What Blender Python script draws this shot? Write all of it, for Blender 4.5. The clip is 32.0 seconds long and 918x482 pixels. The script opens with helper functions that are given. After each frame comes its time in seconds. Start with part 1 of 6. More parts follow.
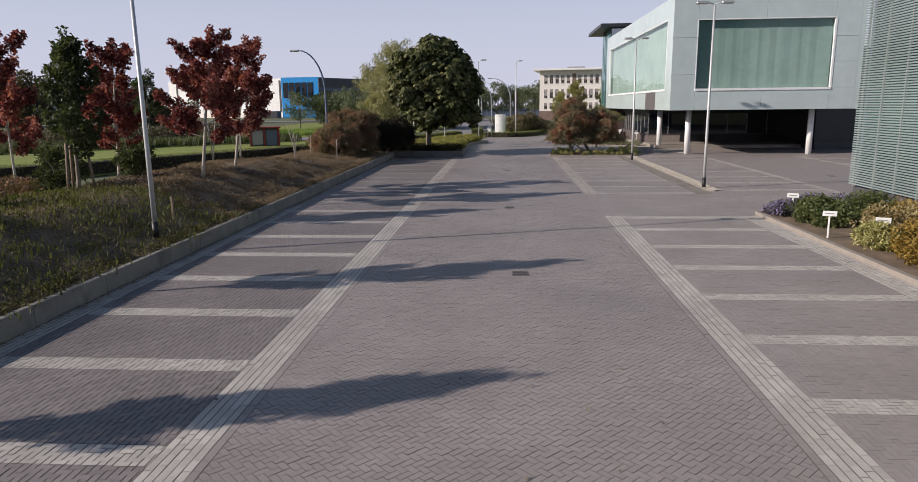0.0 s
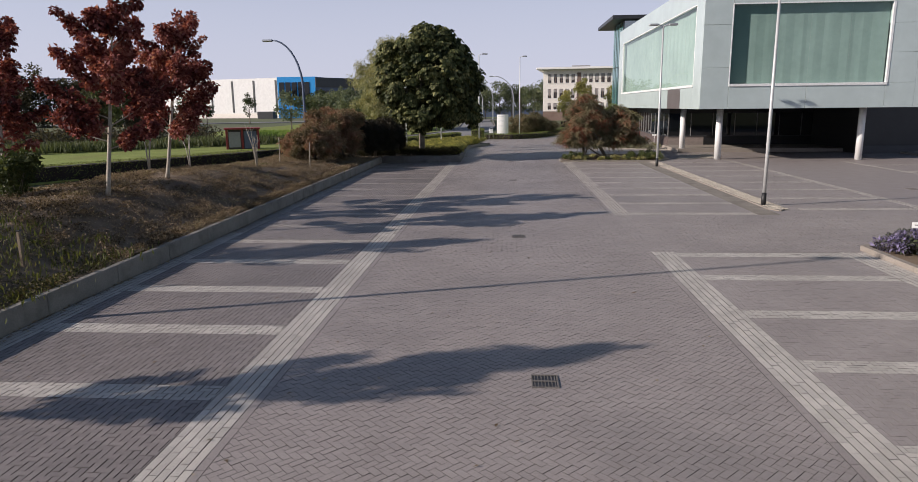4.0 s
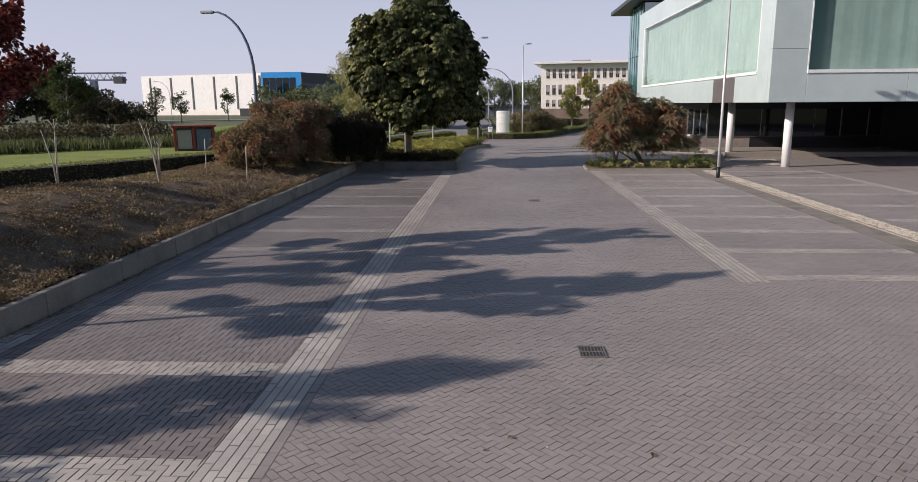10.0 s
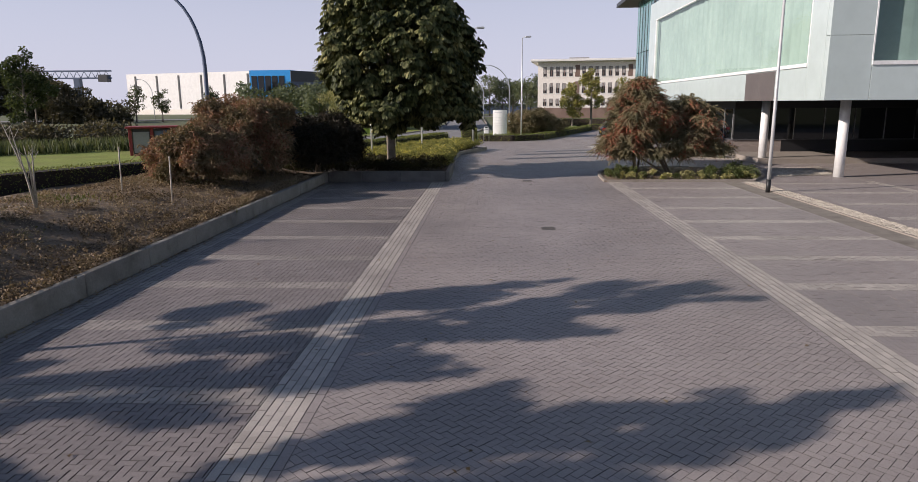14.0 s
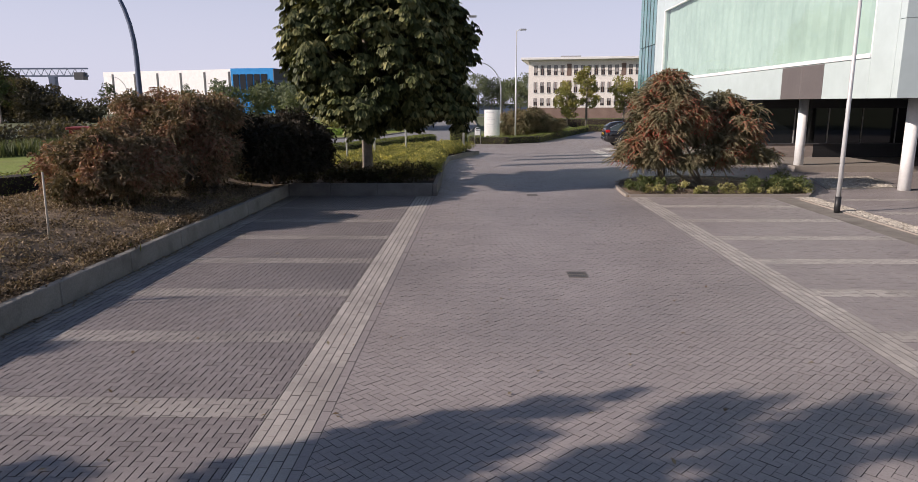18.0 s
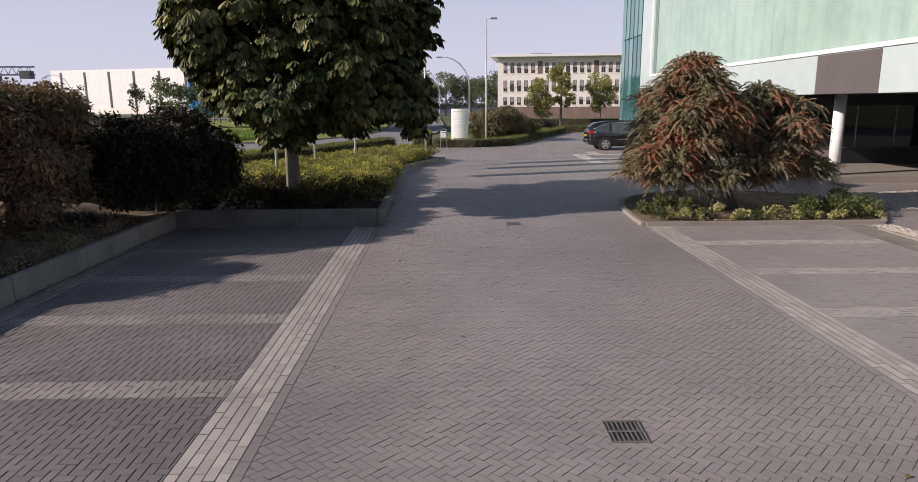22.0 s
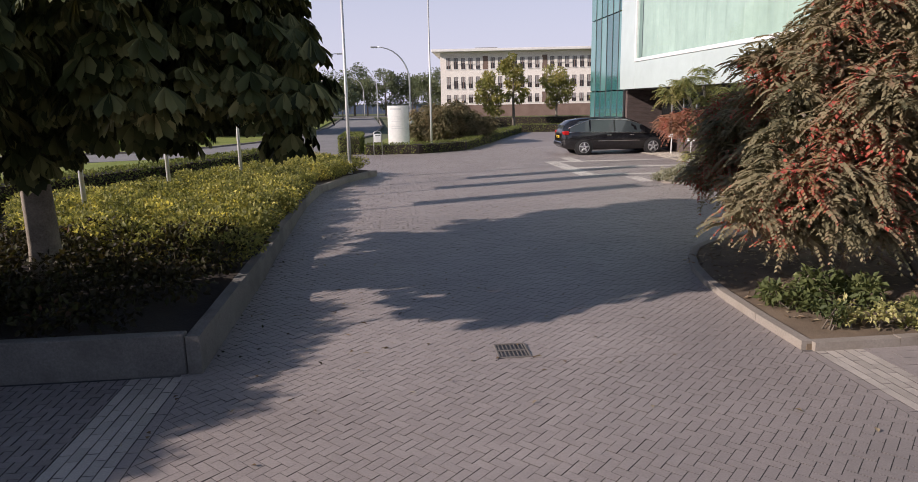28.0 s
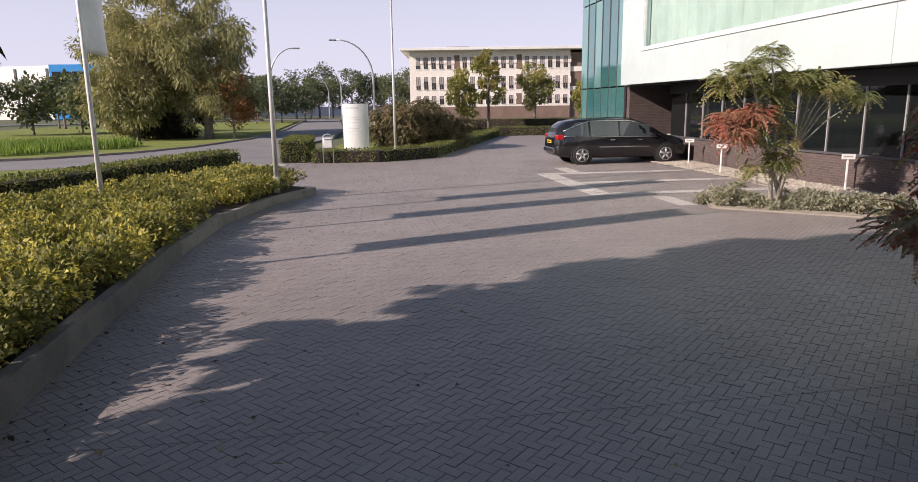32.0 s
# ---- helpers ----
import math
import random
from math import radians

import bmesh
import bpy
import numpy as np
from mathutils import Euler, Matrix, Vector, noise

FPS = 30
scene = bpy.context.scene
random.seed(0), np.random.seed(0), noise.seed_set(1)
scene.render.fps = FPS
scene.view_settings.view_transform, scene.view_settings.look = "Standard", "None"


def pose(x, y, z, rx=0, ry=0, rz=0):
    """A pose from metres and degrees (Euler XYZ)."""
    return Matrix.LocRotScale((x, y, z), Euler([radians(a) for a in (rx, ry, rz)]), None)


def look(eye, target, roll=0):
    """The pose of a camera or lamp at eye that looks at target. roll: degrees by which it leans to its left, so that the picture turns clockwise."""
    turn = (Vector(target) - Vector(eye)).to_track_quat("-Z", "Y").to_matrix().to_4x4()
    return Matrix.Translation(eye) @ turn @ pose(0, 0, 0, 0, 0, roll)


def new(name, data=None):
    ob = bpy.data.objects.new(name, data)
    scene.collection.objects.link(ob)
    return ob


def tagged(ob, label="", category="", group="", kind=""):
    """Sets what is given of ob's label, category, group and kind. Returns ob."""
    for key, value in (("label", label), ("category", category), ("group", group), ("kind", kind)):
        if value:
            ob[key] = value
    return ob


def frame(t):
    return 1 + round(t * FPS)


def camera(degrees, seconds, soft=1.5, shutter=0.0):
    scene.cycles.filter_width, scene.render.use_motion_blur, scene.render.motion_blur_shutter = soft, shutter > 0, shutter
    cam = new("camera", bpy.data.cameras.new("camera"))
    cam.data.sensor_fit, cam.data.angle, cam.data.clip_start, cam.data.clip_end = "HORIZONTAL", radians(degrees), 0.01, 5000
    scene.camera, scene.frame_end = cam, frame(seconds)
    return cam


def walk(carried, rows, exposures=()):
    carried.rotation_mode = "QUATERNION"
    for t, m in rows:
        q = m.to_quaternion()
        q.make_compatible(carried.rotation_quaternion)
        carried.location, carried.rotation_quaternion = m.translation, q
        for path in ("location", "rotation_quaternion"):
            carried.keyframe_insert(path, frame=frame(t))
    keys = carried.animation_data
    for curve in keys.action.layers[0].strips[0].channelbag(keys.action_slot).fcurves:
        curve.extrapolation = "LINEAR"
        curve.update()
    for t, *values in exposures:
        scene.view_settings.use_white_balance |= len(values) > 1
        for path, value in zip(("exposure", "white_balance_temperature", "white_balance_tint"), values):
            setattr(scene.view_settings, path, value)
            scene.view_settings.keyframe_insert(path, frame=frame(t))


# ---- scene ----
cam = camera(69.0, 32.0, soft=0.55)
ROWS = [
    (0, 0.342, 6.114, 3.454, 4.00, -11.50, -0.66),
    (0.5, 0.319, 6.871, 3.427, 4.02, -11.49, -0.66),
    (1, 0.292, 7.627, 3.399, 4.02, -11.48, -0.64),
    (1.5, 0.278, 8.365, 3.372, 4.04, -11.46, -0.64),
    (2, 0.274, 9.093, 3.357, 4.06, -11.45, -0.63),
    (2.5, 0.251, 9.820, 3.346, 4.08, -11.45, -0.64),
    (3, 0.236, 10.538, 3.324, 4.10, -11.46, -0.64),
    (3.5, 0.215, 11.269, 3.300, 4.11, -11.44, -0.64),
    (5.5, 0.027, 14.308, 3.198, 4.12, -11.41, -0.59),
    (6, -0.063, 15.058, 3.168, 4.14, -11.42, -0.59),
    (6.5, -0.163, 15.809, 3.141, 4.15, -11.44, -0.55),
    (7, -0.252, 16.572, 3.109, 4.15, -11.48, -0.59),
    (7.5, -0.348, 17.339, 3.086, 4.14, -11.51, -0.51),
    (8, -0.428, 18.091, 3.062, 4.13, -11.53, -0.48),
    (8.5, -0.491, 18.829, 3.043, 3.95, -11.55, -0.47),
    (9, -0.570, 19.556, 3.029, 3.79, -11.57, -0.47),
    (9.5, -0.632, 20.263, 3.010, 3.60, -11.58, -0.48),
    (10, -0.663, 20.954, 2.997, 3.38, -11.59, -0.46),
    (10.5, -0.675, 21.622, 2.991, 3.34, -11.60, -0.43),
    (11, -0.687, 22.288, 2.980, 3.33, -11.60, -0.46),
    (11.5, -0.711, 22.949, 2.969, 3.25, -11.60, -0.47),
    (12, -0.729, 23.602, 2.969, 3.17, -11.62, -0.47),
    (12.5, -0.765, 24.253, 2.962, 3.08, -11.64, -0.44),
    (13, -0.795, 24.891, 2.962, 3.04, -11.65, -0.45),
    (13.5, -0.823, 25.519, 2.955, 2.97, -11.65, -0.45),
    (14, -0.861, 26.120, 2.954, 2.89, -11.66, -0.42),
    (14.5, -0.924, 26.693, 2.940, 2.80, -11.67, -0.39),
    (16.5, -1.138, 28.905, 2.905, 2.47, -11.68, -0.29),
    (17, -1.168, 29.495, 2.901, 2.36, -11.68, -0.22),
    (17.5, -1.184, 30.145, 2.883, 2.12, -11.66, -0.23),
    (18, -1.181, 30.833, 2.870, 1.79, -11.67, -0.25),
    (18.5, -1.138, 31.524, 2.863, 1.60, -11.67, -0.25),
    (19, -1.095, 32.224, 2.863, 1.42, -11.66, -0.27),
    (19.5, -1.061, 32.939, 2.846, 1.12, -11.66, -0.27),
    (20, -1.038, 33.657, 2.835, 0.72, -11.64, -0.29),
    (20.5, -1.026, 34.384, 2.818, 0.29, -11.65, -0.31),
    (21, -0.994, 35.130, 2.801, -0.10, -11.66, -0.35),
    (21.5, -0.988, 35.894, 2.784, -0.47, -11.67, -0.36),
    (22, -1.003, 36.662, 2.763, -0.82, -11.70, -0.36),
    (22.5, -1.019, 37.449, 2.736, -1.13, -11.73, -0.38),
    (23, -1.014, 38.237, 2.720, -1.43, -11.74, -0.44),
    (23.5, -1.001, 39.032, 2.691, -1.77, -11.75, -0.49),
    (24, -0.981, 39.815, 2.668, -2.25, -11.76, -0.60),
    (24.5, -0.948, 40.583, 2.639, -2.76, -11.77, -0.67),
    (25, -0.907, 41.337, 2.616, -3.25, -11.77, -0.77),
    (25.5, -0.875, 42.054, 2.592, -3.70, -11.77, -0.88),
    (27.5, -0.705, 44.820, 2.510, -5.33, -11.79, -1.03),
    (28, -0.649, 45.560, 2.488, -5.56, -11.76, -1.07),
    (28.5, -0.582, 46.333, 2.447, -5.77, -11.74, -1.12),
    (29, -0.501, 47.110, 2.401, -6.03, -11.70, -1.07),
    (29.5, -0.417, 47.893, 2.360, -6.34, -11.68, -1.03),
    (30, -0.321, 48.672, 2.329, -6.81, -11.65, -0.98),
    (30.5, -0.226, 49.429, 2.305, -7.27, -11.62, -0.91),
    (31, -0.142, 50.165, 2.276, -7.64, -11.59, -0.87),
    (31.5, -0.057, 50.873, 2.258, -7.98, -11.56, -0.81),
    (32, 0.029, 51.567, 2.239, -8.08, -11.53, -0.78),
]
walk(cam, [(t, pose(x, y, z, 90 + pitch, 0, yaw) @ pose(0, 0, 0, 0, 0, roll)) for t, x, y, z, yaw, pitch, roll in ROWS],
     [(0.0, 0.09, 6550, 11.5), (9.0, 0.09, 6550, 12), (14.0, 0.14, 6600, 13.5), (17.0, 0.24, 6650, 14.5), (20.0, 0.22, 6650, 15), (23.0, 0.15, 6650, 15), (28.0, 0.24, 6650, 16), (30.0, 0.28, 6700, 16), (32.0, 0.42, 6850, 18)])

# ---- light ----
SUN_EL = 25.0
TO_SUN = Vector((-0.95, -0.312, 0)).normalized() * math.cos(radians(SUN_EL)) + Vector((0, 0, math.sin(radians(SUN_EL))))
world = bpy.data.worlds.new("sky")
scene.world = world
world.use_nodes = True
wn = world.node_tree
sky = wn.nodes.new("ShaderNodeTexSky")
sky.sky_type = "NISHITA"
sky.sun_disc = False
sky.sun_elevation = radians(SUN_EL)
sky.sun_rotation = math.atan2(TO_SUN.x, TO_SUN.y)
sky.air_density, sky.dust_density, sky.ozone_density = 0.8, 0.5, 1.5
wn.nodes["Background"].inputs[1].default_value = 0.096
soften = wn.nodes.new("ShaderNodeMix")
soften.data_type = "RGBA"
soften.inputs[7].default_value = (5.85, 6.0, 7.4, 1)
coord = wn.nodes.new("ShaderNodeTexCoord")
split = wn.nodes.new("ShaderNodeSeparateXYZ")
wn.links.new(coord.outputs["Generated"], split.inputs[0])
haze = wn.nodes.new("ShaderNodeMapRange")
haze.interpolation_type = "SMOOTHSTEP"
haze.inputs[1].default_value, haze.inputs[2].default_value, haze.inputs[3].default_value, haze.inputs[4].default_value = 0.0, 0.5, 0.92, 0.0
wn.links.new(split.outputs[2], haze.inputs[0])
wn.links.new(haze.outputs[0], soften.inputs[0])
wn.links.new(sky.outputs[0], soften.inputs[6])
wn.links.new(soften.outputs[2], wn.nodes["Background"].inputs[0])
sun_data = bpy.data.lights.new("sun", "SUN")
sun_data.energy, sun_data.angle, sun_data.color = 5.0, radians(0.6), (1.0, 0.90, 0.825)
sun = new("sun", sun_data)
sun.matrix_world = look(TO_SUN * 100, (0, 0, 0))
scene.view_settings.exposure = 0.0


# ---- materials ----
def ramp(nt, src, stops):
    r = nt.nodes.new("ShaderNodeValToRGB")
    el = r.color_ramp.elements
    while len(el) < len(stops):
        el.new(0.5)
    for e, (p, c) in zip(el, stops):
        e.position, e.color = p, (*c, 1)
    nt.links.new(src, r.inputs[0])
    return r.outputs[0]


def noise_tex(nt, scale, detail=4, vec=None, rough=0.6):
    n = nt.nodes.new("ShaderNodeTexNoise")
    n.inputs["Scale"].default_value, n.inputs["Detail"].default_value, n.inputs["Roughness"].default_value = scale, detail, rough
    if vec is None:
        vec = nt.nodes.new("ShaderNodeNewGeometry").outputs["Position"]
    nt.links.new(vec, n.inputs["Vector"])
    return n.outputs["Fac"]


def mixc(nt, fac, a, b, mode="MIX"):
    m = nt.nodes.new("ShaderNodeMix")
    m.data_type, m.blend_type = "RGBA", mode
    for v, i in ((fac, 0), (a, 6), (b, 7)):
        if isinstance(v, (int, float)):
            m.inputs[i].default_value = v
        elif isinstance(v, tuple):
            m.inputs[i].default_value = (*v, 1)
        else:
            nt.links.new(v, m.inputs[i])
    return m.outputs[2]


def base_mat(name, rough=0.8, metal=0.0, spec=0.5):
    m = bpy.data.materials.new(name)
    m.use_nodes = True
    nt = m.node_tree
    b = nt.nodes["Principled BSDF"]
    b.inputs["Roughness"].default_value, b.inputs["Metallic"].default_value = rough, metal
    b.inputs["Specular IOR Level"].default_value = spec
    return m, nt, b


def bump(nt, b, h, strength=0.3, dist=0.01):
    n = nt.nodes.new("ShaderNodeBump")
    n.inputs["Strength"].default_value, n.inputs["Distance"].default_value = strength, dist
    nt.links.new(h, n.inputs["Height"])
    nt.links.new(n.outputs[0], b.inputs["Normal"])


def surface(name, c1, c2, scale=3.0, fine=40.0, rough=0.8, metal=0.0, bumps=0.25, spec=0.5, vary=0.0, stain=None, stain_scale=0.4, grain=0.35):
    """A surface with variation at two scales; vary: how far each loose piece differs."""
    m, nt, b = base_mat(name, rough, metal, spec)
    big = ramp(nt, noise_tex(nt, scale), [(0.35, c1), (0.65, c2)])
    f = noise_tex(nt, fine, 3)
    col = mixc(nt, grain, big, ramp(nt, f, [(0.3, tuple(v * 0.6 for v in c1)), (0.7, tuple(min(1, v * 1.25) for v in c2))]))
    if vary:
        g = nt.nodes.new("ShaderNodeNewGeometry")
        o = nt.nodes.new("ShaderNodeObjectInfo")
        s = nt.nodes.new("ShaderNodeMath")
        s.operation = "ADD"
        nt.links.new(g.outputs["Random Per Island"], s.inputs[0])
        nt.links.new(o.outputs["Random"], s.inputs[1])
        w = nt.nodes.new("ShaderNodeMath")
        w.operation = "FRACT"
        nt.links.new(s.outputs[0], w.inputs[0])
        col = mixc(nt, 1.0, col, ramp(nt, w.outputs[0], [(0, (1 - vary,) * 3), (1, (1 + vary,) * 3)]), "MULTIPLY")
    if stain:
        col = mixc(nt, ramp(nt, noise_tex(nt, stain_scale, 6), [(0.5, (0, 0, 0)), (0.72, (0.75, 0.75, 0.75))]), col, stain)
    nt.links.new(col, b.inputs["Base Color"])
    if bumps:
        bump(nt, b, f, bumps)
    return m


def foliage(name, stops, rough=0.6, through_light=0.35, patch=0.9, gain=1.3, jitter=0.55, gloss=0.3):
    """Leaves: a colour for each leaf, changed by large patches, with light that shines through."""
    m, nt, b = base_mat(name, rough, 0, gloss)
    g = nt.nodes.new("ShaderNodeNewGeometry")
    a = nt.nodes.new("ShaderNodeMath")
    a.operation = "MULTIPLY_ADD"
    nt.links.new(noise_tex(nt, patch, 2), a.inputs[0])
    a.inputs[1].default_value = gain
    s = nt.nodes.new("ShaderNodeMath")
    s.operation = "MULTIPLY_ADD"
    nt.links.new(g.outputs["Random Per Island"], s.inputs[0])
    s.inputs[1].default_value, s.inputs[2].default_value = jitter, 0.505 - gain / 2 - jitter / 2
    nt.links.new(s.outputs[0], a.inputs[2])
    col = ramp(nt, a.outputs[0], stops)
    nt.links.new(col, b.inputs["Base Color"])
    t = nt.nodes.new("ShaderNodeBsdfTranslucent")
    nt.links.new(mixc(nt, 1.0, col, (1.3, 1.25, 0.7), "MULTIPLY"), t.inputs[0])
    x = nt.nodes.new("ShaderNodeMixShader")
    x.inputs[0].default_value = through_light
    nt.links.new(b.outputs[0], x.inputs[1])
    nt.links.new(t.outputs[0], x.inputs[2])
    nt.links.new(x.outputs[0], nt.nodes["Material Output"].inputs[0])
    return m


def plain(name, c, rough=0.5, metal=0.0, spec=0.5, dirt=0.12):
    return surface(name, tuple(v * (1 - dirt) for v in c), c, 1.3, 8, rough, metal, 0.03, spec, grain=0.15)


M = {}
M["paver_bay"] = surface("dark bay clinker", (0.195, 0.170, 0.161), (0.252, 0.221, 0.210), 0.6, 60, 0.56, bumps=0.3, vary=0.12, stain=(0.125, 0.113, 0.113), stain_scale=0.16)
M["paver"] = surface("dark clinker", (0.256, 0.224, 0.211), (0.327, 0.289, 0.273), 0.6, 60, 0.56, bumps=0.3, vary=0.055, stain=(0.185, 0.168, 0.163), stain_scale=0.16)
M["paver_light"] = surface("light clinker", (0.42, 0.385, 0.345), (0.52, 0.485, 0.44), 0.9, 60, 0.56, bumps=0.3, vary=0.13, stain=(0.34, 0.31, 0.28), stain_scale=0.5)
M["paver_faded"] = surface("dirty light clinker", (0.38, 0.342, 0.302), (0.465, 0.42, 0.376), 0.9, 60, 0.56, bumps=0.3, vary=0.14, stain=(0.22, 0.194, 0.175), stain_scale=0.5)
M["paver_worn"] = surface("worn grimy line clinker", (0.275, 0.245, 0.22), (0.355, 0.318, 0.285), 0.9, 60, 0.56, bumps=0.3, vary=0.14, stain=(0.18, 0.16, 0.148), stain_scale=0.35)
M["joint"] = surface("dark joint sand", (0.085, 0.076, 0.072), (0.13, 0.117, 0.11), 2, 90, 0.95)
M["joint_soft"] = surface("sandy joints", (0.15, 0.134, 0.127), (0.20, 0.18, 0.17), 2, 90, 0.95)
M["joint_filled"] = surface("filled joints", (0.24, 0.21, 0.198), (0.29, 0.255, 0.242), 2, 90, 0.6)
M["joint_open"] = surface("open dark joints", (0.03, 0.027, 0.027), (0.05, 0.045, 0.043), 2, 90, 0.95)
M["dirt"] = surface("worn pale dirt", (0.17, 0.15, 0.125), (0.27, 0.24, 0.205), 2.2, 40, 0.95, bumps=0.6, stain=(0.11, 0.095, 0.075), stain_scale=1.5)
M["concrete"] = surface("concrete edging", (0.21, 0.195, 0.172), (0.30, 0.278, 0.245), 1.2, 50, 0.9, bumps=0.35, stain=(0.13, 0.115, 0.095), stain_scale=1.6)
# grimy copy of the concrete, with the chestnut's shade in its colour
M["concrete_shaded"] = surface("grimy concrete edging darkened for shade", (0.115, 0.108, 0.10), (0.18, 0.17, 0.155), 1.2, 50, 0.9, bumps=0.35, stain=(0.075, 0.07, 0.062), stain_scale=1.8)
M["kerb"] = surface("kerb concrete", (0.235, 0.205, 0.175), (0.315, 0.28, 0.24), 1.2, 50, 0.9, bumps=0.35, stain=(0.18, 0.15, 0.12), stain_scale=1.2)
M["soil"] = surface("bark mulch soil", (0.11, 0.08, 0.053), (0.23, 0.17, 0.115), 1.4, 70, 0.95, bumps=0.9, stain=(0.05, 0.035, 0.02), stain_scale=0.8)
# soil colour lowered to carry shade under the chestnut and inside hedges
M["shaded_soil"] = surface("soil with shade in its colour", (0.025, 0.018, 0.014), (0.045, 0.034, 0.026), 2, 30, 0.95, bumps=0.8)
M["ground"] = surface("field ground", (0.075, 0.095, 0.04), (0.13, 0.14, 0.065), 0.05, 3, 0.95, bumps=0.3)
M["lawn"] = surface("lawn", (0.15, 0.19, 0.05), (0.27, 0.31, 0.095), 0.5, 9, 0.95, bumps=0.9, stain=(0.20, 0.19, 0.08), stain_scale=0.35, grain=0.5, spec=0.1)
M["asphalt"] = surface("road asphalt", (0.185, 0.18, 0.178), (0.25, 0.243, 0.24), 0.5, 30, 0.9, bumps=0.3)
M["panel"] = surface("pale green wall panel", (0.45, 0.525, 0.515), (0.48, 0.56, 0.548), 0.25, 1.5, 0.22, bumps=0.0, grain=0.12, spec=0.8)
M["slat"] = surface("grey-green slat paint", (0.19, 0.245, 0.235), (0.235, 0.295, 0.28), 0.4, 3, 0.5, bumps=0.0, grain=0.15)
M["panel_white"] = plain("white frame", (0.80, 0.81, 0.80), 0.4)
M["white"] = plain("white paint", (0.80, 0.80, 0.78), 0.4)
M["galv"] = plain("galvanised steel", (0.50, 0.51, 0.51), 0.42, 0.6)
M["pole"] = plain("pale grey pole paint", (0.55, 0.555, 0.55), 0.4, 0.2)
# also colours the deep shade under the raised office
M["black"] = plain("black plastic and painted shade", (0.015, 0.015, 0.016), 0.5)
M["dark_panel"] = plain("dark louvre panel", (0.12, 0.105, 0.10), 0.6)
M["darkmetal"] = plain("dark metal", (0.045, 0.047, 0.05), 0.4, 0.4)
M["roofwhite"] = plain("white roof edge", (0.78, 0.77, 0.74), 0.6)
M["bark"] = surface("grey bark", (0.14, 0.115, 0.09), (0.27, 0.235, 0.19), 4, 40, 0.95, bumps=0.8)
M["palebark"] = surface("pale bark", (0.33, 0.29, 0.24), (0.48, 0.44, 0.37), 5, 40, 0.9, bumps=0.5)
M["wood"] = surface("stake wood", (0.16, 0.12, 0.08), (0.27, 0.21, 0.15), 6, 50, 0.9, bumps=0.4)
M["gravel"] = surface("pale pebbles", (0.31, 0.275, 0.225), (0.48, 0.435, 0.365), 6, 40, 0.9, bumps=0.6, vary=0.3)
M["beige"] = surface("beige concrete panel", (0.76, 0.70, 0.635), (0.82, 0.77, 0.71), 0.2, 6, 0.8, bumps=0.05)
M["brown_brick"] = surface("brown brick wall", (0.16, 0.105, 0.085), (0.235, 0.165, 0.135), 0.6, 12, 0.9, bumps=0.1)
M["bluepanel"] = plain("bright blue cladding", (0.02, 0.30, 0.72), 0.45)
M["bluegrey"] = plain("grey-blue cladding", (0.10, 0.13, 0.20), 0.5)
M["hallwhite"] = plain("white cladding", (0.80, 0.79, 0.77), 0.5)
M["red"] = plain("dark red paint", (0.24, 0.03, 0.03), 0.6)
M["grey"] = plain("mid grey", (0.30, 0.30, 0.30), 0.6)
M["iron"] = surface("worn cast iron", (0.11, 0.10, 0.092), (0.17, 0.155, 0.142), 8, 60, 0.9, bumps=0.3)
M["paver_white"] = surface("pale clinker", (0.50, 0.465, 0.425), (0.58, 0.545, 0.50), 0.9, 60, 0.8, bumps=0.3, vary=0.1)
M["faint"] = plain("faint grey lettering", (0.62, 0.63, 0.64), 0.6)
M["dgrey"] = plain("dark grey", (0.07, 0.07, 0.075), 0.6)


def glass_mat(name, c, rough=0.03, spec=0.9, trans=0.0):
    m, nt, b = base_mat(name, rough, 0, spec)
    b.inputs["Base Color"].default_value = (*c, 1)
    b.inputs["Transmission Weight"].default_value = trans
    b.inputs["IOR"].default_value = 1.5
    return m


M["darkglass"] = glass_mat("dark window glass", (0.008, 0.010, 0.011), 0.03, 0.5)
M["bluegreenglass"] = glass_mat("blue-green curtain wall glass", (0.03, 0.115, 0.125), 0.05)
_nt = M["bluegreenglass"].node_tree
_nt.links.new(ramp(_nt, _nt.nodes.new("ShaderNodeObjectInfo").outputs["Random"], [(0.0, (0.02, 0.10, 0.105)), (0.5, (0.05, 0.165, 0.165)), (1.0, (0.12, 0.27, 0.26))]), _nt.nodes["Principled BSDF"].inputs["Base Color"])


# ---- builders ----
def obj(name, bm, mat, parent=None, label="", smooth=False):
    me = bpy.data.meshes.new(name)
    bm.to_mesh(me)
    bm.free()
    if smooth:
        me.polygons.foreach_set("use_smooth", [True] * len(me.polygons))
    if mat:
        me.materials.append(M[mat] if isinstance(mat, str) else mat)
    ob = new(name, me)
    if parent:
        ob.parent = parent
    if label:
        ob["label"] = label
    return ob


def raw(name, verts, faces, mat, parent=None, label="", smooth=False):
    me = bpy.data.meshes.new(name)
    me.from_pydata([tuple(v) for v in verts] if not isinstance(verts, list) else verts, [], faces)
    if smooth:
        me.polygons.foreach_set("use_smooth", [True] * len(me.polygons))
    if mat:
        me.materials.append(M[mat] if isinstance(mat, str) else mat)
    ob = new(name, me)
    if parent:
        ob.parent = parent
    if label:
        ob["label"] = label
    return ob


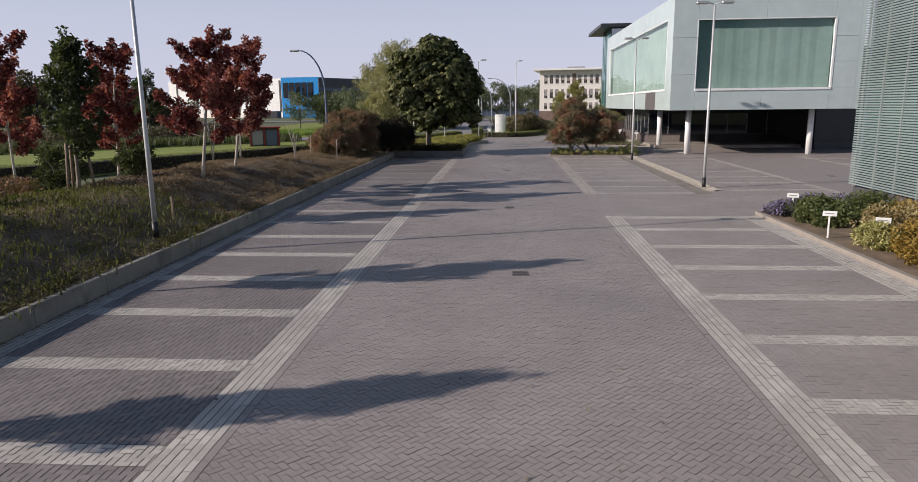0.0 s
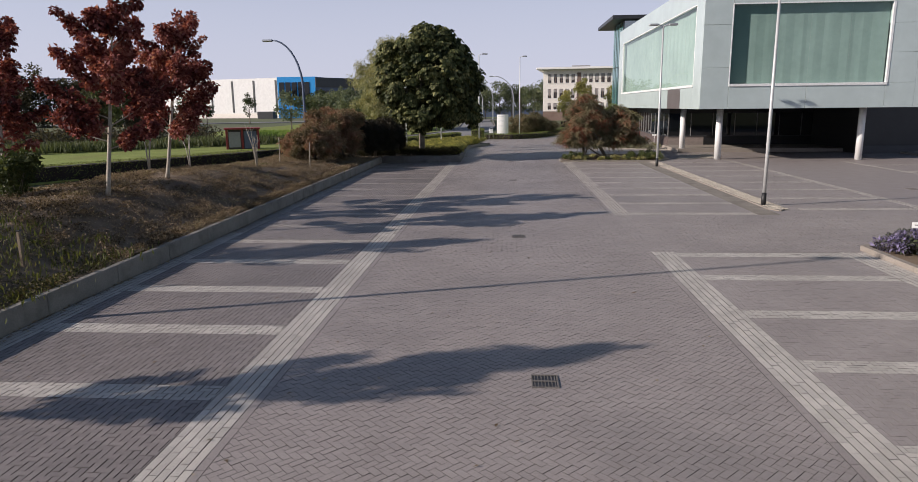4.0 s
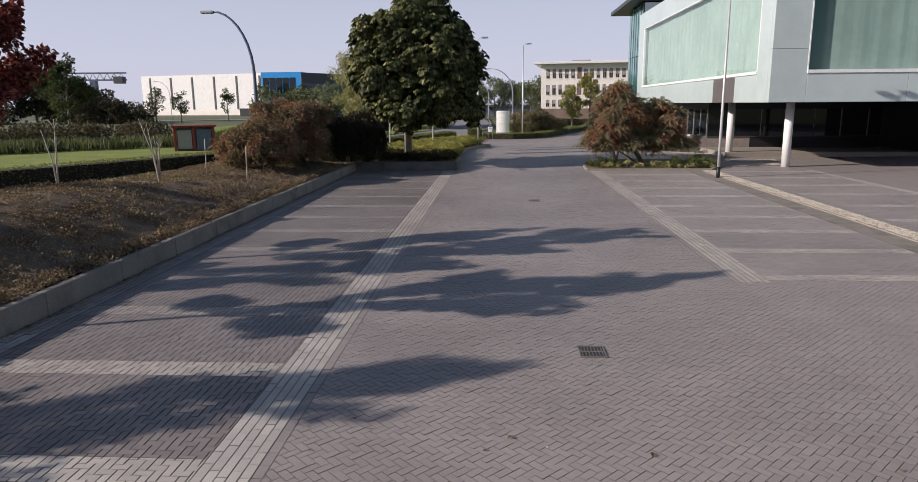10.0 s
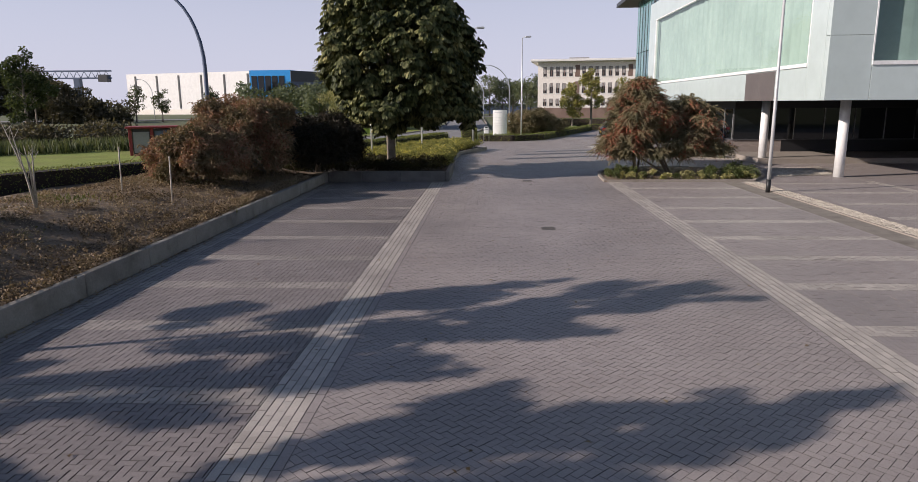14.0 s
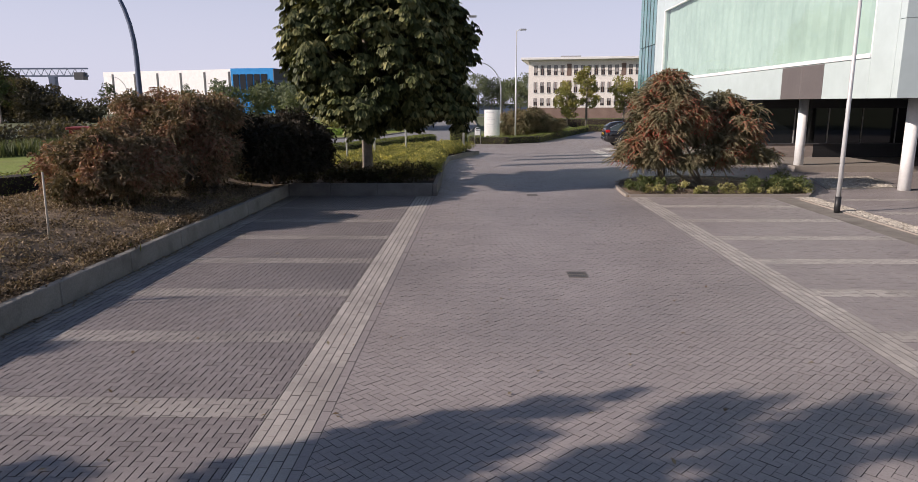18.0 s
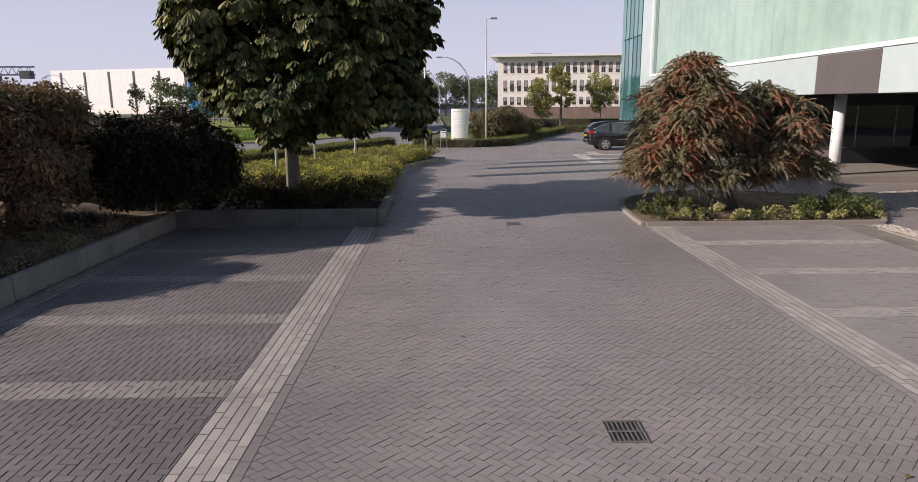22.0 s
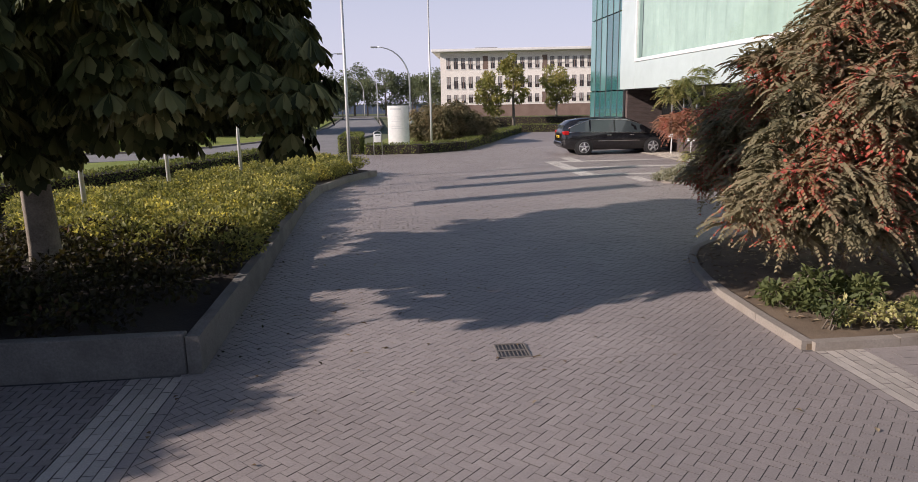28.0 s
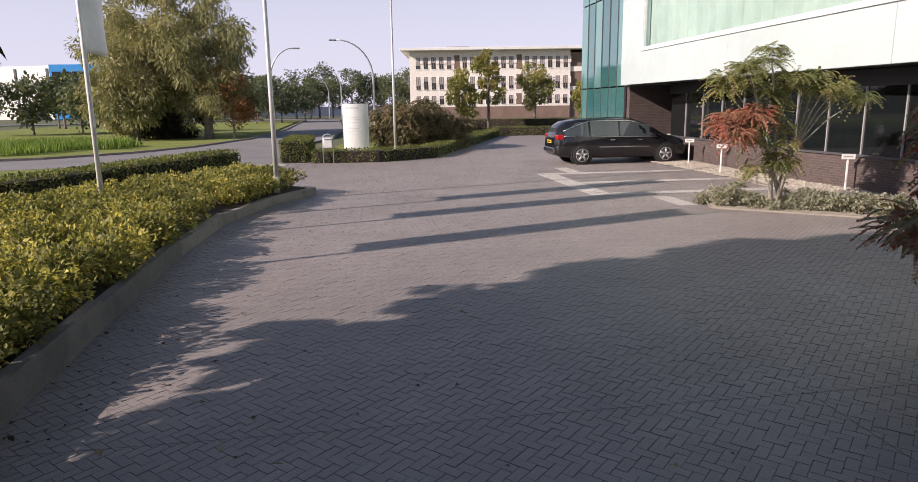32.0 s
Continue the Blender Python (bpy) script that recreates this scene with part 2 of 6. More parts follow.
def part(name, bm, mat, parent, label=""):
    return obj(name, bm, mat, parent, label)


def thing(name, label, category, at=(0, 0, 0), rz=0.0, group="", kind=""):
    e = new(name)
    e.matrix_world = pose(*at, 0, 0, rz)
    return tagged(e, label, category, group, kind)


def bx(x0, y0, z0, x1, y1, z1, bev=0.0, bm=None):
    """A box, with bevelled edges where bev is given; adds to bm."""
    tmp = bmesh.new()
    bmesh.ops.create_cube(tmp, size=1.0, matrix=Matrix.Translation(((x0 + x1) / 2, (y0 + y1) / 2, (z0 + z1) / 2)) @ Matrix.Diagonal((abs(x1 - x0), abs(y1 - y0), abs(z1 - z0), 1)))
    if bev:
        bmesh.ops.bevel(tmp, geom=tmp.edges[:], offset=bev, segments=1, affect="EDGES")
    if bm is None:
        return tmp
    merge(bm, tmp)
    return bm


def merge(bm, other, m=None):
    if m is not None:
        other.transform(m)
    me = bpy.data.meshes.new("tmp")
    other.to_mesh(me)
    other.free()
    bm.from_mesh(me)
    bpy.data.meshes.remove(me)
    return bm


def tube(points, radii, seg=8, bm=None, cap=True):
    """A tapered tube along points."""
    bm = bm or bmesh.new()
    pts = [Vector(p) for p in points]
    rings = []
    side = Vector((1, 0, 0))
    for i, p in enumerate(pts):
        d = (pts[min(i + 1, len(pts) - 1)] - pts[max(i - 1, 0)]).normalized()
        u = d.cross(side)
        if u.length < 0.1:
            u = d.cross(Vector((0, 1, 0)))
        u.normalize()
        v = d.cross(u)
        r = radii[i] if isinstance(radii, (list, tuple)) else radii
        rings.append([bm.verts.new(p + (u * math.cos(a) + v * math.sin(a)) * r) for a in (2 * math.pi * k / seg for k in range(seg))])
    for a, b in zip(rings, rings[1:]):
        for k in range(seg):
            bm.faces.new((a[k], a[(k + 1) % seg], b[(k + 1) % seg], b[k]))
    if cap:
        bm.faces.new(rings[0][::-1])
        bm.faces.new(rings[-1])
    bmesh.ops.recalc_face_normals(bm, faces=bm.faces[:])
    for f in bm.faces:
        f.smooth = len(f.verts) == 4
    return bm


def prism(outline, z0, z1, bm=None):
    """An upright prism over a plan outline."""
    bm = bm or bmesh.new()
    lo = [bm.verts.new((x, y, z0)) for x, y in outline]
    hi = [bm.verts.new((x, y, z1)) for x, y in outline]
    n = len(outline)
    fs = [bm.faces.new(hi), bm.faces.new(lo[::-1])]
    for i in range(n):
        fs.append(bm.faces.new((lo[i], lo[(i + 1) % n], hi[(i + 1) % n], hi[i])))
    bmesh.ops.recalc_face_normals(bm, faces=fs)
    return bm


def ribbon(line, w0, w1, z0, z1, bm=None):
    """A wall or kerb along a plan line, from offset w0 to w1 on its left."""
    pts = [Vector((*p, 0)) for p in line]
    def off(w):
        out = []
        for i, p in enumerate(pts):
            n = Vector((0, 0, 0))
            ds = []
            if i > 0:
                ds.append((p - pts[i - 1]).normalized())
            if i < len(pts) - 1:
                ds.append((pts[i + 1] - p).normalized())
            ns = [Vector((-d.y, d.x, 0)) for d in ds]
            n = sum(ns, Vector((0, 0, 0))).normalized()
            out.append(p + n * (w / max(0.5, n.dot(ns[0]))))
        return out
    a, b = off(w0), off(w1)
    return prism([(p.x, p.y) for p in a] + [(p.x, p.y) for p in reversed(b)], z0, z1, bm)


RNG = np.random.default_rng(7)


def cards(pos, axis, up, length, width, fold=0.25):
    """Folded leaves: each a kite along axis, its wings bent up. Returns arrays of vertices and faces."""
    axis = axis / np.linalg.norm(axis, axis=1, keepdims=True)
    side = np.cross(axis, up)
    side /= np.linalg.norm(side, axis=1, keepdims=True) + 1e-9
    nor = np.cross(side, axis)
    L, W = np.asarray(length).reshape(-1, 1), np.asarray(width).reshape(-1, 1)
    v = np.stack([pos, pos + axis * L * 0.45 + side * W * 0.5 + nor * W * fold, pos + axis * L, pos + axis * L * 0.45 - side * W * 0.5 + nor * W * fold], 1)
    return v


def round_cards(pos, axis, up, length, width, fold=0.2):
    """Broad leaves, widest past their middle, with blunt tips that bend down."""
    axis = axis / np.linalg.norm(axis, axis=1, keepdims=True)
    side = np.cross(axis, up)
    side /= np.linalg.norm(side, axis=1, keepdims=True) + 1e-9
    nor = np.cross(side, axis)
    L, W = np.asarray(length).reshape(-1, 1), np.asarray(width).reshape(-1, 1)
    a, b, tip = pos + axis * L * 0.4 + nor * W * fold, pos + axis * L * 0.78 + nor * W * fold * 0.6, pos + axis * L - nor * W * 0.15
    return np.stack([pos, a + side * W * 0.33, b + side * W * 0.5, tip, b - side * W * 0.5, a - side * W * 0.33], 1)


def leaf_mesh(name, v, mat, parent=None, label=""):
    """One mesh of leaves v (n, 4 or 6, 3), each folded along its middle."""
    n, k = v.shape[:2]
    i = np.arange(n)[:, None] * k
    f = np.concatenate([i + t for t in (([0, 1, 2], [0, 2, 3]) if k == 4 else ([0, 1, 2], [0, 2, 3], [0, 3, 4], [0, 4, 5]))], 1).reshape(-1, 3)
    me = bpy.data.meshes.new(name)
    me.vertices.add(n * k)
    me.vertices.foreach_set("co", v.reshape(-1).astype(np.float32))
    me.loops.add(len(f) * 3)
    me.loops.foreach_set("vertex_index", f.reshape(-1).astype(np.int32))
    me.polygons.add(len(f))
    me.polygons.foreach_set("loop_start", (np.arange(len(f)) * 3).astype(np.int32))
    me.update(calc_edges=True)
    me.materials.append(M[mat])
    ob = new(name, me)
    if parent:
        ob.parent = parent
    if label:
        ob["label"] = label
    return ob


def unit(n):
    d = RNG.normal(size=(n, 3))
    return d / np.linalg.norm(d, axis=1, keepdims=True)


def clumps(n, blobs, shell=0.55):
    """n points in clumps: blobs are (x, y, z, rx, ry, rz) ellipsoids; most points lie near their skin. Returns points and outward ways."""
    b = np.array(blobs, float)
    vol = (b[:, 3] * b[:, 4] * b[:, 5]) ** (2 / 3)
    k = RNG.choice(len(b), n, p=vol / vol.sum())
    d = unit(n)
    r = shell + (1 - shell) * RNG.random((n, 1)) ** 0.6
    return b[k, :3] + d * r * b[k, 3:], d


def sub_blobs(n, centre, radii, size, lumpy=0.25, low=-1.0):
    """n small clumps over an ellipsoid, for an uneven outline."""
    d = unit(n * 3)
    d = d[d[:, 2] > low][:n]
    r = 0.62 + 0.38 * RNG.random((len(d), 1)) + lumpy * (RNG.random((len(d), 1)) - 0.5)
    c = np.array(centre) + d * r * np.array(radii)
    s = size * (0.7 + 0.6 * RNG.random((len(d), 1)))
    return np.concatenate([c, s * [1, 1, 0.8]], 1)


def small_leaves(n, blobs, length, width, droop=0.3, shell=0.3):
    p, d = clumps(n, blobs, shell)
    a = d * 0.6 + unit(n) * 0.8 + [0, 0, -droop]
    up = unit(n) + [0, 0, 1.2]
    s = 0.7 + 0.6 * RNG.random(n)
    return cards(p, a, up, length * s, width * s)


def palmate(n, blobs, size, leaflets=6, shell=0.4):
    """Hand-shaped leaves that hang: long leaflets fanned from one point."""
    p, d = clumps(n, blobs, shell)
    out = d * [1, 1, 0.25] + unit(n) * 0.3
    out /= np.linalg.norm(out, axis=1, keepdims=True)
    side = np.cross(out, [0, 0, 1.0])
    side /= np.linalg.norm(side, axis=1, keepdims=True) + 1e-9
    s = size * (0.7 + 0.6 * RNG.random(n))
    hang = 0.6 + 1.1 * RNG.random((n, 1))
    vs = []
    for k in range(leaflets):
        a = (k / (leaflets - 1) - 0.5) * 3.0
        ax = out * math.cos(a) * 0.8 + side * math.sin(a) + np.array([0, 0, -1.0]) * hang + unit(n) * 0.08
        vs.append(round_cards(p, ax, out + [0, 0, 0.7] + unit(n) * 0.2, s * (1.0 - 0.16 * abs(a)), s * 0.36, 0.12))
    return np.concatenate(vs, 0)


def fronds(n, blobs, length, leaflets=11, shell=0.35, droop=0.6, wide=0.46):
    """Feather-shaped leaves: pairs of narrow leaflets along a hanging rib."""
    p, d = clumps(n, blobs, shell)
    out = d * [1, 1, 0.25] + unit(n) * [0.45, 0.45, 0.2] + [0, 0, 0.12]
    out /= np.linalg.norm(out, axis=1, keepdims=True)
    side = np.cross(out, [0, 0, 1.0]) + unit(n) * 0.25
    side /= np.linalg.norm(side, axis=1, keepdims=True) + 1e-9
    L = length * (0.6 + 0.7 * RNG.random((n, 1)))
    dr = droop * (0.4 + 1.2 * RNG.random((n, 1)))
    vs = []
    for k in range(leaflets):
        u = (k + 0.6) / leaflets
        q = p + out * L * u + np.array([0, 0, -1]) * L * dr * u * u
        way = out + np.array([0, 0, -1]) * dr * 2 * u
        w = (L * 0.28 * (1.05 - 0.5 * u)).ravel()
        for s in (-1, 1):
            ax = side * s * 0.8 + way * 0.6 + unit(n) * 0.09 + [0, 0, -0.25]
            vs.append(cards(q, ax, np.tile([0, 0, 1.0], (n, 1)) + unit(n) * 0.3, w * (0.85 + 0.3 * RNG.random(n)), w * wide, 0.1))
    return np.concatenate(vs, 0)


def limbs(base, height, r0, n, spread, lean=(0, 0), seed=1, clear=0.3, seg=7):
    """A tapered trunk with limbs, as one mesh."""
    rg = random.Random(seed)
    bm = bmesh.new()
    x, y, z = base
    trunk = [(x + lean[0] * t + rg.uniform(-0.03, 0.03) * height * t * 0.4, y + lean[1] * t + rg.uniform(-0.03, 0.03) * height * t * 0.4, z - 0.1 + height * t) for t in (0, 0.08, 0.25, 0.45, 0.7, 1.0)]
    tube(trunk, [r0 * 1.35, r0 * 1.05, r0 * 0.95, r0 * 0.75, r0 * 0.45, r0 * 0.12], seg + 2, bm)
    for i in range(n):
        t = clear + (0.95 - clear) * (i + 0.5) / n
        a = i * 2.4 + rg.uniform(-0.4, 0.4)
        j = min(4, int(t * 5.2))
        p = Vector((x + lean[0] * t, y + lean[1] * t, z - 0.1 + height * t))
        d = Vector((math.cos(a), math.sin(a), 0.75)).normalized()
        ln = spread * (1.15 - 0.7 * t) * rg.uniform(0.8, 1.1)
        q = p + d * ln * 0.5 + Vector((0, 0, 0.08 * ln))
        e = p + d * ln + Vector((rg.uniform(-0.2, 0.2), rg.uniform(-0.2, 0.2), 0.25)) * ln * 0.5
        r = r0 * (0.55 - 0.38 * t)
        tube([p, q, e], [r, r * 0.65, r * 0.2], seg - 2, bm)
        for s in (-1, 1):
            e2 = q + (Matrix.Rotation(s * 0.8, 3, "Z") @ d) * ln * 0.5
            tube([q, e2], [r * 0.5, r * 0.15], 5, bm)
    return bm


# ---- pavement fields, kept for the paving at the end ----
FIELDS = []          # (x0, y0, x1, y1, material)
L_BAND, R_BAND = (-3.17, -2.68), (3.45, 3.96)
KERB_L = -7.25
BAYS_L = [5.2, 7.5, 9.8, 12.1, 14.5, 16.85, 19.15, 21.4, 23.65, 25.9, 28.1, 30.3, 32.45, 34.65, 36.75, 38.75, 40.75, 42.9, 45.1, 47.2, 49.3]
BAYS_R1 = [4.75, 6.95, 9.15, 11.35, 13.57, 15.82, 18.06, 20.28, 22.45, 24.76, 26.75]
BAYS_R2 = [32.5, 34.68, 36.85, 38.9, 40.85, 42.95, 45.1, 47.3, 49.6]


# ---- ground ----
bm = bmesh.new()
bmesh.ops.create_grid(bm, x_segments=40, y_segments=40, size=1500)
bmesh.ops.translate(bm, vec=(0, 900, -0.12), verts=bm.verts[:])
ground = tagged(obj("ground_sheet", bm, "ground"), "flat grassy ground that reaches the horizon", "ground", kind="structure")
slab = bmesh.new()
bx(-3.17, -8, -0.10, 3.95, 54, -0.0062, 0, slab)
tagged(obj("pavement", bx(1.5, 82.002, -0.10, 34.0, 99.3, -0.004), "joint_filled"), "smooth grey paved drive round the glass tower", "pavement", kind="structure")
tagged(obj("pavement", bx(-3.0, 54.002, -0.10, 16.0, 82, -0.0055), "joint_soft"), "sand-filled bed of the forecourt pavement", "pavement", kind="structure")
base = tagged(obj("pavement", slab, "joint"), "dark sand-filled bed of the brick pavement", "pavement", kind="structure")
tagged(obj("pavement", bx(3.952, -8, -0.10, 13.5, 53.998, -0.0045), "joint_filled"), "sand-filled bed of the parking bays", "pavement", kind="structure")
tagged(obj("pavement", bx(-7.4, -8, -0.10, -3.172, 54, -0.0095), "joint_open"), "dark open-jointed bed of the parking bays", "pavement", kind="structure")


def bank_z(x, y):
    """Height of the planted bank left of the kerb wall."""
    u = max(0.0, min(1.0, (-7.4 - x) / 3.0))
    far = max(0.0, min(1.0, (x + 15.5) / 3.5))
    h = 0.32 + 0.85 * (u * u * (3 - 2 * u))
    h = 0.32 + (h - 0.32) * (0.35 + 0.65 * max(0.0, min(1.0, (44 - y) / 10)))
    h += 0.10 * (noise.noise(Vector((x * 0.5, y * 0.5, 0))) + 0.4 * noise.noise(Vector((x * 2, y * 2, 3))))
    return h * (far * far * (3 - 2 * far)) * 0.9 + 0.1 * h if u > 0 else 0.34


nx, ny = 46, 200
vs = [(-7.42 - 9.5 * i / nx, -6 + 58 * j / ny, bank_z(-7.42 - 9.5 * i / nx, -6 + 58 * j / ny)) for j in range(ny + 1) for i in range(nx + 1)]
fs = [(j * (nx + 1) + i, (j + 1) * (nx + 1) + i, (j + 1) * (nx + 1) + i + 1, j * (nx + 1) + i + 1) for j in range(ny) for i in range(nx)]
bank = tagged(raw("planted_bank", vs, fs, "soil", smooth=True), "sloping bank of brown bark mulch and dry groundcover", "ground", kind="structure")

# kerb walls
wall = thing("kerb_wall", "weathered grey concrete retaining kerb wall", "kerb wall", kind="structure")
for k in range(30):
    y0, y1 = -6 + 2.0 * k, -6 + 2.0 * k + 1.985
    if y0 < 51.7:
        part("wall_block", bx(KERB_L - 0.13, y0, -0.1, KERB_L, min(y1, 51.86), 0.36, 0.012), "concrete", wall)
# cross wall and near planter blocks take the shade-darkened concrete
xs = [-7.24, -5.9, -4.4, -2.52]
for a, b in zip(xs, xs[1:]):
    part("wall_block", bx(a + 0.004, 51.752, -0.1, min(b, -2.66) - 0.004, 51.88, 0.398, 0.012), "concrete_shaded", wall)
PLANTER = [(-2.52, 51.75), (-2.57, 55.2), (-2.71, 58.7), (-2.80, 62.2), (-2.69, 65.0), (-2.1, 67.4), (-1.2, 69.1)]
for a, b in zip(PLANTER, PLANTER[1:]):
    part("wall_block", ribbon([a, b], 0.0, 0.13, -0.1, 0.375 if a[1] < 55 else 0.305 if a[1] < 58 else 0.27 if a[1] < 62 else 0.23 if a[1] < 65 else 0.2), "concrete_shaded" if a[1] < 60 else "concrete", wall)

# planter soil behind the cross wall, coloured darker for the chestnut's shade
pl = [(-7.3, 51.85), (-2.64, 51.85), (-2.68, 55.2), (-2.82, 58.7), (-2.91, 62.2), (-2.8, 65.0), (-2.24, 67.4), (-1.36, 69.1), (-2.6, 70.6), (-9.0, 64), (-16, 58), (-16, 51.85)]
planter = tagged(obj("planting_bed", prism(pl, -0.1, 0.19), "shaded_soil"), "raised bed of soil darkened for shade behind the kerb wall", "planting bed", kind="structure")

FIELDS.append((-2.58, 2.0, 3.35, 51.6, "paver"))
FIELDS.append((-2.72, 51.6, 3.4, 56.0, "paver"))
for f in ((-2.84, 56.0, 15.9, 65.3), (-2.84, 65.3, 5.6, 82.0), (5.6, 74.6, 15.9, 82.0), (10.9, 65.3, 12.0, 74.6), (5.6, 65.3, 6.9, 67.3), (6.9, 66.8, 7.35, 67.3), (7.35, 65.3, 10.9, 67.3),
          (6.2, 67.75, 10.9, 69.8), (6.2, 70.2, 10.9, 72.4), (5.6, 72.8, 6.7, 74.6), (7.2, 72.8, 10.9, 74.6)):
    FIELDS.append((*f, "paver"))
for f in ((5.6, 67.3, 6.2, 72.8), (6.2, 72.4, 10.9, 72.8), (6.2, 69.8, 10.9, 70.2), (6.2, 67.3, 10.9, 67.75), (6.9, 65.3, 7.35, 66.8), (6.7, 72.8, 7.2, 74.6)):
    FIELDS.append((*f, "paver_white"))
FIELDS.append((3.35, 27.05, 13.4, 32.15, "paver"))


# ---- main building ----
def sheet_glass(name, tint, gloss=1.0):
    """Thin tinted pane: see-through, with a mirror sheen that grows at a slant."""
    m = bpy.data.materials.new(name)
    m.use_nodes = True
    nt = m.node_tree
    nt.nodes.remove(nt.nodes["Principled BSDF"])
    fr = nt.nodes.new("ShaderNodeFresnel")
    fr.inputs[0].default_value = 1.5
    tr = nt.nodes.new("ShaderNodeBsdfTransparent")
    tr.inputs[0].default_value = (*tint, 1)
    gl = nt.nodes.new("ShaderNodeBsdfGlossy")
    gl.inputs["Roughness"].default_value = 0.02
    mx = nt.nodes.new("ShaderNodeMixShader")
    nt.links.new(fr.outputs[0], mx.inputs[0])
    nt.links.new(tr.outputs[0], mx.inputs[1])
    nt.links.new(gl.outputs[0], mx.inputs[2])
    nt.links.new(mx.outputs[0], nt.nodes["Material Output"].inputs[0])
    return m


M["greenpane"] = sheet_glass("green-tinted window glass", (0.70, 0.86, 0.815))
M["curtain"] = surface("pale curtain cloth", (0.38, 0.43, 0.41), (0.47, 0.52, 0.495), 0.5, 3, 0.9, bumps=0.0, grain=0.15)
M["curtain_dim"] = surface("grey-green blind cloth", (0.36, 0.43, 0.42), (0.42, 0.49, 0.48), 0.5, 3, 0.9, bumps=0.0, grain=0.15)


def brick_material(name, c1, c2, mortar, scale=1.0):
    m, nt, b = base_mat(name, 0.85)
    geo = nt.nodes.new("ShaderNodeNewGeometry")
    sep = nt.nodes.new("ShaderNodeSeparateXYZ")
    nt.links.new(geo.outputs["Position"], sep.inputs[0])
    add = nt.nodes.new("ShaderNodeMath")
    nt.links.new(sep.outputs[0], add.inputs[0])
    nt.links.new(sep.outputs[1], add.inputs[1])
    comb = nt.nodes.new("ShaderNodeCombineXYZ")
    nt.links.new(add.outputs[0], comb.inputs[0])
    nt.links.new(sep.outputs[2], comb.inputs[1])
    t = nt.nodes.new("ShaderNodeTexBrick")
    nt.links.new(comb.outputs[0], t.inputs["Vector"])
    t.inputs["Color1"].default_value, t.inputs["Color2"].default_value, t.inputs["Mortar"].default_value = (*c1, 1), (*c2, 1), (*mortar, 1)
    t.inputs["Scale"].default_value = 1.0
    t.inputs["Brick Width"].default_value, t.inputs["Row Height"].default_value, t.inputs["Mortar Size"].default_value = 0.22 * scale, 0.065 * scale, 0.006
    col = mixc(nt, 0.3, t.outputs["Color"], ramp(nt, noise_tex(nt, 3), [(0.3, c1), (0.7, c2)]))
    nt.links.new(col, b.inputs["Base Color"])
    bump(nt, b, t.outputs["Fac"], -0.5, 0.01)
    return m


M["brickwall"] = brick_material("dark brown brickwork", (0.06, 0.042, 0.038), (0.10, 0.072, 0.066), (0.13, 0.115, 0.105))
M["plinthgrey"] = brick_material("grey-brown plinth brick", (0.24, 0.20, 0.18), (0.32, 0.27, 0.245), (0.22, 0.20, 0.18))
bld = thing("office_building", "pale green panelled office block raised on white columns", "building")
X0, Y0, X1, Y1, Z0, Z1 = 11.0, 51.2, 22.5, 79.4, 2.95, 10.05
WF = (12.55, 20.95, 4.30, 8.58)     # front window x0 x1 z0 z1
WS = (52.75, 77.3, 4.32, 8.75)       # side window y0 y1 z0 z1
T = 0.3


def panels(name, axis, at, rects, t=T, mat="panel"):
    for (a0, a1, z0, z1) in rects:
        g = 0.006
        if axis == "y":
            part(name, bx(a0 + g, at, z0 + g, a1 - g, at + t, z1 - g, 0.008), mat, bld)
        else:
            part(name, bx(at, a0 + g, z0 + g, at + t, a1 - g, z1 - g, 0.008), mat, bld)


panels("front_panel", "y", Y0, [(X0, WF[0], Z0, 5.2), (X0, WF[0], 5.2, 7.5), (X0, WF[0], 7.5, Z1), (WF[1], X1, Z0, WF[2]), (WF[1] + 0.11, X1, WF[2], 5.9), (WF[1] + 0.11, X1, 5.9, 7.45), (WF[1], X1, 7.45, Z1),
        (WF[0], 16.75, Z0, WF[2]), (16.75, WF[1], Z0, WF[2]), (WF[0], 16.75, WF[3], Z1), (16.75, WF[1], WF[3], Z1)])
sy0 = Y0 + T + 0.004
panels("side_panel", "x", X0, [(sy0, WS[0], Z0, Z1), (WS[1], Y1, Z0, Z1), (WS[0], 55.6, Z0, WS[2]), (58.9, 64.5, Z0, WS[2]), (64.5, 71.0, Z0, WS[2]), (71.0, WS[1], Z0, WS[2]), (55.6, 58.9, 4.0, WS[2]),
        (WS[0], 61.5, WS[3], Z1), (61.5, 69.5, WS[3], Z1), (69.5, WS[1], WS[3], Z1)])
for y in (55.6, 57.25):
    part("louvre_panel", bx(X0 - 0.012, y + 0.006, Z0 + 0.01, X0 + 0.1, y + 1.644, 4.17, 0.006), "dark_panel", bld, "dark brown metal panel")
part("rear_wall", bx(22.85, 57.0, -0.02, 48, 79, 7.2), "darkmetal", bld, "dark metal-clad rear wing")
part("rear_plinth", bx(22.85, 56.9, -0.02, 48, 56.996, 0.5), "dgrey", bld)
part("roof", bx(X0 + T, Y0 + T, Z1 - 0.3, X1, Y1, Z1 - 0.05), "grey", bld)
# soffit coloured black to deepen the shade below it
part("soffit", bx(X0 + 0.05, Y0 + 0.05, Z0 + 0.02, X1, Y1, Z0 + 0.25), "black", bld)
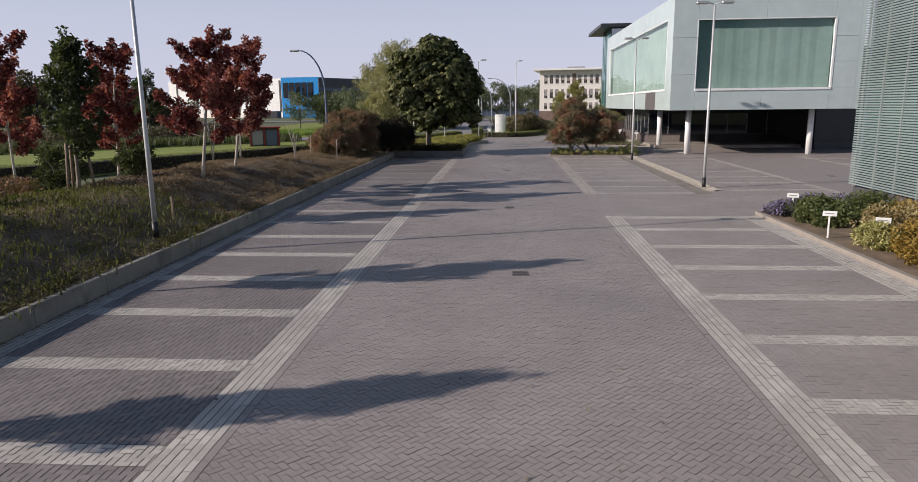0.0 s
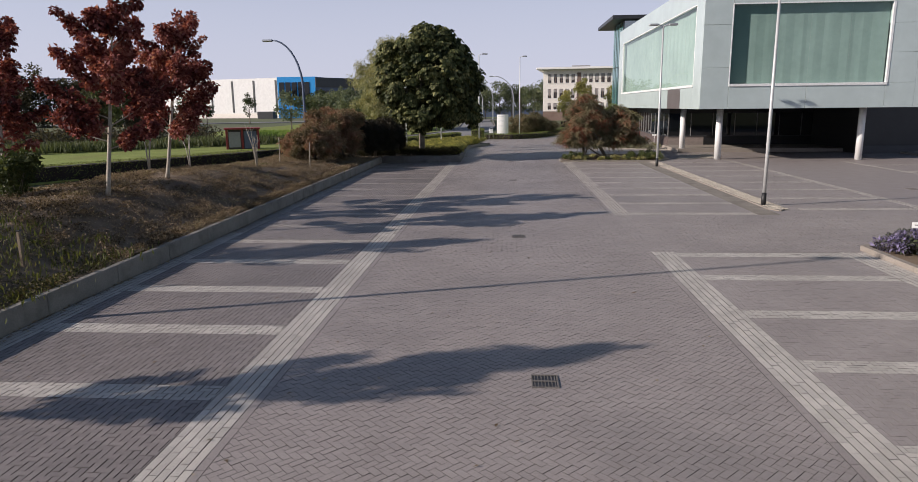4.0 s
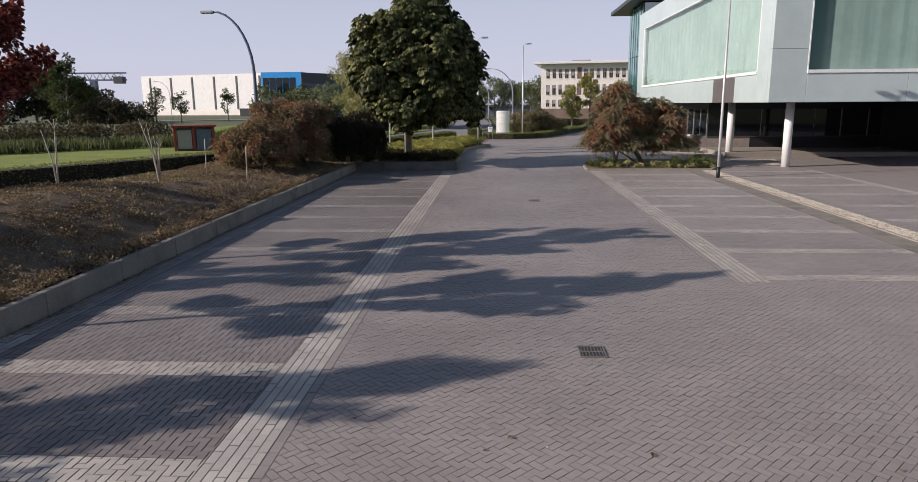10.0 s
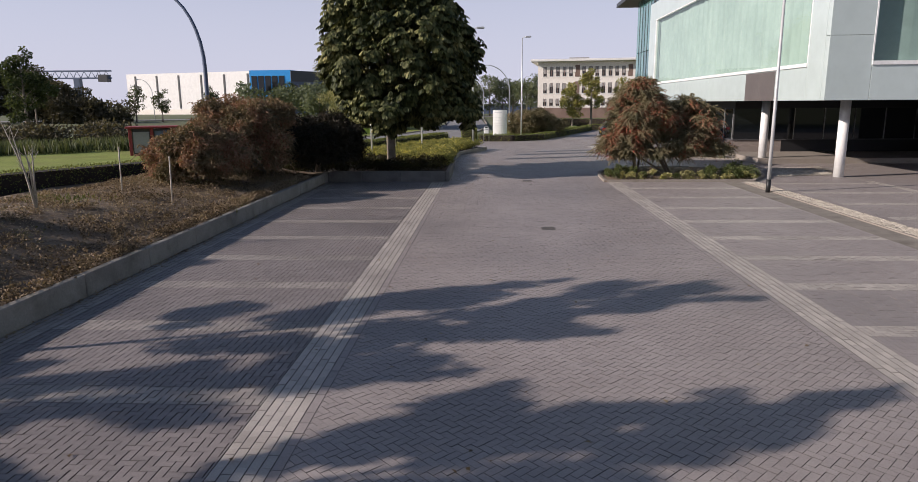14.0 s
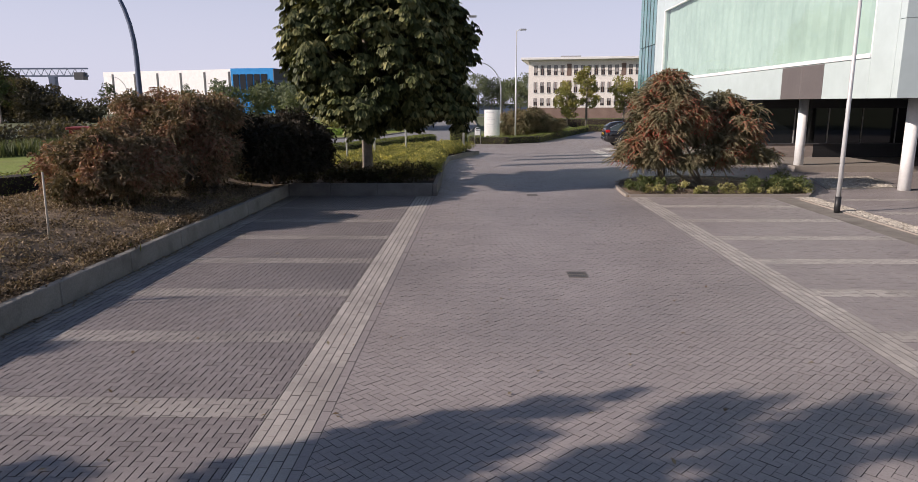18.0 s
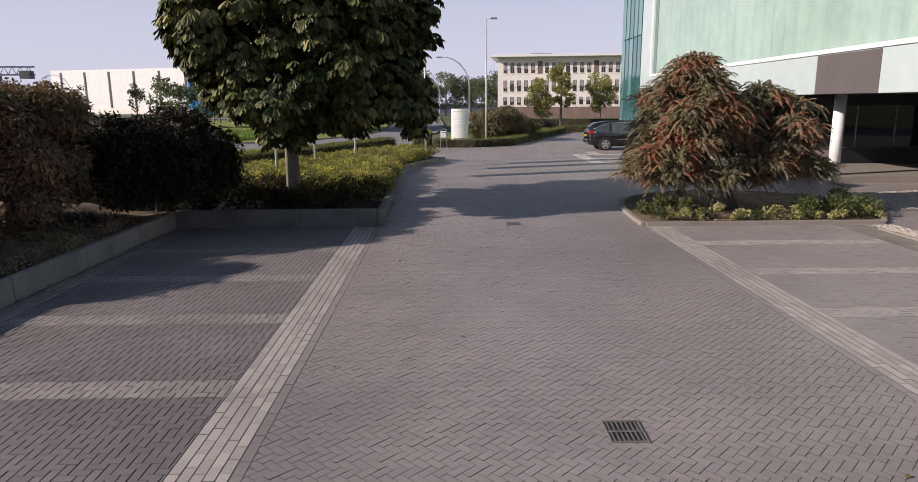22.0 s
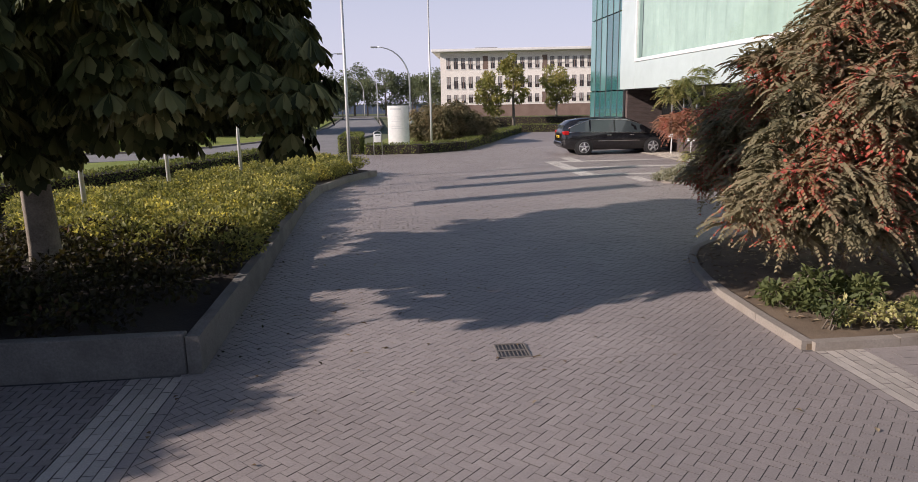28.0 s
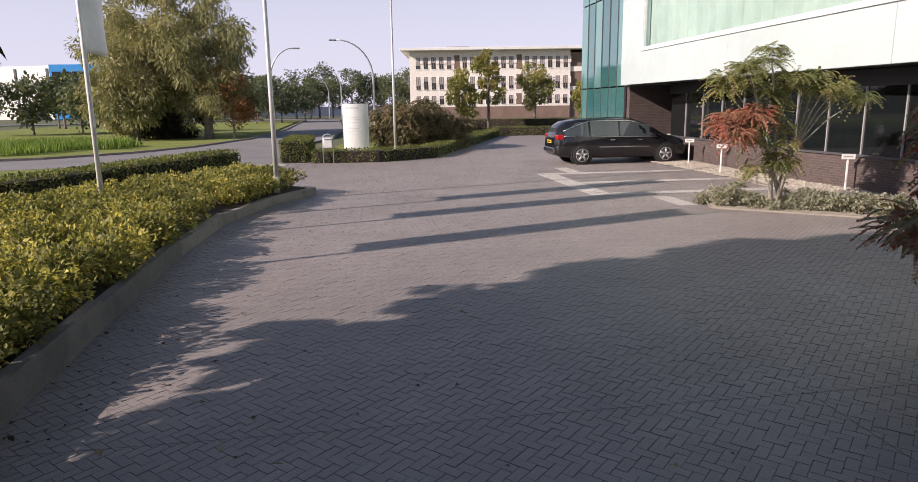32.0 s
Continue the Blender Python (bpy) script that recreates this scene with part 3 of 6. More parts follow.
part("back_wall", bx(X1, Y0, Z0, X1 + 0.3, Y1, Z1), "panel", bld)
part("end_wall", bx(X0 + T, Y1, Z0, X1, Y1 + 0.3, Z1), "panel", bld)


def drape(axis, at, a0, a1, z0, z1, fold=0.05, pitch=0.32, seed=1):
    """A curtain in uneven upright folds."""
    rg = random.Random(seed)
    bm = bmesh.new()
    n = int((a1 - a0) / (pitch / 4))
    row = []
    ph = 0.0
    for i in range(n + 1):
        a = a0 + (a1 - a0) * i / n
        ph += 2 * math.pi / 4 * rg.uniform(0.6, 1.4)
        d = at + fold * math.sin(ph) + 0.5 * fold * math.sin(a * 1.7)
        p = ((a, d, z0), (a, d, z1)) if axis == "y" else ((d, a, z0), (d, a, z1))
        row.append([bm.verts.new(q) for q in p])
    for a, b in zip(row, row[1:]):
        bm.faces.new((a[0], b[0], b[1], a[1]))
    return bm


for i, (axis, at, a0, a1, z0, z1, cloth) in enumerate((("y", Y0, WF[0], WF[1], WF[2], WF[3], "curtain_dim"), ("x", X0, WS[0], WS[1], WS[2], WS[3], "curtain"))):
    w = part("window", bx(a0, at + 0.9, z0, a1, at + 0.95, z1) if axis == "y" else bx(at + 0.9, a0, z0, at + 0.95, a1, z1), "curtain_dim", bld, "wide green-tinted window with drawn curtains")
    def rail(a, b, c, d, p=0.0, q=0.14):
        return bx(a, at - p, c, b, at + q, d, 0.006) if axis == "y" else bx(at - p, a, c, at + q, b, d, 0.006)
    part("sill", rail(a0 - 0.02, a1 + 0.05, z0 - 0.12, z0 + 0.02, 0.05), "panel_white", w, "white window sill")
    part("frame", rail(a0, a1, z1 - 0.03, z1 + 0.03, 0.02), "panel_white", w)
    part("frame", rail(a1 - 0.03, a1 + 0.10, z0 + 0.021, z1 - 0.031, 0.02), "panel_white", w)
    part("frame", rail(a0 - 0.03, a0 + 0.03, z0 + 0.021, z1 - 0.031, 0.015), "panel_white", w)
    n = 4 if axis == "y" else 10
    for k in range(n):
        p, q = a0 + (a1 - a0) * k / n + 0.004, a0 + (a1 - a0) * (k + 1) / n - 0.004
        bm = bmesh.new()
        zs = (z0 + 0.022, z1 - 0.032)
        cs = ((p, zs[0]), (q, zs[0]), (q, zs[1]), (p, zs[1]))
        bm.faces.new([bm.verts.new((a, at + 0.06, b) if axis == "y" else (at + 0.06, a, b)) for a, b in (cs if axis == "y" else cs[::-1])])
        g = part("pane", bm, "greenpane", w)
        g.visible_shadow = False
    part("curtain", drape(axis, at + 0.32, a0 + 0.03, a1, z0, z1, 0.007 if axis == "y" else 0.03, 0.9, seed=i), cloth, w, "drawn pale curtain")
for (x, y) in ((12.75, 53.1), (20.5, 52.4), (12.3, 59.6)):
    part("column", tube([(x, y, -0.02), (x, y, Z0 + 0.02)], 0.19, 20), "white", bld, "round white concrete column")

# recessed ground floor; black parts carry the deep shade under the office
part("plinth", ribbon([(27, 64.0), (15, 64.0)], -0.25, 0.0, -0.02, 0.84), "black", bld, "plinth coloured black for the shade under the office")
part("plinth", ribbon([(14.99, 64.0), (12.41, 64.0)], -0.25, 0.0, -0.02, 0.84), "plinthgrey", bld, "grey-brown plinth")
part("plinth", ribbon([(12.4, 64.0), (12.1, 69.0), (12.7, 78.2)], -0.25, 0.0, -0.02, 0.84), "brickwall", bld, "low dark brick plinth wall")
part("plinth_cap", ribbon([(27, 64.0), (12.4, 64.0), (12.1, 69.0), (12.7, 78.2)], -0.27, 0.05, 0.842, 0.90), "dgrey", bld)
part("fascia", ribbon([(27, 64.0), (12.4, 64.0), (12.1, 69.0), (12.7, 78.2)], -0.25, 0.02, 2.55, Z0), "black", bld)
part("brick_wall", bx(11.45, 79.45, -0.02, 15.2, 79.75, Z0 + 0.02), "brickwall", bld, "dark brown brick wall")
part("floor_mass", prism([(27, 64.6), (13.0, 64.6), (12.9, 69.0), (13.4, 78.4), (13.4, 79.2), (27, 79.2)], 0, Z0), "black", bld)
gl = [(12.38, 64.2, 12.1, 69.0, 4), (12.1, 69.0, 12.7, 78.1, 6), (26.9, 64.03, 12.43, 64.03, 9)]
for (xa, ya, xb, yb, n) in gl:
    for k in range(n):
        u0, u1 = k / n, (k + 1) / n
        p, q = (xa + (xb - xa) * u0, ya + (yb - ya) * u0), (xa + (xb - xa) * u1, ya + (yb - ya) * u1)
        w = part("window", ribbon([p, q], -0.06, -0.03, 0.9, 2.55), "darkglass", bld, "dark ground floor window")
        part("mullion", ribbon([p, (p[0] + (q[0] - p[0]) * 0.03, p[1] + (q[1] - p[1]) * 0.03)], -0.07, 0.01, 0.9, 2.55), "grey", w)
# glass stair tower with a flat dark roof
tw = thing("glass_tower", "blue-green glass stair tower with a dark overhanging roof", "building")
M["bluegreenglass"].node_tree.nodes["Principled BSDF"].inputs["IOR"].default_value = 2.3
part("core", bx(11.75, 79.85, 0, 15.6, 85.4, 11.0), "dgrey", tw)
ny = 6
for k in range(ny):
    y0, y1 = 79.8 + 5.9 * k / ny, 79.8 + 5.9 * (k + 1) / ny
    for z0, z1 in ((0.05, 2.9), (2.96, 6.9), (6.96, 11.1)):
        part("glass_panel", bx(11.36, y0 + 0.02, z0, 11.40, y1 - 0.02, z1), "bluegreenglass", tw)
    part("mullion", bx(11.33, y0 - 0.02, 0, 11.42, y0 + 0.015, 11.1), "dgrey", tw)
for k in range(3):
    part("glass_panel", bx(11.45 + 1.35 * k, 79.77, 3.0, 12.75 + 1.35 * k, 79.8, 11.1), "bluegreenglass", tw)
    part("glass_panel", bx(11.45 + 1.35 * k, 85.7, 0.05, 12.75 + 1.35 * k, 85.74, 11.1), "bluegreenglass", tw)
part("roof", bx(10.2, 79.0, 11.2, 17, 89.5, 11.55, 0.03), "darkmetal", tw, "flat dark overhanging roof")

# ---- slatted building ----
M["slatglass"] = glass_mat("teal glass behind the slats", (0.05, 0.10, 0.10), 0.1)
sb = thing("slatted_building", "glass building behind pale green horizontal slats", "building")
part("wall", bx(13.4, 4.0, 0.35, 22.0, 31.9, 11.0), "bluegrey", sb)
part("base", bx(13.35, 4.0, -0.1, 22.0, 31.95, 0.34), "dgrey", sb)
bm0 = bx(0, 0, 0, 0.03, 27.9, 0.05, 0.005)
slat = part("slat", bm0, "slat", sb)
slat.location = (13.16, 4.05, 0.42)
for k in range(1, 125):
    s = new("slat", slat.data)
    s.parent = sb
    s.location = (13.16, 4.05, 0.42 + 0.085 * k)
for k in range(22):
    part("upright", bx(13.2, 4.4 + 1.3 * k, 0.36, 13.26, 4.46 + 1.3 * k, 11.0), "grey", sb)
for k in range(9):
    part("pane", bx(13.36, 4.2 + 3.06 * k, 0.5, 13.39, 7.16 + 3.06 * k, 10.8), "slatglass", sb)


# ---- bay lines ----
# beyond y 29.2 the wall course's darker tone carries wall and bush shade
COURSES = [(KERB_L + 0.02, KERB_L + 0.42, 2.0, 29.2, 4, "paver_light"), (KERB_L + 0.02, KERB_L + 0.42, 29.2, 51.7, 4, "paver_worn"),
           (L_BAND[0], L_BAND[1], 2.0, 29.2, 5, "paver_light"), (L_BAND[0], L_BAND[1], 29.2, 51.7, 5, "paver_faded"), (L_BAND[1], L_BAND[1] + 0.1, 2.0, 51.7, 1, "paver"),
           (R_BAND[0], R_BAND[1], 2.0, 27.05, 5, "paver_light"), (R_BAND[0] - 0.1, R_BAND[0], 2.0, 27.05, 1, "paver"),
           (R_BAND[0], R_BAND[1], 32.15, 51.45, 5, "paver_faded"), (R_BAND[0] - 0.1, R_BAND[0], 32.15, 51.45, 1, "paver"),
           (7.55, 8.12, 2.0, 27.05, 5, "paver_light")]
SW = 0.21


def bays(x0, x1, ys, y0, y1):
    last = y0
    for y in ys:
        a, b = max(y0, y - SW), min(y1, y + SW)
        if a - last > 0.1:
            FIELDS.append((x0, last, x1, a, "paver" if x0 > 0 else "paver_bay"))
        FIELDS.append((x0, a, x1, b, "paver_light" if y < 26.0 + 1.5 * (x0 > 0) else "paver_faded" if x0 > 0 or y < 29 else "paver_worn"))
        last = b
    if y1 - last > 0.1:
        FIELDS.append((x0, last, x1, y1, "paver" if x0 > 0 else "paver_bay"))


bays(KERB_L + 0.42, L_BAND[0], BAYS_L, 2.0, 51.7)
bays(R_BAND[1], 7.55, BAYS_R1, 2.0, 27.05)
bays(R_BAND[1], 7.7, BAYS_R2, 32.15, 51.45)

# ---- foliage colours ----
M["chestnut"] = foliage("chestnut leaves", [(0.1, (0.016, 0.023, 0.009)), (0.45, (0.06, 0.073, 0.026)), (0.8, (0.20, 0.198, 0.08)), (1.0, (0.38, 0.34, 0.15))], 0.5, 0.05, gloss=0.14)
M["redleaf"] = foliage("red autumn leaves", [(0.1, (0.06, 0.018, 0.02)), (0.5, (0.20, 0.05, 0.05)), (0.82, (0.43, 0.17, 0.15)), (1.0, (0.52, 0.30, 0.25))], gloss=0.28)
M["greenleaf"] = foliage("green tree leaves", [(0.1, (0.028, 0.042, 0.018)), (0.6, (0.06, 0.08, 0.032)), (1.0, (0.11, 0.125, 0.05))])
M["sumac"] = foliage("sumac leaves", [(0.1, (0.095, 0.095, 0.055)), (0.40, (0.215, 0.19, 0.115)), (0.60, (0.26, 0.212, 0.13)), (0.69, (0.27, 0.185, 0.12)), (0.74, (0.46, 0.07, 0.06)), (0.83, (0.27, 0.21, 0.11))], 0.8, 0.18, 1.0, 2.0, 0.3, gloss=0.14)
M["brownbush"] = foliage("brown-green bush leaves", [(0.1, (0.10, 0.085, 0.048)), (0.4, (0.20, 0.16, 0.095)), (0.65, (0.31, 0.20, 0.13)), (0.8, (0.30, 0.135, 0.09)), (0.95, (0.26, 0.22, 0.11))], 0.8, 0.15, 1.2, 1.7, 0.35, gloss=0.12)
M["olivebush"] = foliage("olive-brown sumac leaves", [(0.1, (0.085, 0.08, 0.045)), (0.5, (0.19, 0.165, 0.095)), (0.8, (0.29, 0.23, 0.135)), (1.0, (0.27, 0.15, 0.09))], 0.8, 0.15, 1.0, gloss=0.12)
# near-black leaf colours stand for the shade on the corner bush
M["shaded_bush"] = foliage("purple-green bush leaves darkened for shade", [(0.1, (0.012, 0.012, 0.007)), (0.6, (0.03, 0.025, 0.014)), (1.0, (0.06, 0.04, 0.024))], 0.6, 0.08)
M["willow"] = foliage("willow leaves", [(0.1, (0.18, 0.195, 0.10)), (0.6, (0.32, 0.31, 0.165)), (1.0, (0.45, 0.40, 0.215))], patch=0.3)
M["hedge"] = foliage("hedge leaves", [(0.1, (0.075, 0.095, 0.03)), (0.6, (0.165, 0.195, 0.06)), (1.0, (0.30, 0.29, 0.10))], patch=2)
M["yellow"] = foliage("yellow-green shrub leaves", [(0.1, (0.085, 0.098, 0.038)), (0.5, (0.235, 0.24, 0.085)), (0.76, (0.42, 0.39, 0.13)), (0.92, (0.78, 0.68, 0.20))], 0.6, 0.45, 1.2)
M["lavender"] = foliage("grey-green lavender leaves", [(0.1, (0.20, 0.215, 0.15)), (0.6, (0.34, 0.34, 0.26)), (1.0, (0.43, 0.40, 0.31))], patch=2)
# distance haze is put into these paler leaf colours
M["far"] = foliage("far tree leaves paled for haze", [(0.1, (0.09, 0.115, 0.08)), (0.6, (0.16, 0.19, 0.12)), (1.0, (0.22, 0.23, 0.135))], patch=0.1)


def tree(name, label, base, height, r0, blobs, leaves, mat, bark="bark", n_limbs=9, spread=1.6, seed=1, category="tree", lean=(0, 0), clear=0.3, group=""):
    t = thing(name, label, category, group=group)
    o = part("trunk", limbs(base, height, r0, n_limbs, spread, lean, seed, clear), bark, t)
    leaf_mesh("crown", leaves, mat, t)
    return t


def crown_shell(n, centre, radii, size):
    """Clumps set evenly over a round crown, with a few hollows."""
    k = np.arange(n) + 0.5
    ph, th = np.arccos(1 - 2 * k / n), math.pi * (1 + 5 ** 0.5) * k
    d = np.stack([np.cos(th) * np.sin(ph), np.sin(th) * np.sin(ph), np.cos(ph)], 1)
    r = 0.92 + 0.2 * (RNG.random((n, 1)) - 0.5)
    return np.concatenate([np.array(centre) + d * r * np.array(radii), size * (0.75 + 0.5 * RNG.random((n, 1))) * [1, 1, 0.85]], 1)


# chestnut
CC = (-4.62, 54.3, 4.95)
cb = np.concatenate([crown_shell(96, CC, (3.0, 3.1, 2.85), 0.58), sub_blobs(70, (CC[0], CC[1], 4.6), (3.3, 3.4, 3.0), 0.27, 0.15), sub_blobs(14, (-1.95, 53.5, 2.9), (0.5, 0.9, 0.65), 0.28, 0.1), sub_blobs(16, (CC[0], CC[1], 7.5), (1.0, 1.0, 0.7), 0.42, 0.1),
                     sub_blobs(30, (CC[0], CC[1], 2.9), (2.9, 3.0, 0.55), 0.38, 0.1), sub_blobs(9, CC, (1.9, 1.9, 1.7), 0.5, 0.2)])
tree("chestnut_tree", "round dense horse chestnut with drooping dark green leaves", (-5.15, 54.5, 0.3), 6.8, 0.18, None, palmate(14500, cb, 0.27), "chestnut", n_limbs=16, spread=2.9, seed=4, clear=0.28)


def young_tree(name, label, x, y, h, r, mat, seed, clear=0.3, n=5200, leaf=0.13, bark="palebark", lift=1.5, r0=0.055, lean=0.0, airy=0.0):
    """A slim tree: upright limbs, each with its own small clumps of leaves, so that the outline stays open."""
    rg = random.Random(seed)
    z = bank_z(x, y) if x > -16.5 else 0.0
    t = thing(name, label, "tree", group="young trees on the bank")
    bm = bmesh.new()
    top = Vector((x + lean + rg.uniform(-0.15, 0.15), y + rg.uniform(-0.15, 0.15), z + h))
    foot = Vector((x, y, z - 0.1))
    tube([foot, foot.lerp(top, 0.08), foot.lerp(top, 0.4), foot.lerp(top, 0.75), top], [r0 * 1.4, r0, r0 * 0.8, r0 * 0.45, 0.008], 9, bm)
    bl = [(*top, 0.13, 0.13, 0.2), (*foot.lerp(top, 0.93), 0.18, 0.18, 0.2)]
    m = 17
    for i in range(m):
        u = clear + (0.9 - clear) * (i + 0.5) / m
        a = i * 2.4 + rg.uniform(-0.5, 0.5)
        p = foot.lerp(top, u)
        ln = r * (1.1 - 0.85 * max(0.0, (u - clear) / (1 - clear)) ** 1.3) * rg.uniform(0.65, 1.15)
        e = p + Vector((math.cos(a) * ln, math.sin(a) * ln, ln * lift * rg.uniform(0.5, 1.1) * (1 - airy * max(0.0, 1.5 - 2.4 * u))))
        q = p.lerp(e, 0.5) - Vector((0, 0, 0.08 * ln))
        tube([p, q, e], [r0 * 0.35, r0 * 0.22, 0.006], 6, bm)
        for w, s in ((0.35, 0.2), (0.62, 0.25), (0.85, 0.22), (1.05, 0.15)):
            c = p.lerp(e, w)
            k = s * rg.uniform(0.55, 1.15) * (0.65 + 0.35 * r) * (1 + airy * (0.35 - u) - 0.35 * airy * (w > 1))
            k *= 1.2
            bl.append((c.x + rg.uniform(-0.1, 0.1), c.y + rg.uniform(-0.1, 0.1), c.z, k, k, k * 0.9))
    part("trunk", bm, bark, t)
    leaf_mesh("crown", small_leaves(n, bl, leaf, leaf * 0.8, 0.3, 0.1), mat, t)
    return t


# young trees on the bank
RED, GREEN = "young tree with dark red autumn leaves on the bank", "slim young green tree on the bank"
young_tree("red_tree", RED, -10.04, 28.42, 4.8, 1.35, "redleaf", 1, 0.24, 12500, 0.105, lift=1.15, lean=0.75, airy=0.5)
young_tree("red_tree", RED, -10.49, 32.38, 4.85, 1.75, "redleaf", 2, 0.24, 14500, 0.105, lift=1.15, lean=0.6, airy=0.5)
young_tree("red_tree", "young tree with dark red leaves on the back of the bank", -13.8, 29.7, 5.1, 1.2, "redleaf", 7, 0.24, 9000, 0.11, lift=1.3, lean=0.4, airy=0.5)
young_tree("red_tree", "young tree with dark red leaves beyond the bank", -20.7, 33.5, 6.3, 1.6, "redleaf", 9, 0.2, 7000, 0.15)
young_tree("green_tree", GREEN, -9.75, 10.9, 3.9, 0.5, "greenleaf", 5, 0.25, 3000)
young_tree("green_tree", GREEN, -10.2, 16.9, 4.6, 0.72, "greenleaf", 6, 0.25, 4200)
# bushes
def bush(name, label, blobs, n, mat, stems, length=0.42, z=0.3, category="bush", ferny=1.8, leafy=0.9, leaf=(0.17, 0.055)):
    t = thing(name, label, category)
    rg = random.Random(int(abs(blobs[0][0]) * 100))
    bm = bmesh.new()
    for (x, y) in stems:
        for k in range(4):
            b = blobs[rg.randrange(len(blobs))]
            tube([(x + rg.uniform(-.1, .1), y + rg.uniform(-.1, .1), z - 0.1), ((x + b[0]) / 2, (y + b[1]) / 2, (z + b[2]) / 2 + 0.2), (b[0], b[1], b[2])], [0.05, 0.035, 0.012], 6, bm)
    part("stem", bm, "bark", t)
    inner = [(b[0], b[1], b[2], b[3] * 0.85, b[4] * 0.85, b[5] * 0.9) for b in blobs]
    leaf_mesh("crown", np.concatenate([fronds(int(n * ferny), blobs, length, wide=0.6), small_leaves(int(n * leafy), inner, leaf[0], leaf[1], 0.5, 0.1)]), mat, t)
    return t


def layers(n, centre, radii, size):
    """Flat sprays set over a wide dome, denser outside."""
    b = sub_blobs(n, centre, radii, size, 0.25, -0.55)
    b[:, 5] *= 0.7
    return b


bush("sumac_bush", "wide staghorn sumac with olive, brown and red feathered leaves", np.concatenate([layers(64, (4.85, 53.3, 2.35), (1.3, 1.3, 1.3), 0.36), layers(24, (4.2, 53.0, 1.35), (0.75, 0.9, 0.6), 0.32), layers(52, (6.9, 53.5, 2.05), (1.15, 1.15, 1.05), 0.36), layers(14, (7.85, 53.4, 1.2), (0.5, 0.7, 0.3), 0.3), layers(34, (5.28, 55.4, 1.6), (1.08, 1.1, 1.2), 0.4), sub_blobs(10, (5.0, 53.2, 3.7), (0.6, 0.6, 0.12), 0.2), layers(34, (5.5, 53.1, 1.15), (1.9, 0.9, 0.6), 0.34)]), 6400, "sumac", [(4.9, 53.2), (6.4, 53.4)], 0.28, z=0.05, ferny=1.6, leafy=9.0, leaf=(0.11, 0.042))
def dome(n, centre, radii, size):
    """Clumps over a dome that hangs free of the ground."""
    b = sub_blobs(n, centre, radii, size, 0.22, -0.6)
    b[:, 2] = np.maximum(b[:, 2], 0.75)
    b[:, 5] *= 0.85
    return b


bush("brown_bush", "low brown and green autumn bush on the bank", dome(120, (-9.8, 46.3, 1.4), (1.4, 1.3, 0.8), 0.4), 3300, "brownbush", [(-9.9, 46.6)], 0.24, 0.6, ferny=0.3, leafy=22.0, leaf=(0.095, 0.045))
bush("brown_bush", "wide brown and russet autumn bush on the bank", dome(170, (-9.4, 49.2, 1.85), (1.8, 1.65, 1.4), 0.43), 4600, "brownbush", [(-9.6, 49.5), (-8.9, 50.0)], 0.24, 0.5, ferny=0.3, leafy=22.0, leaf=(0.095, 0.045))
# this lobe's shade is in its leaf colour
bush("brown_bush", "brown-green bush overhanging the kerb wall corner, darkened for shade", dome(120, (-7.45, 51.5, 1.55), (1.6, 1.65, 1.0), 0.46), 3300, "shaded_bush", [(-7.75, 52.1)], 0.28, ferny=0.3, leafy=20.0, leaf=(0.1, 0.05))


# lamp posts
def lamp_post(x, y, z, label, double=True):
    t = thing("lamp_post", label, "street lamp", (x, y, z), group="car park lamps")
    part("base_sleeve", tube([(0, 0, -0.1), (0, 0, 0.38)], 0.075, 14), "black" if double else "pole", t, "base sleeve")
    part("pole", tube([(0, 0, 0.3), (0, 0, 2.2), (0, 0, 7.15)], [0.06, 0.055, 0.038], 14), "pole", t)
    for s in ((-1, 1) if double else (1,)):
        bm = bmesh.new()
        tube([(0, 0, 7.12), (s * 0.18, 0, 7.2), (s * 0.3, 0, 7.22)], 0.025, 8, bm)
        part("arm", bm, "pole", t)
        h = bx(s * 0.25, -0.11, 7.16, s * 0.72, 0.11, 7.27, 0.035)
        part("lamp_head", h, "galv", t, "flat grey lamp head")
    return t


for p in ((8.5, 34.1, 0.05), (8.22, 48.5, 0.05)):
    lamp_post(*p, "slim grey car park lamp post with two flat heads")
lamp_post(-8.05, 21.4, bank_z(-8.05, 21.4), "slim grey lamp post standing on the planted bank")
lamp_post(-2.07, 68.3, 0.2, "slim white lamp post in the yellow shrubs", False)
lamp_post(1.53, 82.3, 0.0, "slim white lamp post behind the low hedge", False).scale = (1, 1, 1.13)


# ---- right side: kerbs, beds and the gravel strip ----
FIELDS += [(8.95, 32.15, 9.3, 53.0, "paver"), (3.4, 51.6, 13.4, 56.0, "paver")]
bays(9.3, 12.95, [33.4, 35.9, 38.4, 40.9, 43.4, 45.9, 48.4, 50.9], 32.15, 51.6)
COURSES.append((12.95, 13.3, 32.15, 53.4, 3, "paver_faded"))
tagged(obj("forecourt", bx(13.32, 27.0, -0.1, 45, 82, -0.004), "joint_filled"), "grey paved forecourt under the raised office", "pavement", kind="structure")


FIELDS.append((18.9, 36.0, 19.25, 51.0, "paver_faded"))
for y in (38.0, 41.5, 45.1, 48.7):
    FIELDS.append((19.25, y - 0.2, 24.0, y + 0.2, "paver_faded"))
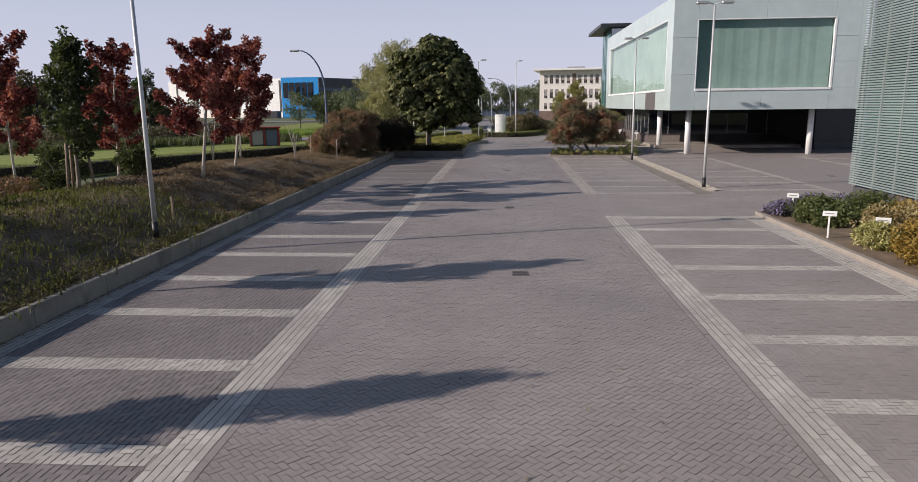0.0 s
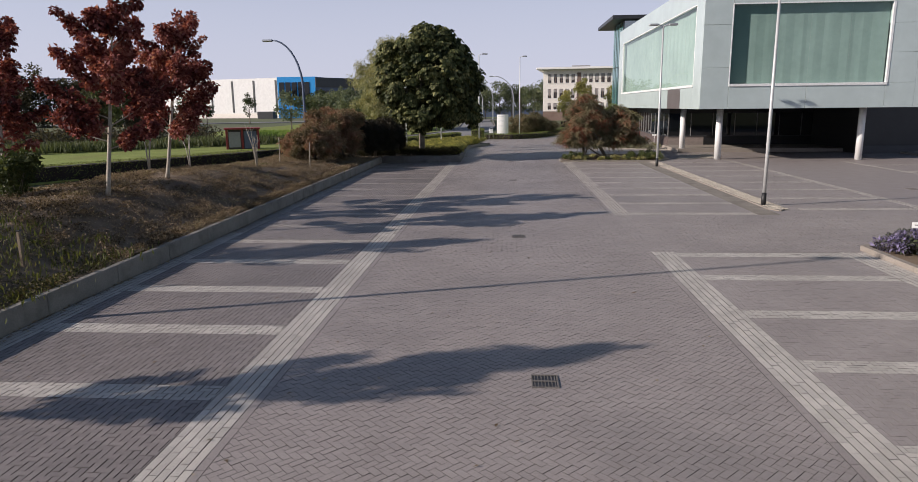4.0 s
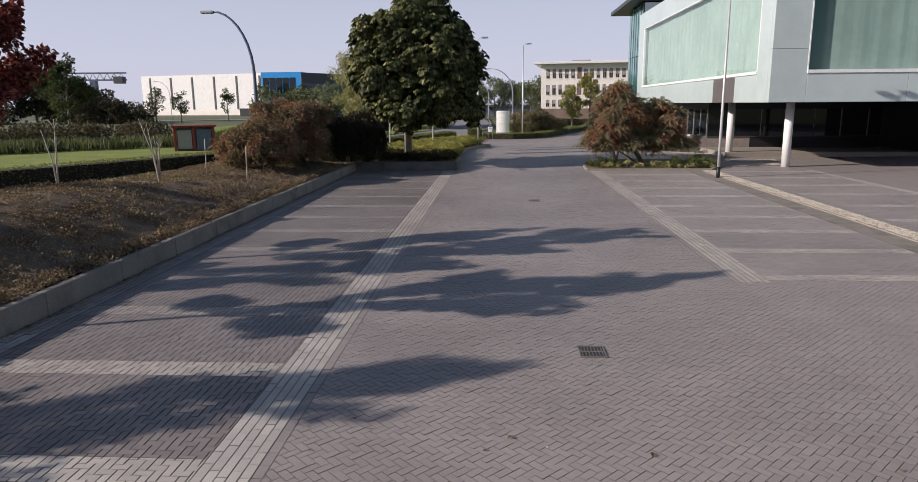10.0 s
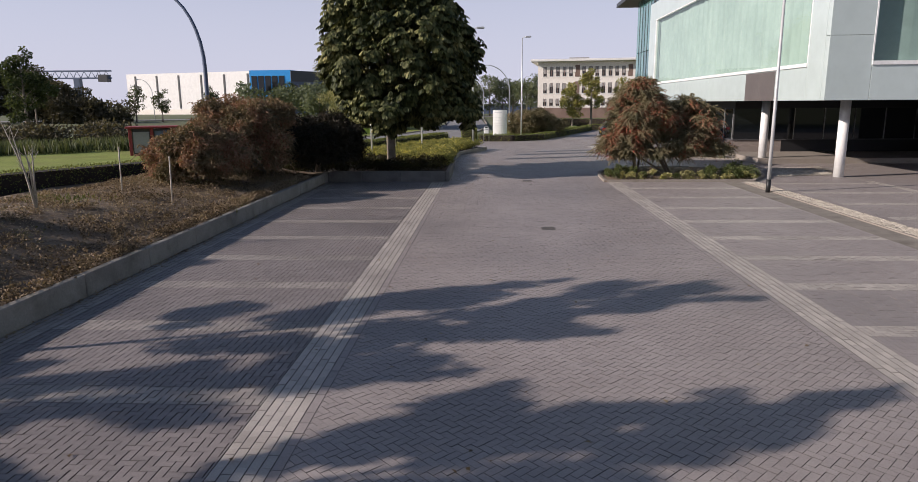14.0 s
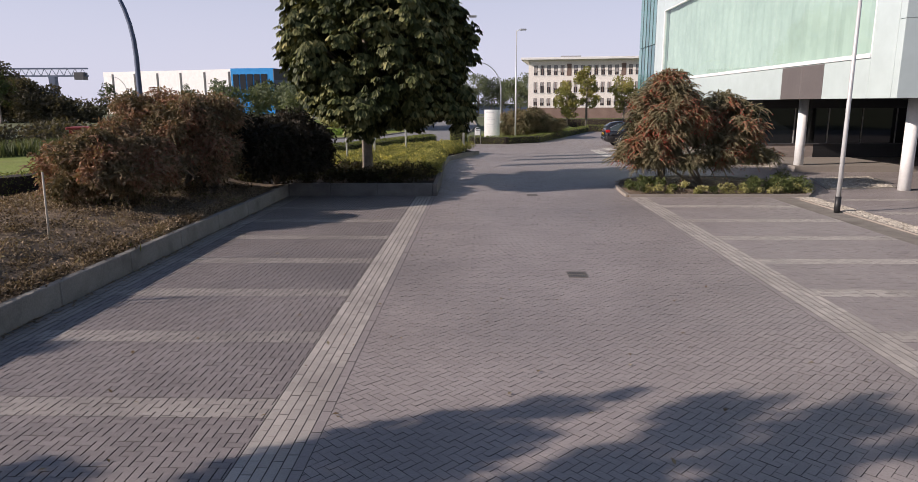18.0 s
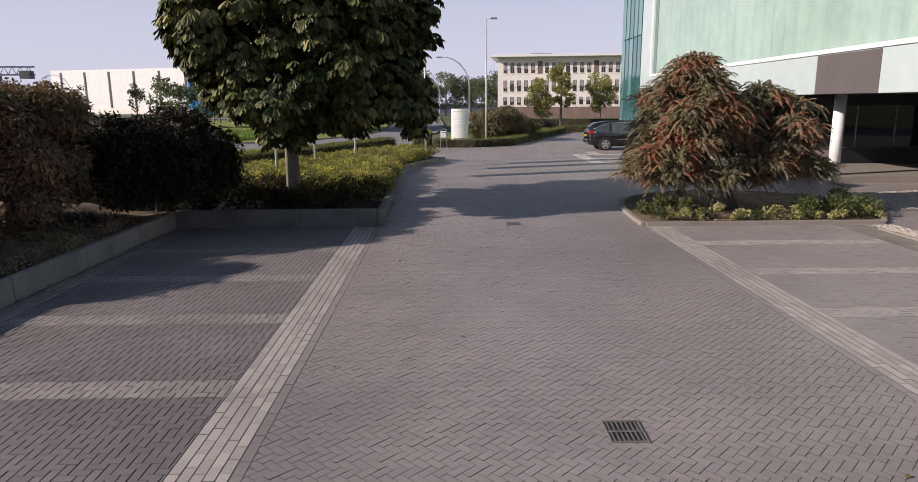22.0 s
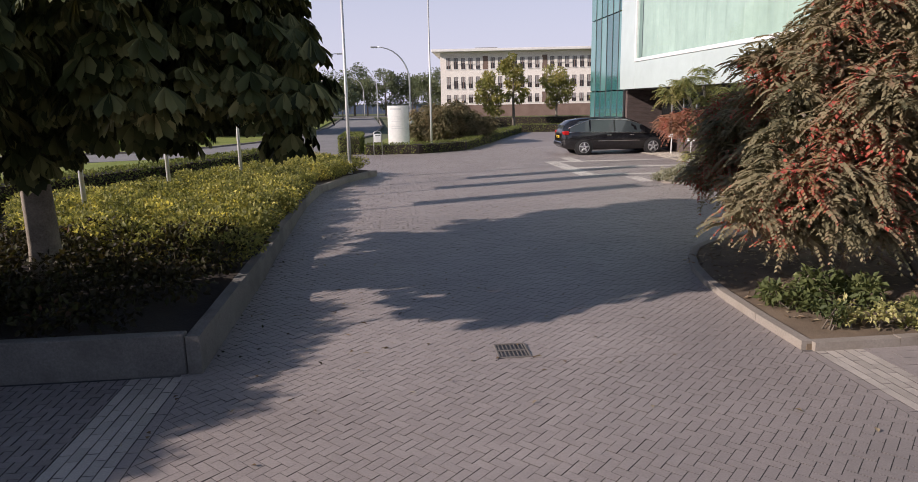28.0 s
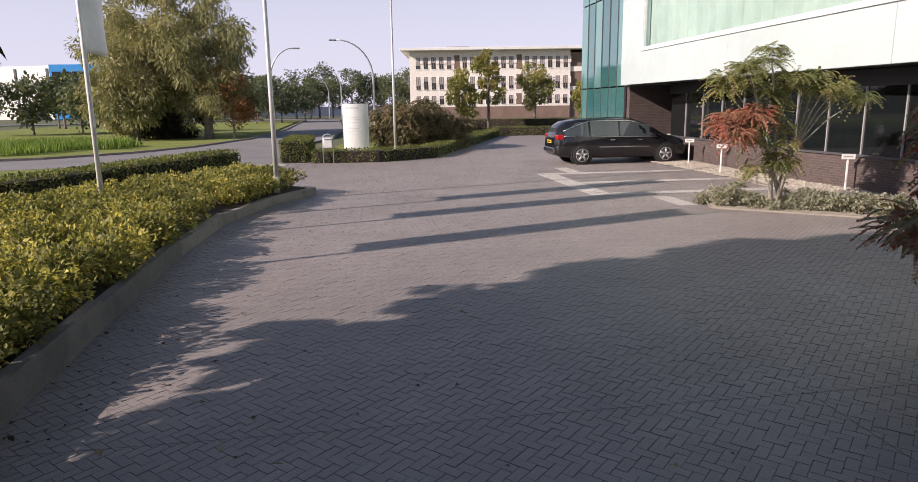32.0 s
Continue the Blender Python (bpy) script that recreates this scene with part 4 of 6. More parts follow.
tagged(obj("pavement", prism([(25.3, 52.6), (44, 52.6), (44, 56.85), (25.3, 56.85)], -0.1, 0.12), "kerb"), "raised pale pavement beside the rear wing", "pavement", kind="structure")
tagged(obj("pavement", prism([(11.9, 59.0), (22.8, 59.0), (22.8, 63.7), (11.9, 63.7)], -0.1, 0.24), "kerb"), "raised pale pavement under the office", "pavement", kind="structure")


def kerb_line(line, w=0.12, z=0.10, step=1.0, name="kerb", label="pale worn concrete kerb edging"):
    k = thing(name, label, "kerb", kind="structure")
    pts = [Vector((*p, 0)) for p in line]
    for a, b in zip(pts, pts[1:]):
        n = max(1, round((b - a).length / step))
        for i in range(n):
            p, q = a.lerp(b, i / n), a.lerp(b, (i + 1) / n)
            d = (q - p).normalized() * 0.004
            part("kerb_stone", ribbon([(p + d)[:2], (q - d)[:2]], -w / 2, w / 2, -0.08, z + random.uniform(-0.004, 0.004)), "kerb", k)
    return k


random.seed(5)
kerb_line([(8.2, -4), (8.2, 27.3), (9.2, 27.55), (13.1, 29.6)], 0.14, 0.11)
tagged(obj("planting_bed", prism([(8.26, -4), (8.26, 27.2), (9.2, 27.48), (13.1, 29.5), (13.2, -4)], -0.1, 0.07), "soil"), "bed of brown soil along the kerb", "planting bed", kind="structure")
kerb_line([(8.40, 50.9), (8.40, 33.4), (8.6, 33.0), (8.92, 33.4), (8.92, 50.9)], 0.07, 0.03)
tagged(obj("verge", bx(7.7, 32.3, -0.08, 8.36, 51.4, -0.002), "dirt"), "strip of worn pale dirt beside the pebbles", "ground", kind="structure")
tagged(obj("gravel_strip", prism([(8.44, 50.9), (8.44, 33.4), (8.62, 33.08), (8.88, 33.4), (8.88, 50.9)], -0.08, 0.02), "dirt"), "narrow strip of pale pebbles between kerbs", "gravel strip", kind="structure")


def pebbles(n, fn, size, name="pebbles", label="loose pale pebbles"):
    """Many small stones, as one mesh."""
    o = np.array([(1, 0, 0), (0, 1, 0), (-1, 0, 0), (0, -1, 0), (0, 0, 0.7), (0, 0, -0.7)], float)
    fc = [(0, 1, 4), (1, 2, 4), (2, 3, 4), (3, 0, 4)]
    vs, fs = [], []
    for i in range(n):
        x, y, z = fn()
        s = size * random.uniform(0.5, 1.4)
        a = random.uniform(0, 6.28)
        ca, sa = math.cos(a), math.sin(a)
        k = len(vs)
        for (px, py, pz) in o:
            px *= random.uniform(0.8, 1.5)
            vs.append((x + s * (px * ca - py * sa), y + s * (px * sa + py * ca), z + s * pz))
        fs += [tuple(k + j for j in f) for f in fc]
    return tagged(raw(name, vs, fs, "gravel"), label, "pebbles", kind="stuff")


pebbles(6000, lambda: (random.uniform(8.42, 8.92), random.uniform(33.2, 51.2), 0.026), 0.028)
# island bed with the sumac
ISLE = [(3.40, 51.5), (3.42, 52.4), (3.47, 53.2), (3.56, 54.0), (3.72, 54.7), (3.95, 55.3), (4.28, 55.85), (4.75, 56.3), (5.4, 56.7), (6.6, 57.0), (8.4, 56.7), (9.6, 55.4), (9.9, 53.2), (8.9, 51.5), (3.45, 51.5)]
kerb_line(ISLE, 0.11, 0.09, 0.9)
tagged(obj("planting_bed", prism(ISLE[:-1], -0.08, 0.06), "soil"), "island bed of soil with shade in its colour round the sumac", "planting bed", kind="structure")
tagged(obj("gravel_bed", prism([(10.35, 53.2), (12.9, 53.75), (13.9, 56.4), (11.4, 56.7)], -0.08, 0.03), "gravel"), "patch of pale pebbles round the foot of a column", "gravel bed", kind="structure")
pebbles(1700, lambda: (lambda u, v: (10.45 + 2.4 * u + 0.95 * v, 53.3 + 0.5 * u + 3.1 * v, 0.035))(random.random(), random.random()), 0.035)
# bed by the office wall
BED3 = [(7.4, 64.8), (7.6, 65.3), (10.5, 66.2), (10.9, 70.0), (11.1, 79.2), (13.2, 79.2), (12.7, 78.2), (12.1, 69.0), (12.4, 64.0), (12.0, 61.4), (11.0, 61.8)]
kerb_line([BED3[-1]] + BED3[:5], 0.08, 0.03)
tagged(obj("gravel_bed", prism(BED3, -0.08, 0.03), "gravel"), "bed of pale pebbles along the office wall", "gravel bed", kind="structure")
pebbles(3500, lambda: (lambda y: (random.uniform(10.75, 12.25), y, 0.035))(random.uniform(66.2, 79)), 0.035)


# ---- low plants ----
def shrub(name, label, x, y, z, r, h, n, mat, leaf=0.07, category="shrub", group="", lumps=7):
    t = thing(name, label, category, (0, 0, 0), group=group)
    b = sub_blobs(lumps, (x, y, z + h * 0.5), (r * 0.8, r * 0.8, h * 0.45), r * 0.42, 0.3)
    bm = bmesh.new()
    rg = random.Random(int(x * 77 + y * 13))
    for k in range(5):
        q = b[rg.randrange(len(b))]
        tube([(x + rg.uniform(-.05, .05), y + rg.uniform(-.05, .05), z - 0.05), (float(q[0]), float(q[1]), float(q[2]))], [0.012, 0.004], 5, bm)
    part("stem", bm, "bark", t)
    leaf_mesh("leaves", small_leaves(n, b, leaf, leaf * 0.5, 0.0, 0.2), mat, t)
    return t


M["lowgreen"] = foliage("low green leaves", [(0.1, (0.06, 0.08, 0.03)), (0.6, (0.12, 0.145, 0.055)), (1.0, (0.21, 0.22, 0.09))], patch=2)
M["orange"] = foliage("yellow-orange leaves", [(0.1, (0.13, 0.09, 0.02)), (0.5, (0.30, 0.20, 0.05)), (1.0, (0.46, 0.32, 0.08))], patch=2)
M["cream"] = foliage("cream-edged leaves", [(0.1, (0.20, 0.21, 0.07)), (0.5, (0.40, 0.38, 0.16)), (1.0, (0.62, 0.56, 0.32))], patch=3)
M["purple"] = foliage("violet flowers", [(0.1, (0.07, 0.09, 0.05)), (0.45, (0.14, 0.13, 0.14)), (0.6, (0.26, 0.22, 0.40)), (1.0, (0.34, 0.30, 0.50))], patch=3)
M["straw"] = foliage("dry grass", [(0.1, (0.20, 0.15, 0.07)), (0.6, (0.34, 0.27, 0.14)), (1.0, (0.46, 0.38, 0.2))], patch=3)
for i, (x, y, r, h, mat, lab) in enumerate([
        (8.7, 26.9, 0.45, 0.45, "purple", "low bedding plant with violet flowers"), (9.3, 27.1, 0.5, 0.5, "purple", "low bedding plant with violet flowers"), (10.0, 27.4, 0.5, 0.55, "purple", "low bedding plant with violet flowers"), (10.8, 27.8, 0.5, 0.5, "purple", "low bedding plant with violet flowers"),
        (9.0, 25.8, 0.55, 0.6, "lowgreen", "leafy green shrub in the bed"), (9.7, 26.1, 0.55, 0.65, "lowgreen", "leafy green shrub in the bed"), (9.2, 24.9, 0.5, 0.6, "lowgreen", "leafy green shrub in the bed"), (10.3, 25.3, 0.6, 0.7, "lowgreen", "leafy green shrub in the bed"), (11.2, 26.3, 0.6, 0.8, "lowgreen", "leafy green shrub in the bed"),
        (10.0, 23.6, 0.75, 0.75, "straw", "tuft of dry straw-coloured grass"), (10.9, 23.9, 0.7, 0.7, "straw", "tuft of dry straw-coloured grass"),
        (9.0, 22.0, 0.5, 0.55, "cream", "yellow-green variegated shrub in the bed"), (9.3, 21.1, 0.55, 0.65, "orange", "yellow and orange autumn shrub"), (10.1, 21.8, 0.6, 0.75, "orange", "yellow and orange autumn shrub"), (9.2, 20.1, 0.55, 0.65, "orange", "yellow and orange autumn shrub"), (10.2, 20.5, 0.65, 0.85, "orange", "yellow and orange autumn shrub"), (11.2, 21.6, 0.65, 0.8, "orange", "yellow and orange autumn shrub"), (11.4, 24.9, 0.6, 0.7, "orange", "yellow and orange autumn shrub"),
        (9.1, 19.0, 0.6, 0.7, "lowgreen", "leafy green shrub in the bed"), (9.2, 17.9, 0.6, 0.7, "lowgreen", "leafy green shrub in the bed"), (10.3, 19.0, 0.7, 0.9, "lowgreen", "leafy green shrub in the bed"), (10.4, 17.6, 0.7, 0.9, "orange", "yellow and orange autumn shrub"), (9.3, 16.6, 0.6, 0.7, "lowgreen", "leafy green shrub in the bed"), (12.0, 20.3, 0.7, 0.8, "orange", "yellow and orange autumn shrub")]):
    shrub("shrub", lab, x, y, 0.07, r * 1.15, h * 0.85, 1900, mat, 0.10, group="shrubs in the kerbside bed", lumps=11)
random.seed(11)
for i in range(19):
    x = 3.85 + 0.29 * i + random.uniform(-0.05, 0.05)
    shrub("groundcover_plant", "low cream and yellow-green leafy plant", x, 51.85 + random.uniform(-0.08, 0.12), 0.06, 0.2, random.uniform(0.2, 0.36), 170, "cream" if i % 4 else "lowgreen", 0.07, "plant", "plants along the island kerb", 4)
for (x, y, r) in ((7.6, 52.3, 0.45), (8.3, 52.2, 0.5), (9.0, 52.5, 0.5), (8.7, 53.2, 0.5), (3.9, 52.6, 0.3), (4.4, 52.4, 0.35)):
    shrub("shrub", "low bright green fern-like shrub", x, y, 0.06, r, 0.5, 700, "lowgreen", 0.09, group="shrubs on the island bed")
for i in range(13):
    x = 7.6 + 0.3 * i
    for r_ in (0, 1):
        shrub("lavender_plant", "low grey-green lavender cushion", x + random.uniform(-0.1, 0.1), 65.25 - 0.8 * (x - 7.3) + r_ * 0.5, 0.02, 0.33, random.uniform(0.32, 0.45), 420, "lavender", 0.07, "plant", "lavender along the bed", 4)


# little name boards
def sign(x, y, z=0.05, h=0.78, rz=0.0):
    t = thing("bay_sign", "small white board on a thin white post", "sign", (x, y, z), rz, group="bay signs")
    part("post", bx(-0.02, -0.02, -0.1, 0.02, 0.02, h - 0.02, 0.004), "white", t)
    b = part("board", bx(-0.16, -0.035, h - 0.02, 0.16, -0.015, h + 0.11, 0.004), "white", t)
    part("lettering", bx(-0.11, -0.038, h + 0.035, 0.09, -0.0355, h + 0.06), "grey", b)
    return t


for (x, y, rz) in ((8.45, 23.2, -20), (8.95, 26.6, -20), (9.2, 22.2, -20), (13.0, 78.6, -15), (11.2, 71.3, -15), (11.8, 74.6, -15), (11.9, 66.6, -15)):
    sign(x, y, 0.05, 0.6 if y < 40 else 0.76, rz)


# ---- drains ----
def drain(x, y):
    t = thing("drain_grate", "cast iron drain grate set in the bricks", "drain", (x, y, 0), group="drains along the lane")
    bm = bmesh.new()
    for a in ((-0.24, -0.24, 0.24, -0.215), (-0.24, 0.215, 0.24, 0.24), (-0.24, -0.215, -0.215, 0.215), (0.215, -0.215, 0.24, 0.215), (-0.215, -0.015, 0.215, 0.015)):
        bx(a[0], a[1], -0.02, a[2], a[3], 0.011, 0.002, bm)
    part("frame", bm, "iron", t)
    part("pit", bx(-0.21, -0.21, -0.02, 0.21, 0.21, 0.0035), "black", t)
    for k in range(7):
        x0 = -0.188 + k * 0.06
        part("bar", bx(x0, -0.21, 0.0, x0 + 0.017, 0.21, 0.009), "iron", t)
    t.scale = (0.68, 0.8, 1)
    return t


for (x, y) in ((0.66, 19.65), (0.5, 28.8), (0.48, 41.9), (0.49, 51.9), (15.6, 38.5)):
    drain(x, y)


# ---- planter by the entrance ----
def scatter_poly(poly, n):
    xs_, ys_ = [p[0] for p in poly], [p[1] for p in poly]
    out = []
    while len(out) < n:
        x, y = random.uniform(min(xs_), max(xs_)), random.uniform(min(ys_), max(ys_))
        c = False
        for (x1, y1), (x2, y2) in zip(poly, poly[1:] + poly[:1]):
            if (y1 > y) != (y2 > y) and x < (x2 - x1) * (y - y1) / (y2 - y1) + x1:
                c = not c
        if c:
            out.append((x, y))
    return out


random.seed(21)
YB = [(-2.82, 54.9), (-2.94, 58.7), (-2.99, 62.3), (-2.86, 65.2), (-2.27, 67.5), (-1.52, 69.1), (-2.2, 69.8), (-3.4, 70.9), (-6.0, 66.0), (-8.9, 61.0), (-7.4, 58.0), (-5.6, 56.2)]
blobs = [(x, y, 0.40 + random.uniform(0, 0.16), 0.32, 0.32, random.uniform(0.16, 0.28)) for x, y in scatter_poly(YB, 480)]
tagged(leaf_mesh("yellow_shrubs", small_leaves(130000, blobs, 0.07, 0.045, -0.1, 0.35), "yellow"), "mass of low yellow-green flowering shrubs", "shrubs", kind="stuff")
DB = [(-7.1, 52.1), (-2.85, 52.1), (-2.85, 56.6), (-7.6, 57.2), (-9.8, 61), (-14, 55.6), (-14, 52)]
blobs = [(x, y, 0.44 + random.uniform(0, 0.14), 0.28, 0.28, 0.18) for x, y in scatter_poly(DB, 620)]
# leaf colours lowered so that they carry the chestnut's shade
M["shaded_cover"] = foliage("groundcover leaves darkened for shade", [(0.1, (0.015, 0.013, 0.007)), (0.5, (0.035, 0.028, 0.012)), (0.8, (0.045, 0.05, 0.017)), (1.0, (0.09, 0.035, 0.025))], patch=1.5)
tagged(leaf_mesh("groundcover", small_leaves(44000, blobs, 0.085, 0.05, 0.0, 0.2), "shaded_cover"), "brown-green groundcover under the chestnut, darkened for its shade", "groundcover", kind="stuff")


def hedge(name, line, w, h, n, label, mat="hedge"):
    """A clipped hedge: a core coloured dark for the shade inside, under a skin of leaves."""
    t = thing(name, label, "hedge")
    part("core", ribbon(line, -w / 2 + 0.05, w / 2 - 0.05, -0.1, h - 0.06), "shaded_soil", t)
    pts = [Vector((*p, 0)) for p in line]
    ln = [(b - a).length for a, b in zip(pts, pts[1:])]
    tot = sum(ln)
    P, A = [], []
    for _ in range(n):
        s = random.uniform(0, tot)
        k = 0
        while s > ln[k] and k < len(ln) - 1:
            s -= ln[k]
            k += 1
        d = (pts[k + 1] - pts[k]).normalized()
        nn = Vector((-d.y, d.x, 0))
        p = pts[k] + d * s
        f = random.random()
        rim = random.uniform(-0.05, 0.04)
        per = w + 2 * h
        c = f * per
        if c < h:
            q, o = p - nn * (w / 2 + rim) + Vector((0, 0, c)), -nn
        elif c < h + w:
            q, o = p + nn * (c - h - w / 2) + Vector((0, 0, h + rim)), Vector((0, 0, 1))
        else:
            q, o = p + nn * (w / 2 + rim) + Vector((0, 0, c - h - w)), nn
        P.append(q)
        A.append(o)
    for e, s in ((pts[0], -1), (pts[-1], 1)):
        d = (pts[1] - pts[0]).normalized() if s < 0 else (pts[-1] - pts[-2]).normalized()
        nn = Vector((-d.y, d.x, 0))
        for _ in range(int(300 * w * h / 0.8)):
            P.append(e + d * s * 0.03 + nn * random.uniform(-w / 2, w / 2) + Vector((0, 0, random.uniform(0, h))))
            A.append(d * s)
    P, A = np.array(P), np.array(A)
    a = A * 0.5 + unit(len(P)) * 0.8
    leaf_mesh("leaves", cards(P, a, A + unit(len(P)) * 0.5, 0.075 * (0.7 + 0.6 * RNG.random(len(P))), np.full(len(P), 0.05)), mat, t)
    return t


hedge("hedge", [(-4.4, 74.6), (-5.9, 70.5), (-7.4, 66.5), (-10.5, 60.5), (-14.2, 55.5)], 0.9, 0.85, 18000, "long clipped green hedge behind the shrubs")
hedge("hedge", [(-14.4, 55.2), (-18.5, 47.5), (-22.5, 41), (-32, 27)], 0.9, 0.7, 9000, "long dark clipped hedge below the bank")
hedge("hedge", [(-2.75, 79.6), (-2.75, 84.5)], 1.05, 0.9, 3200, "square clipped hedge end beside the mailbox")
hedge("hedge", [(-1.9, 79.5), (0.6, 79.3), (2.9, 80.9), (5.2, 87.2), (9.4, 99.2)], 0.8, 0.5, 9000, "low clipped hedge that follows the kerb")
hedge("hedge", [(9.6, 100.2), (13.6, 99.4)], 0.9, 0.6, 1600, "low clipped hedge at the end of the drive")
hedge("hedge", [(8.5, 116), (22, 113)], 1.0, 0.9, 2500, "clipped hedge in front of the far office")

# grass island behind the low hedge
tagged(obj("lawn", prism([(-2.1, 80), (0.5, 79.7), (2.6, 81.2), (5.0, 87.5), (9.2, 99.6), (10, 118), (2, 116), (-2, 86)], -0.1, 0.04), "lawn"), "small lawn behind the low hedge", "lawn", kind="structure")
bush("dark_bush", "wide olive-brown sumac bush behind the totem", np.concatenate([sub_blobs(34, (2.1, 85.8, 1.35), (1.7, 1.4, 1.05), 0.5, 0.3), sub_blobs(30, (4.0, 86.6, 1.1), (1.5, 1.5, 0.95), 0.5, 0.3)]), 4200, "olivebush", [(2.0, 85.8), (3.9, 86.6)], 0.32, 0.0, ferny=1.0, leafy=5.0, leaf=(0.16, 0.07))

# totem sign
tt = thing("totem_sign", "white curved company totem with faint grey writing", "sign", (-0.22, 83.9, 0), -4)
bm = bmesh.new()
cols = []
for i in range(13):
    u = i / 12
    cols.append(((u - 0.5) * 1.2, -0.16 * math.sin(math.pi * u)))
prism(cols + [(0.6, 0.12), (-0.6, 0.12)], 0, 2.35, bm)
part("panel", bm, "white", tt)
for k, (x0, w_, z) in enumerate(((-0.45, 0.62, 2.12), (-0.38, 0.5, 1.72), (-0.38, 0.62, 1.60), (-0.38, 0.45, 1.48), (-0.38, 0.55, 1.2), (-0.38, 0.6, 1.08))):
    arc = [(x0 + w_ * i / 8, -0.16 * math.sin(math.pi * ((x0 + w_ * i / 8) / 1.2 + 0.5)) - 0.002) for i in range(9)]
    part("lettering", prism([(a, b - 0.004) for a, b in arc] + arc[::-1], z, z + (0.09 if k == 0 else 0.025)), "faint", tt, "illegible pale grey lettering")

# mailbox
mb = thing("mailbox", "grey metal mailbox on two thin posts", "mailbox", (-1.32, 79.0, 0))
bm = bmesh.new()
tube([(-0.2, 0, -0.05), (-0.2, 0, 1.0), (-0.14, 0, 1.12), (0, 0, 1.17), (0.14, 0, 1.12), (0.2, 0, 1.0), (0.2, 0, -0.05)], 0.02, 8, bm)
part("stand", bm, "galv", mb)
part("box", bx(-0.17, -0.12, 0.62, 0.17, 0.14, 1.02, 0.02), "white", mb)
part("slot", bx(-0.13, -0.125, 0.93, 0.13, -0.119, 0.96), "black", mb)


# flags
def flag(x, y):
    t = thing("flagpole", "white flagpole with a hanging white banner", "flagpole", (x, y, 0.33), group="flagpoles in the shrubs")
    part("pole", tube([(0, 0, -0.1), (0, 0, 3), (0, 0, 6.6)], [0.05, 0.042, 0.03], 12), "white", t)
    bm = bmesh.new()
    rows_ = []
    for j in range(25):
        z = 2.95 + 3.3 * j / 24
        rows_.append([bm.verts.new((0.05 + 0.15 * u + 0.05 * math.sin(u * 6 + z * 1.3), 0.03 + 0.82 * u * (0.8 + 0.2 * (z - 2.9) / 3.3), z - 0.08 * u)) for u in (i / 8 for i in range(9))])
    for a, b in zip(rows_, rows_[1:]):
        for i in range(8):
            bm.faces.new((a[i], a[i + 1], b[i + 1], b[i])).smooth = True
    f = part("banner", bm, "white", t, "white cloth banner")
    m = f.modifiers.new("thickness", "SOLIDIFY")
    m.thickness = 0.006
    part("banner_arm", tube([(0, 0, 6.26), (0.22, 0.86, 6.2)], 0.012, 6), "galv", t)
    return t


for p in ((-4.94, 65.1), (-6.17, 62.7), (-6.9, 59.7)):
    flag(*p)

# small sumac tree by the wall
st = thing("sumac_tree", "small open sumac with green and red feathered leaves", "tree")
bm = bmesh.new()
tips = [(x, 64.4 + dy, z) for x, dy, z in ((7.3, 0.1, 2.72), (7.55, -0.3, 2.92), (7.87, 0.3, 2.93), (8.17, -0.1, 3.02), (7.45, 0.4, 2.5), (7.7, -0.2, 2.6), (8.27, 0.1, 3.3), (8.45, 0.3, 2.8), (8.75, -0.2, 2.72),
                                            (9.14, 0.1, 2.64), (9.5, 0.2, 2.78), (9.74, -0.1, 2.55), (10.05, 0.1, 2.42), (10.2, -0.2, 2.28), (9.36, -0.2, 2.48))]
low = [(x, 64.3 + dy, z) for x, dy, z in ((7.2, 0, 1.78), (7.47, 0.2, 1.92), (7.78, -0.1, 2.0), (8.05, 0.1, 2.04), (7.4, -0.2, 1.62))]
mid = [(x, 64.3 + dy, z) for x, dy, z in ((8.02, 0, 1.73), (7.95, 0.1, 1.5), (8.61, -0.1, 1.45), (8.72, 0.2, 1.75), (7.95, 0, 0.9), (8.3, 0.1, 1.95), (8.5, 0, 2.2), (8.55, 0.1, 1.2), (8.4, -0.1, 1.0), (8.2, 0.1, 2.4), (8.75, 0, 1.05), (8.6, 0.2, 2.5))]
fork = [(8.65 + dx, 64.4 + dy, z) for dx, dy, z in ((-0.3, 0.1, 1.25), (0.15, -0.1, 1.45), (0.35, 0.15, 1.2), (-0.05, 0.2, 1.6))]
for i, f in enumerate(fork):
    tube([(8.6 + 0.1 * i - 0.12, 64.4 + 0.05 * (i % 2), -0.05), (8.62 + (f[0] - 8.65) * 0.4, f[1], f[2] * 0.5), f], [0.05, 0.042, 0.032], 8, bm)
for i, tp in enumerate(tips + low + mid[:3]):
    f = min(fork, key=lambda q: (q[0] - tp[0]) ** 2 + 0.2 * (q[2] - tp[2]) ** 2)
    if tp[2] < f[2]:
        f = (f[0] * 0.6 + 8.65 * 0.4, f[1], min(f[2] * 0.6, tp[2] - 0.2))
    tube([f, (f[0] * 0.5 + tp[0] * 0.5, f[1] * 0.5 + tp[1] * 0.5, f[2] * 0.4 + tp[2] * 0.6), tp], [0.022, 0.014, 0.006], 7, bm)
part("trunk", bm, "palebark", st)
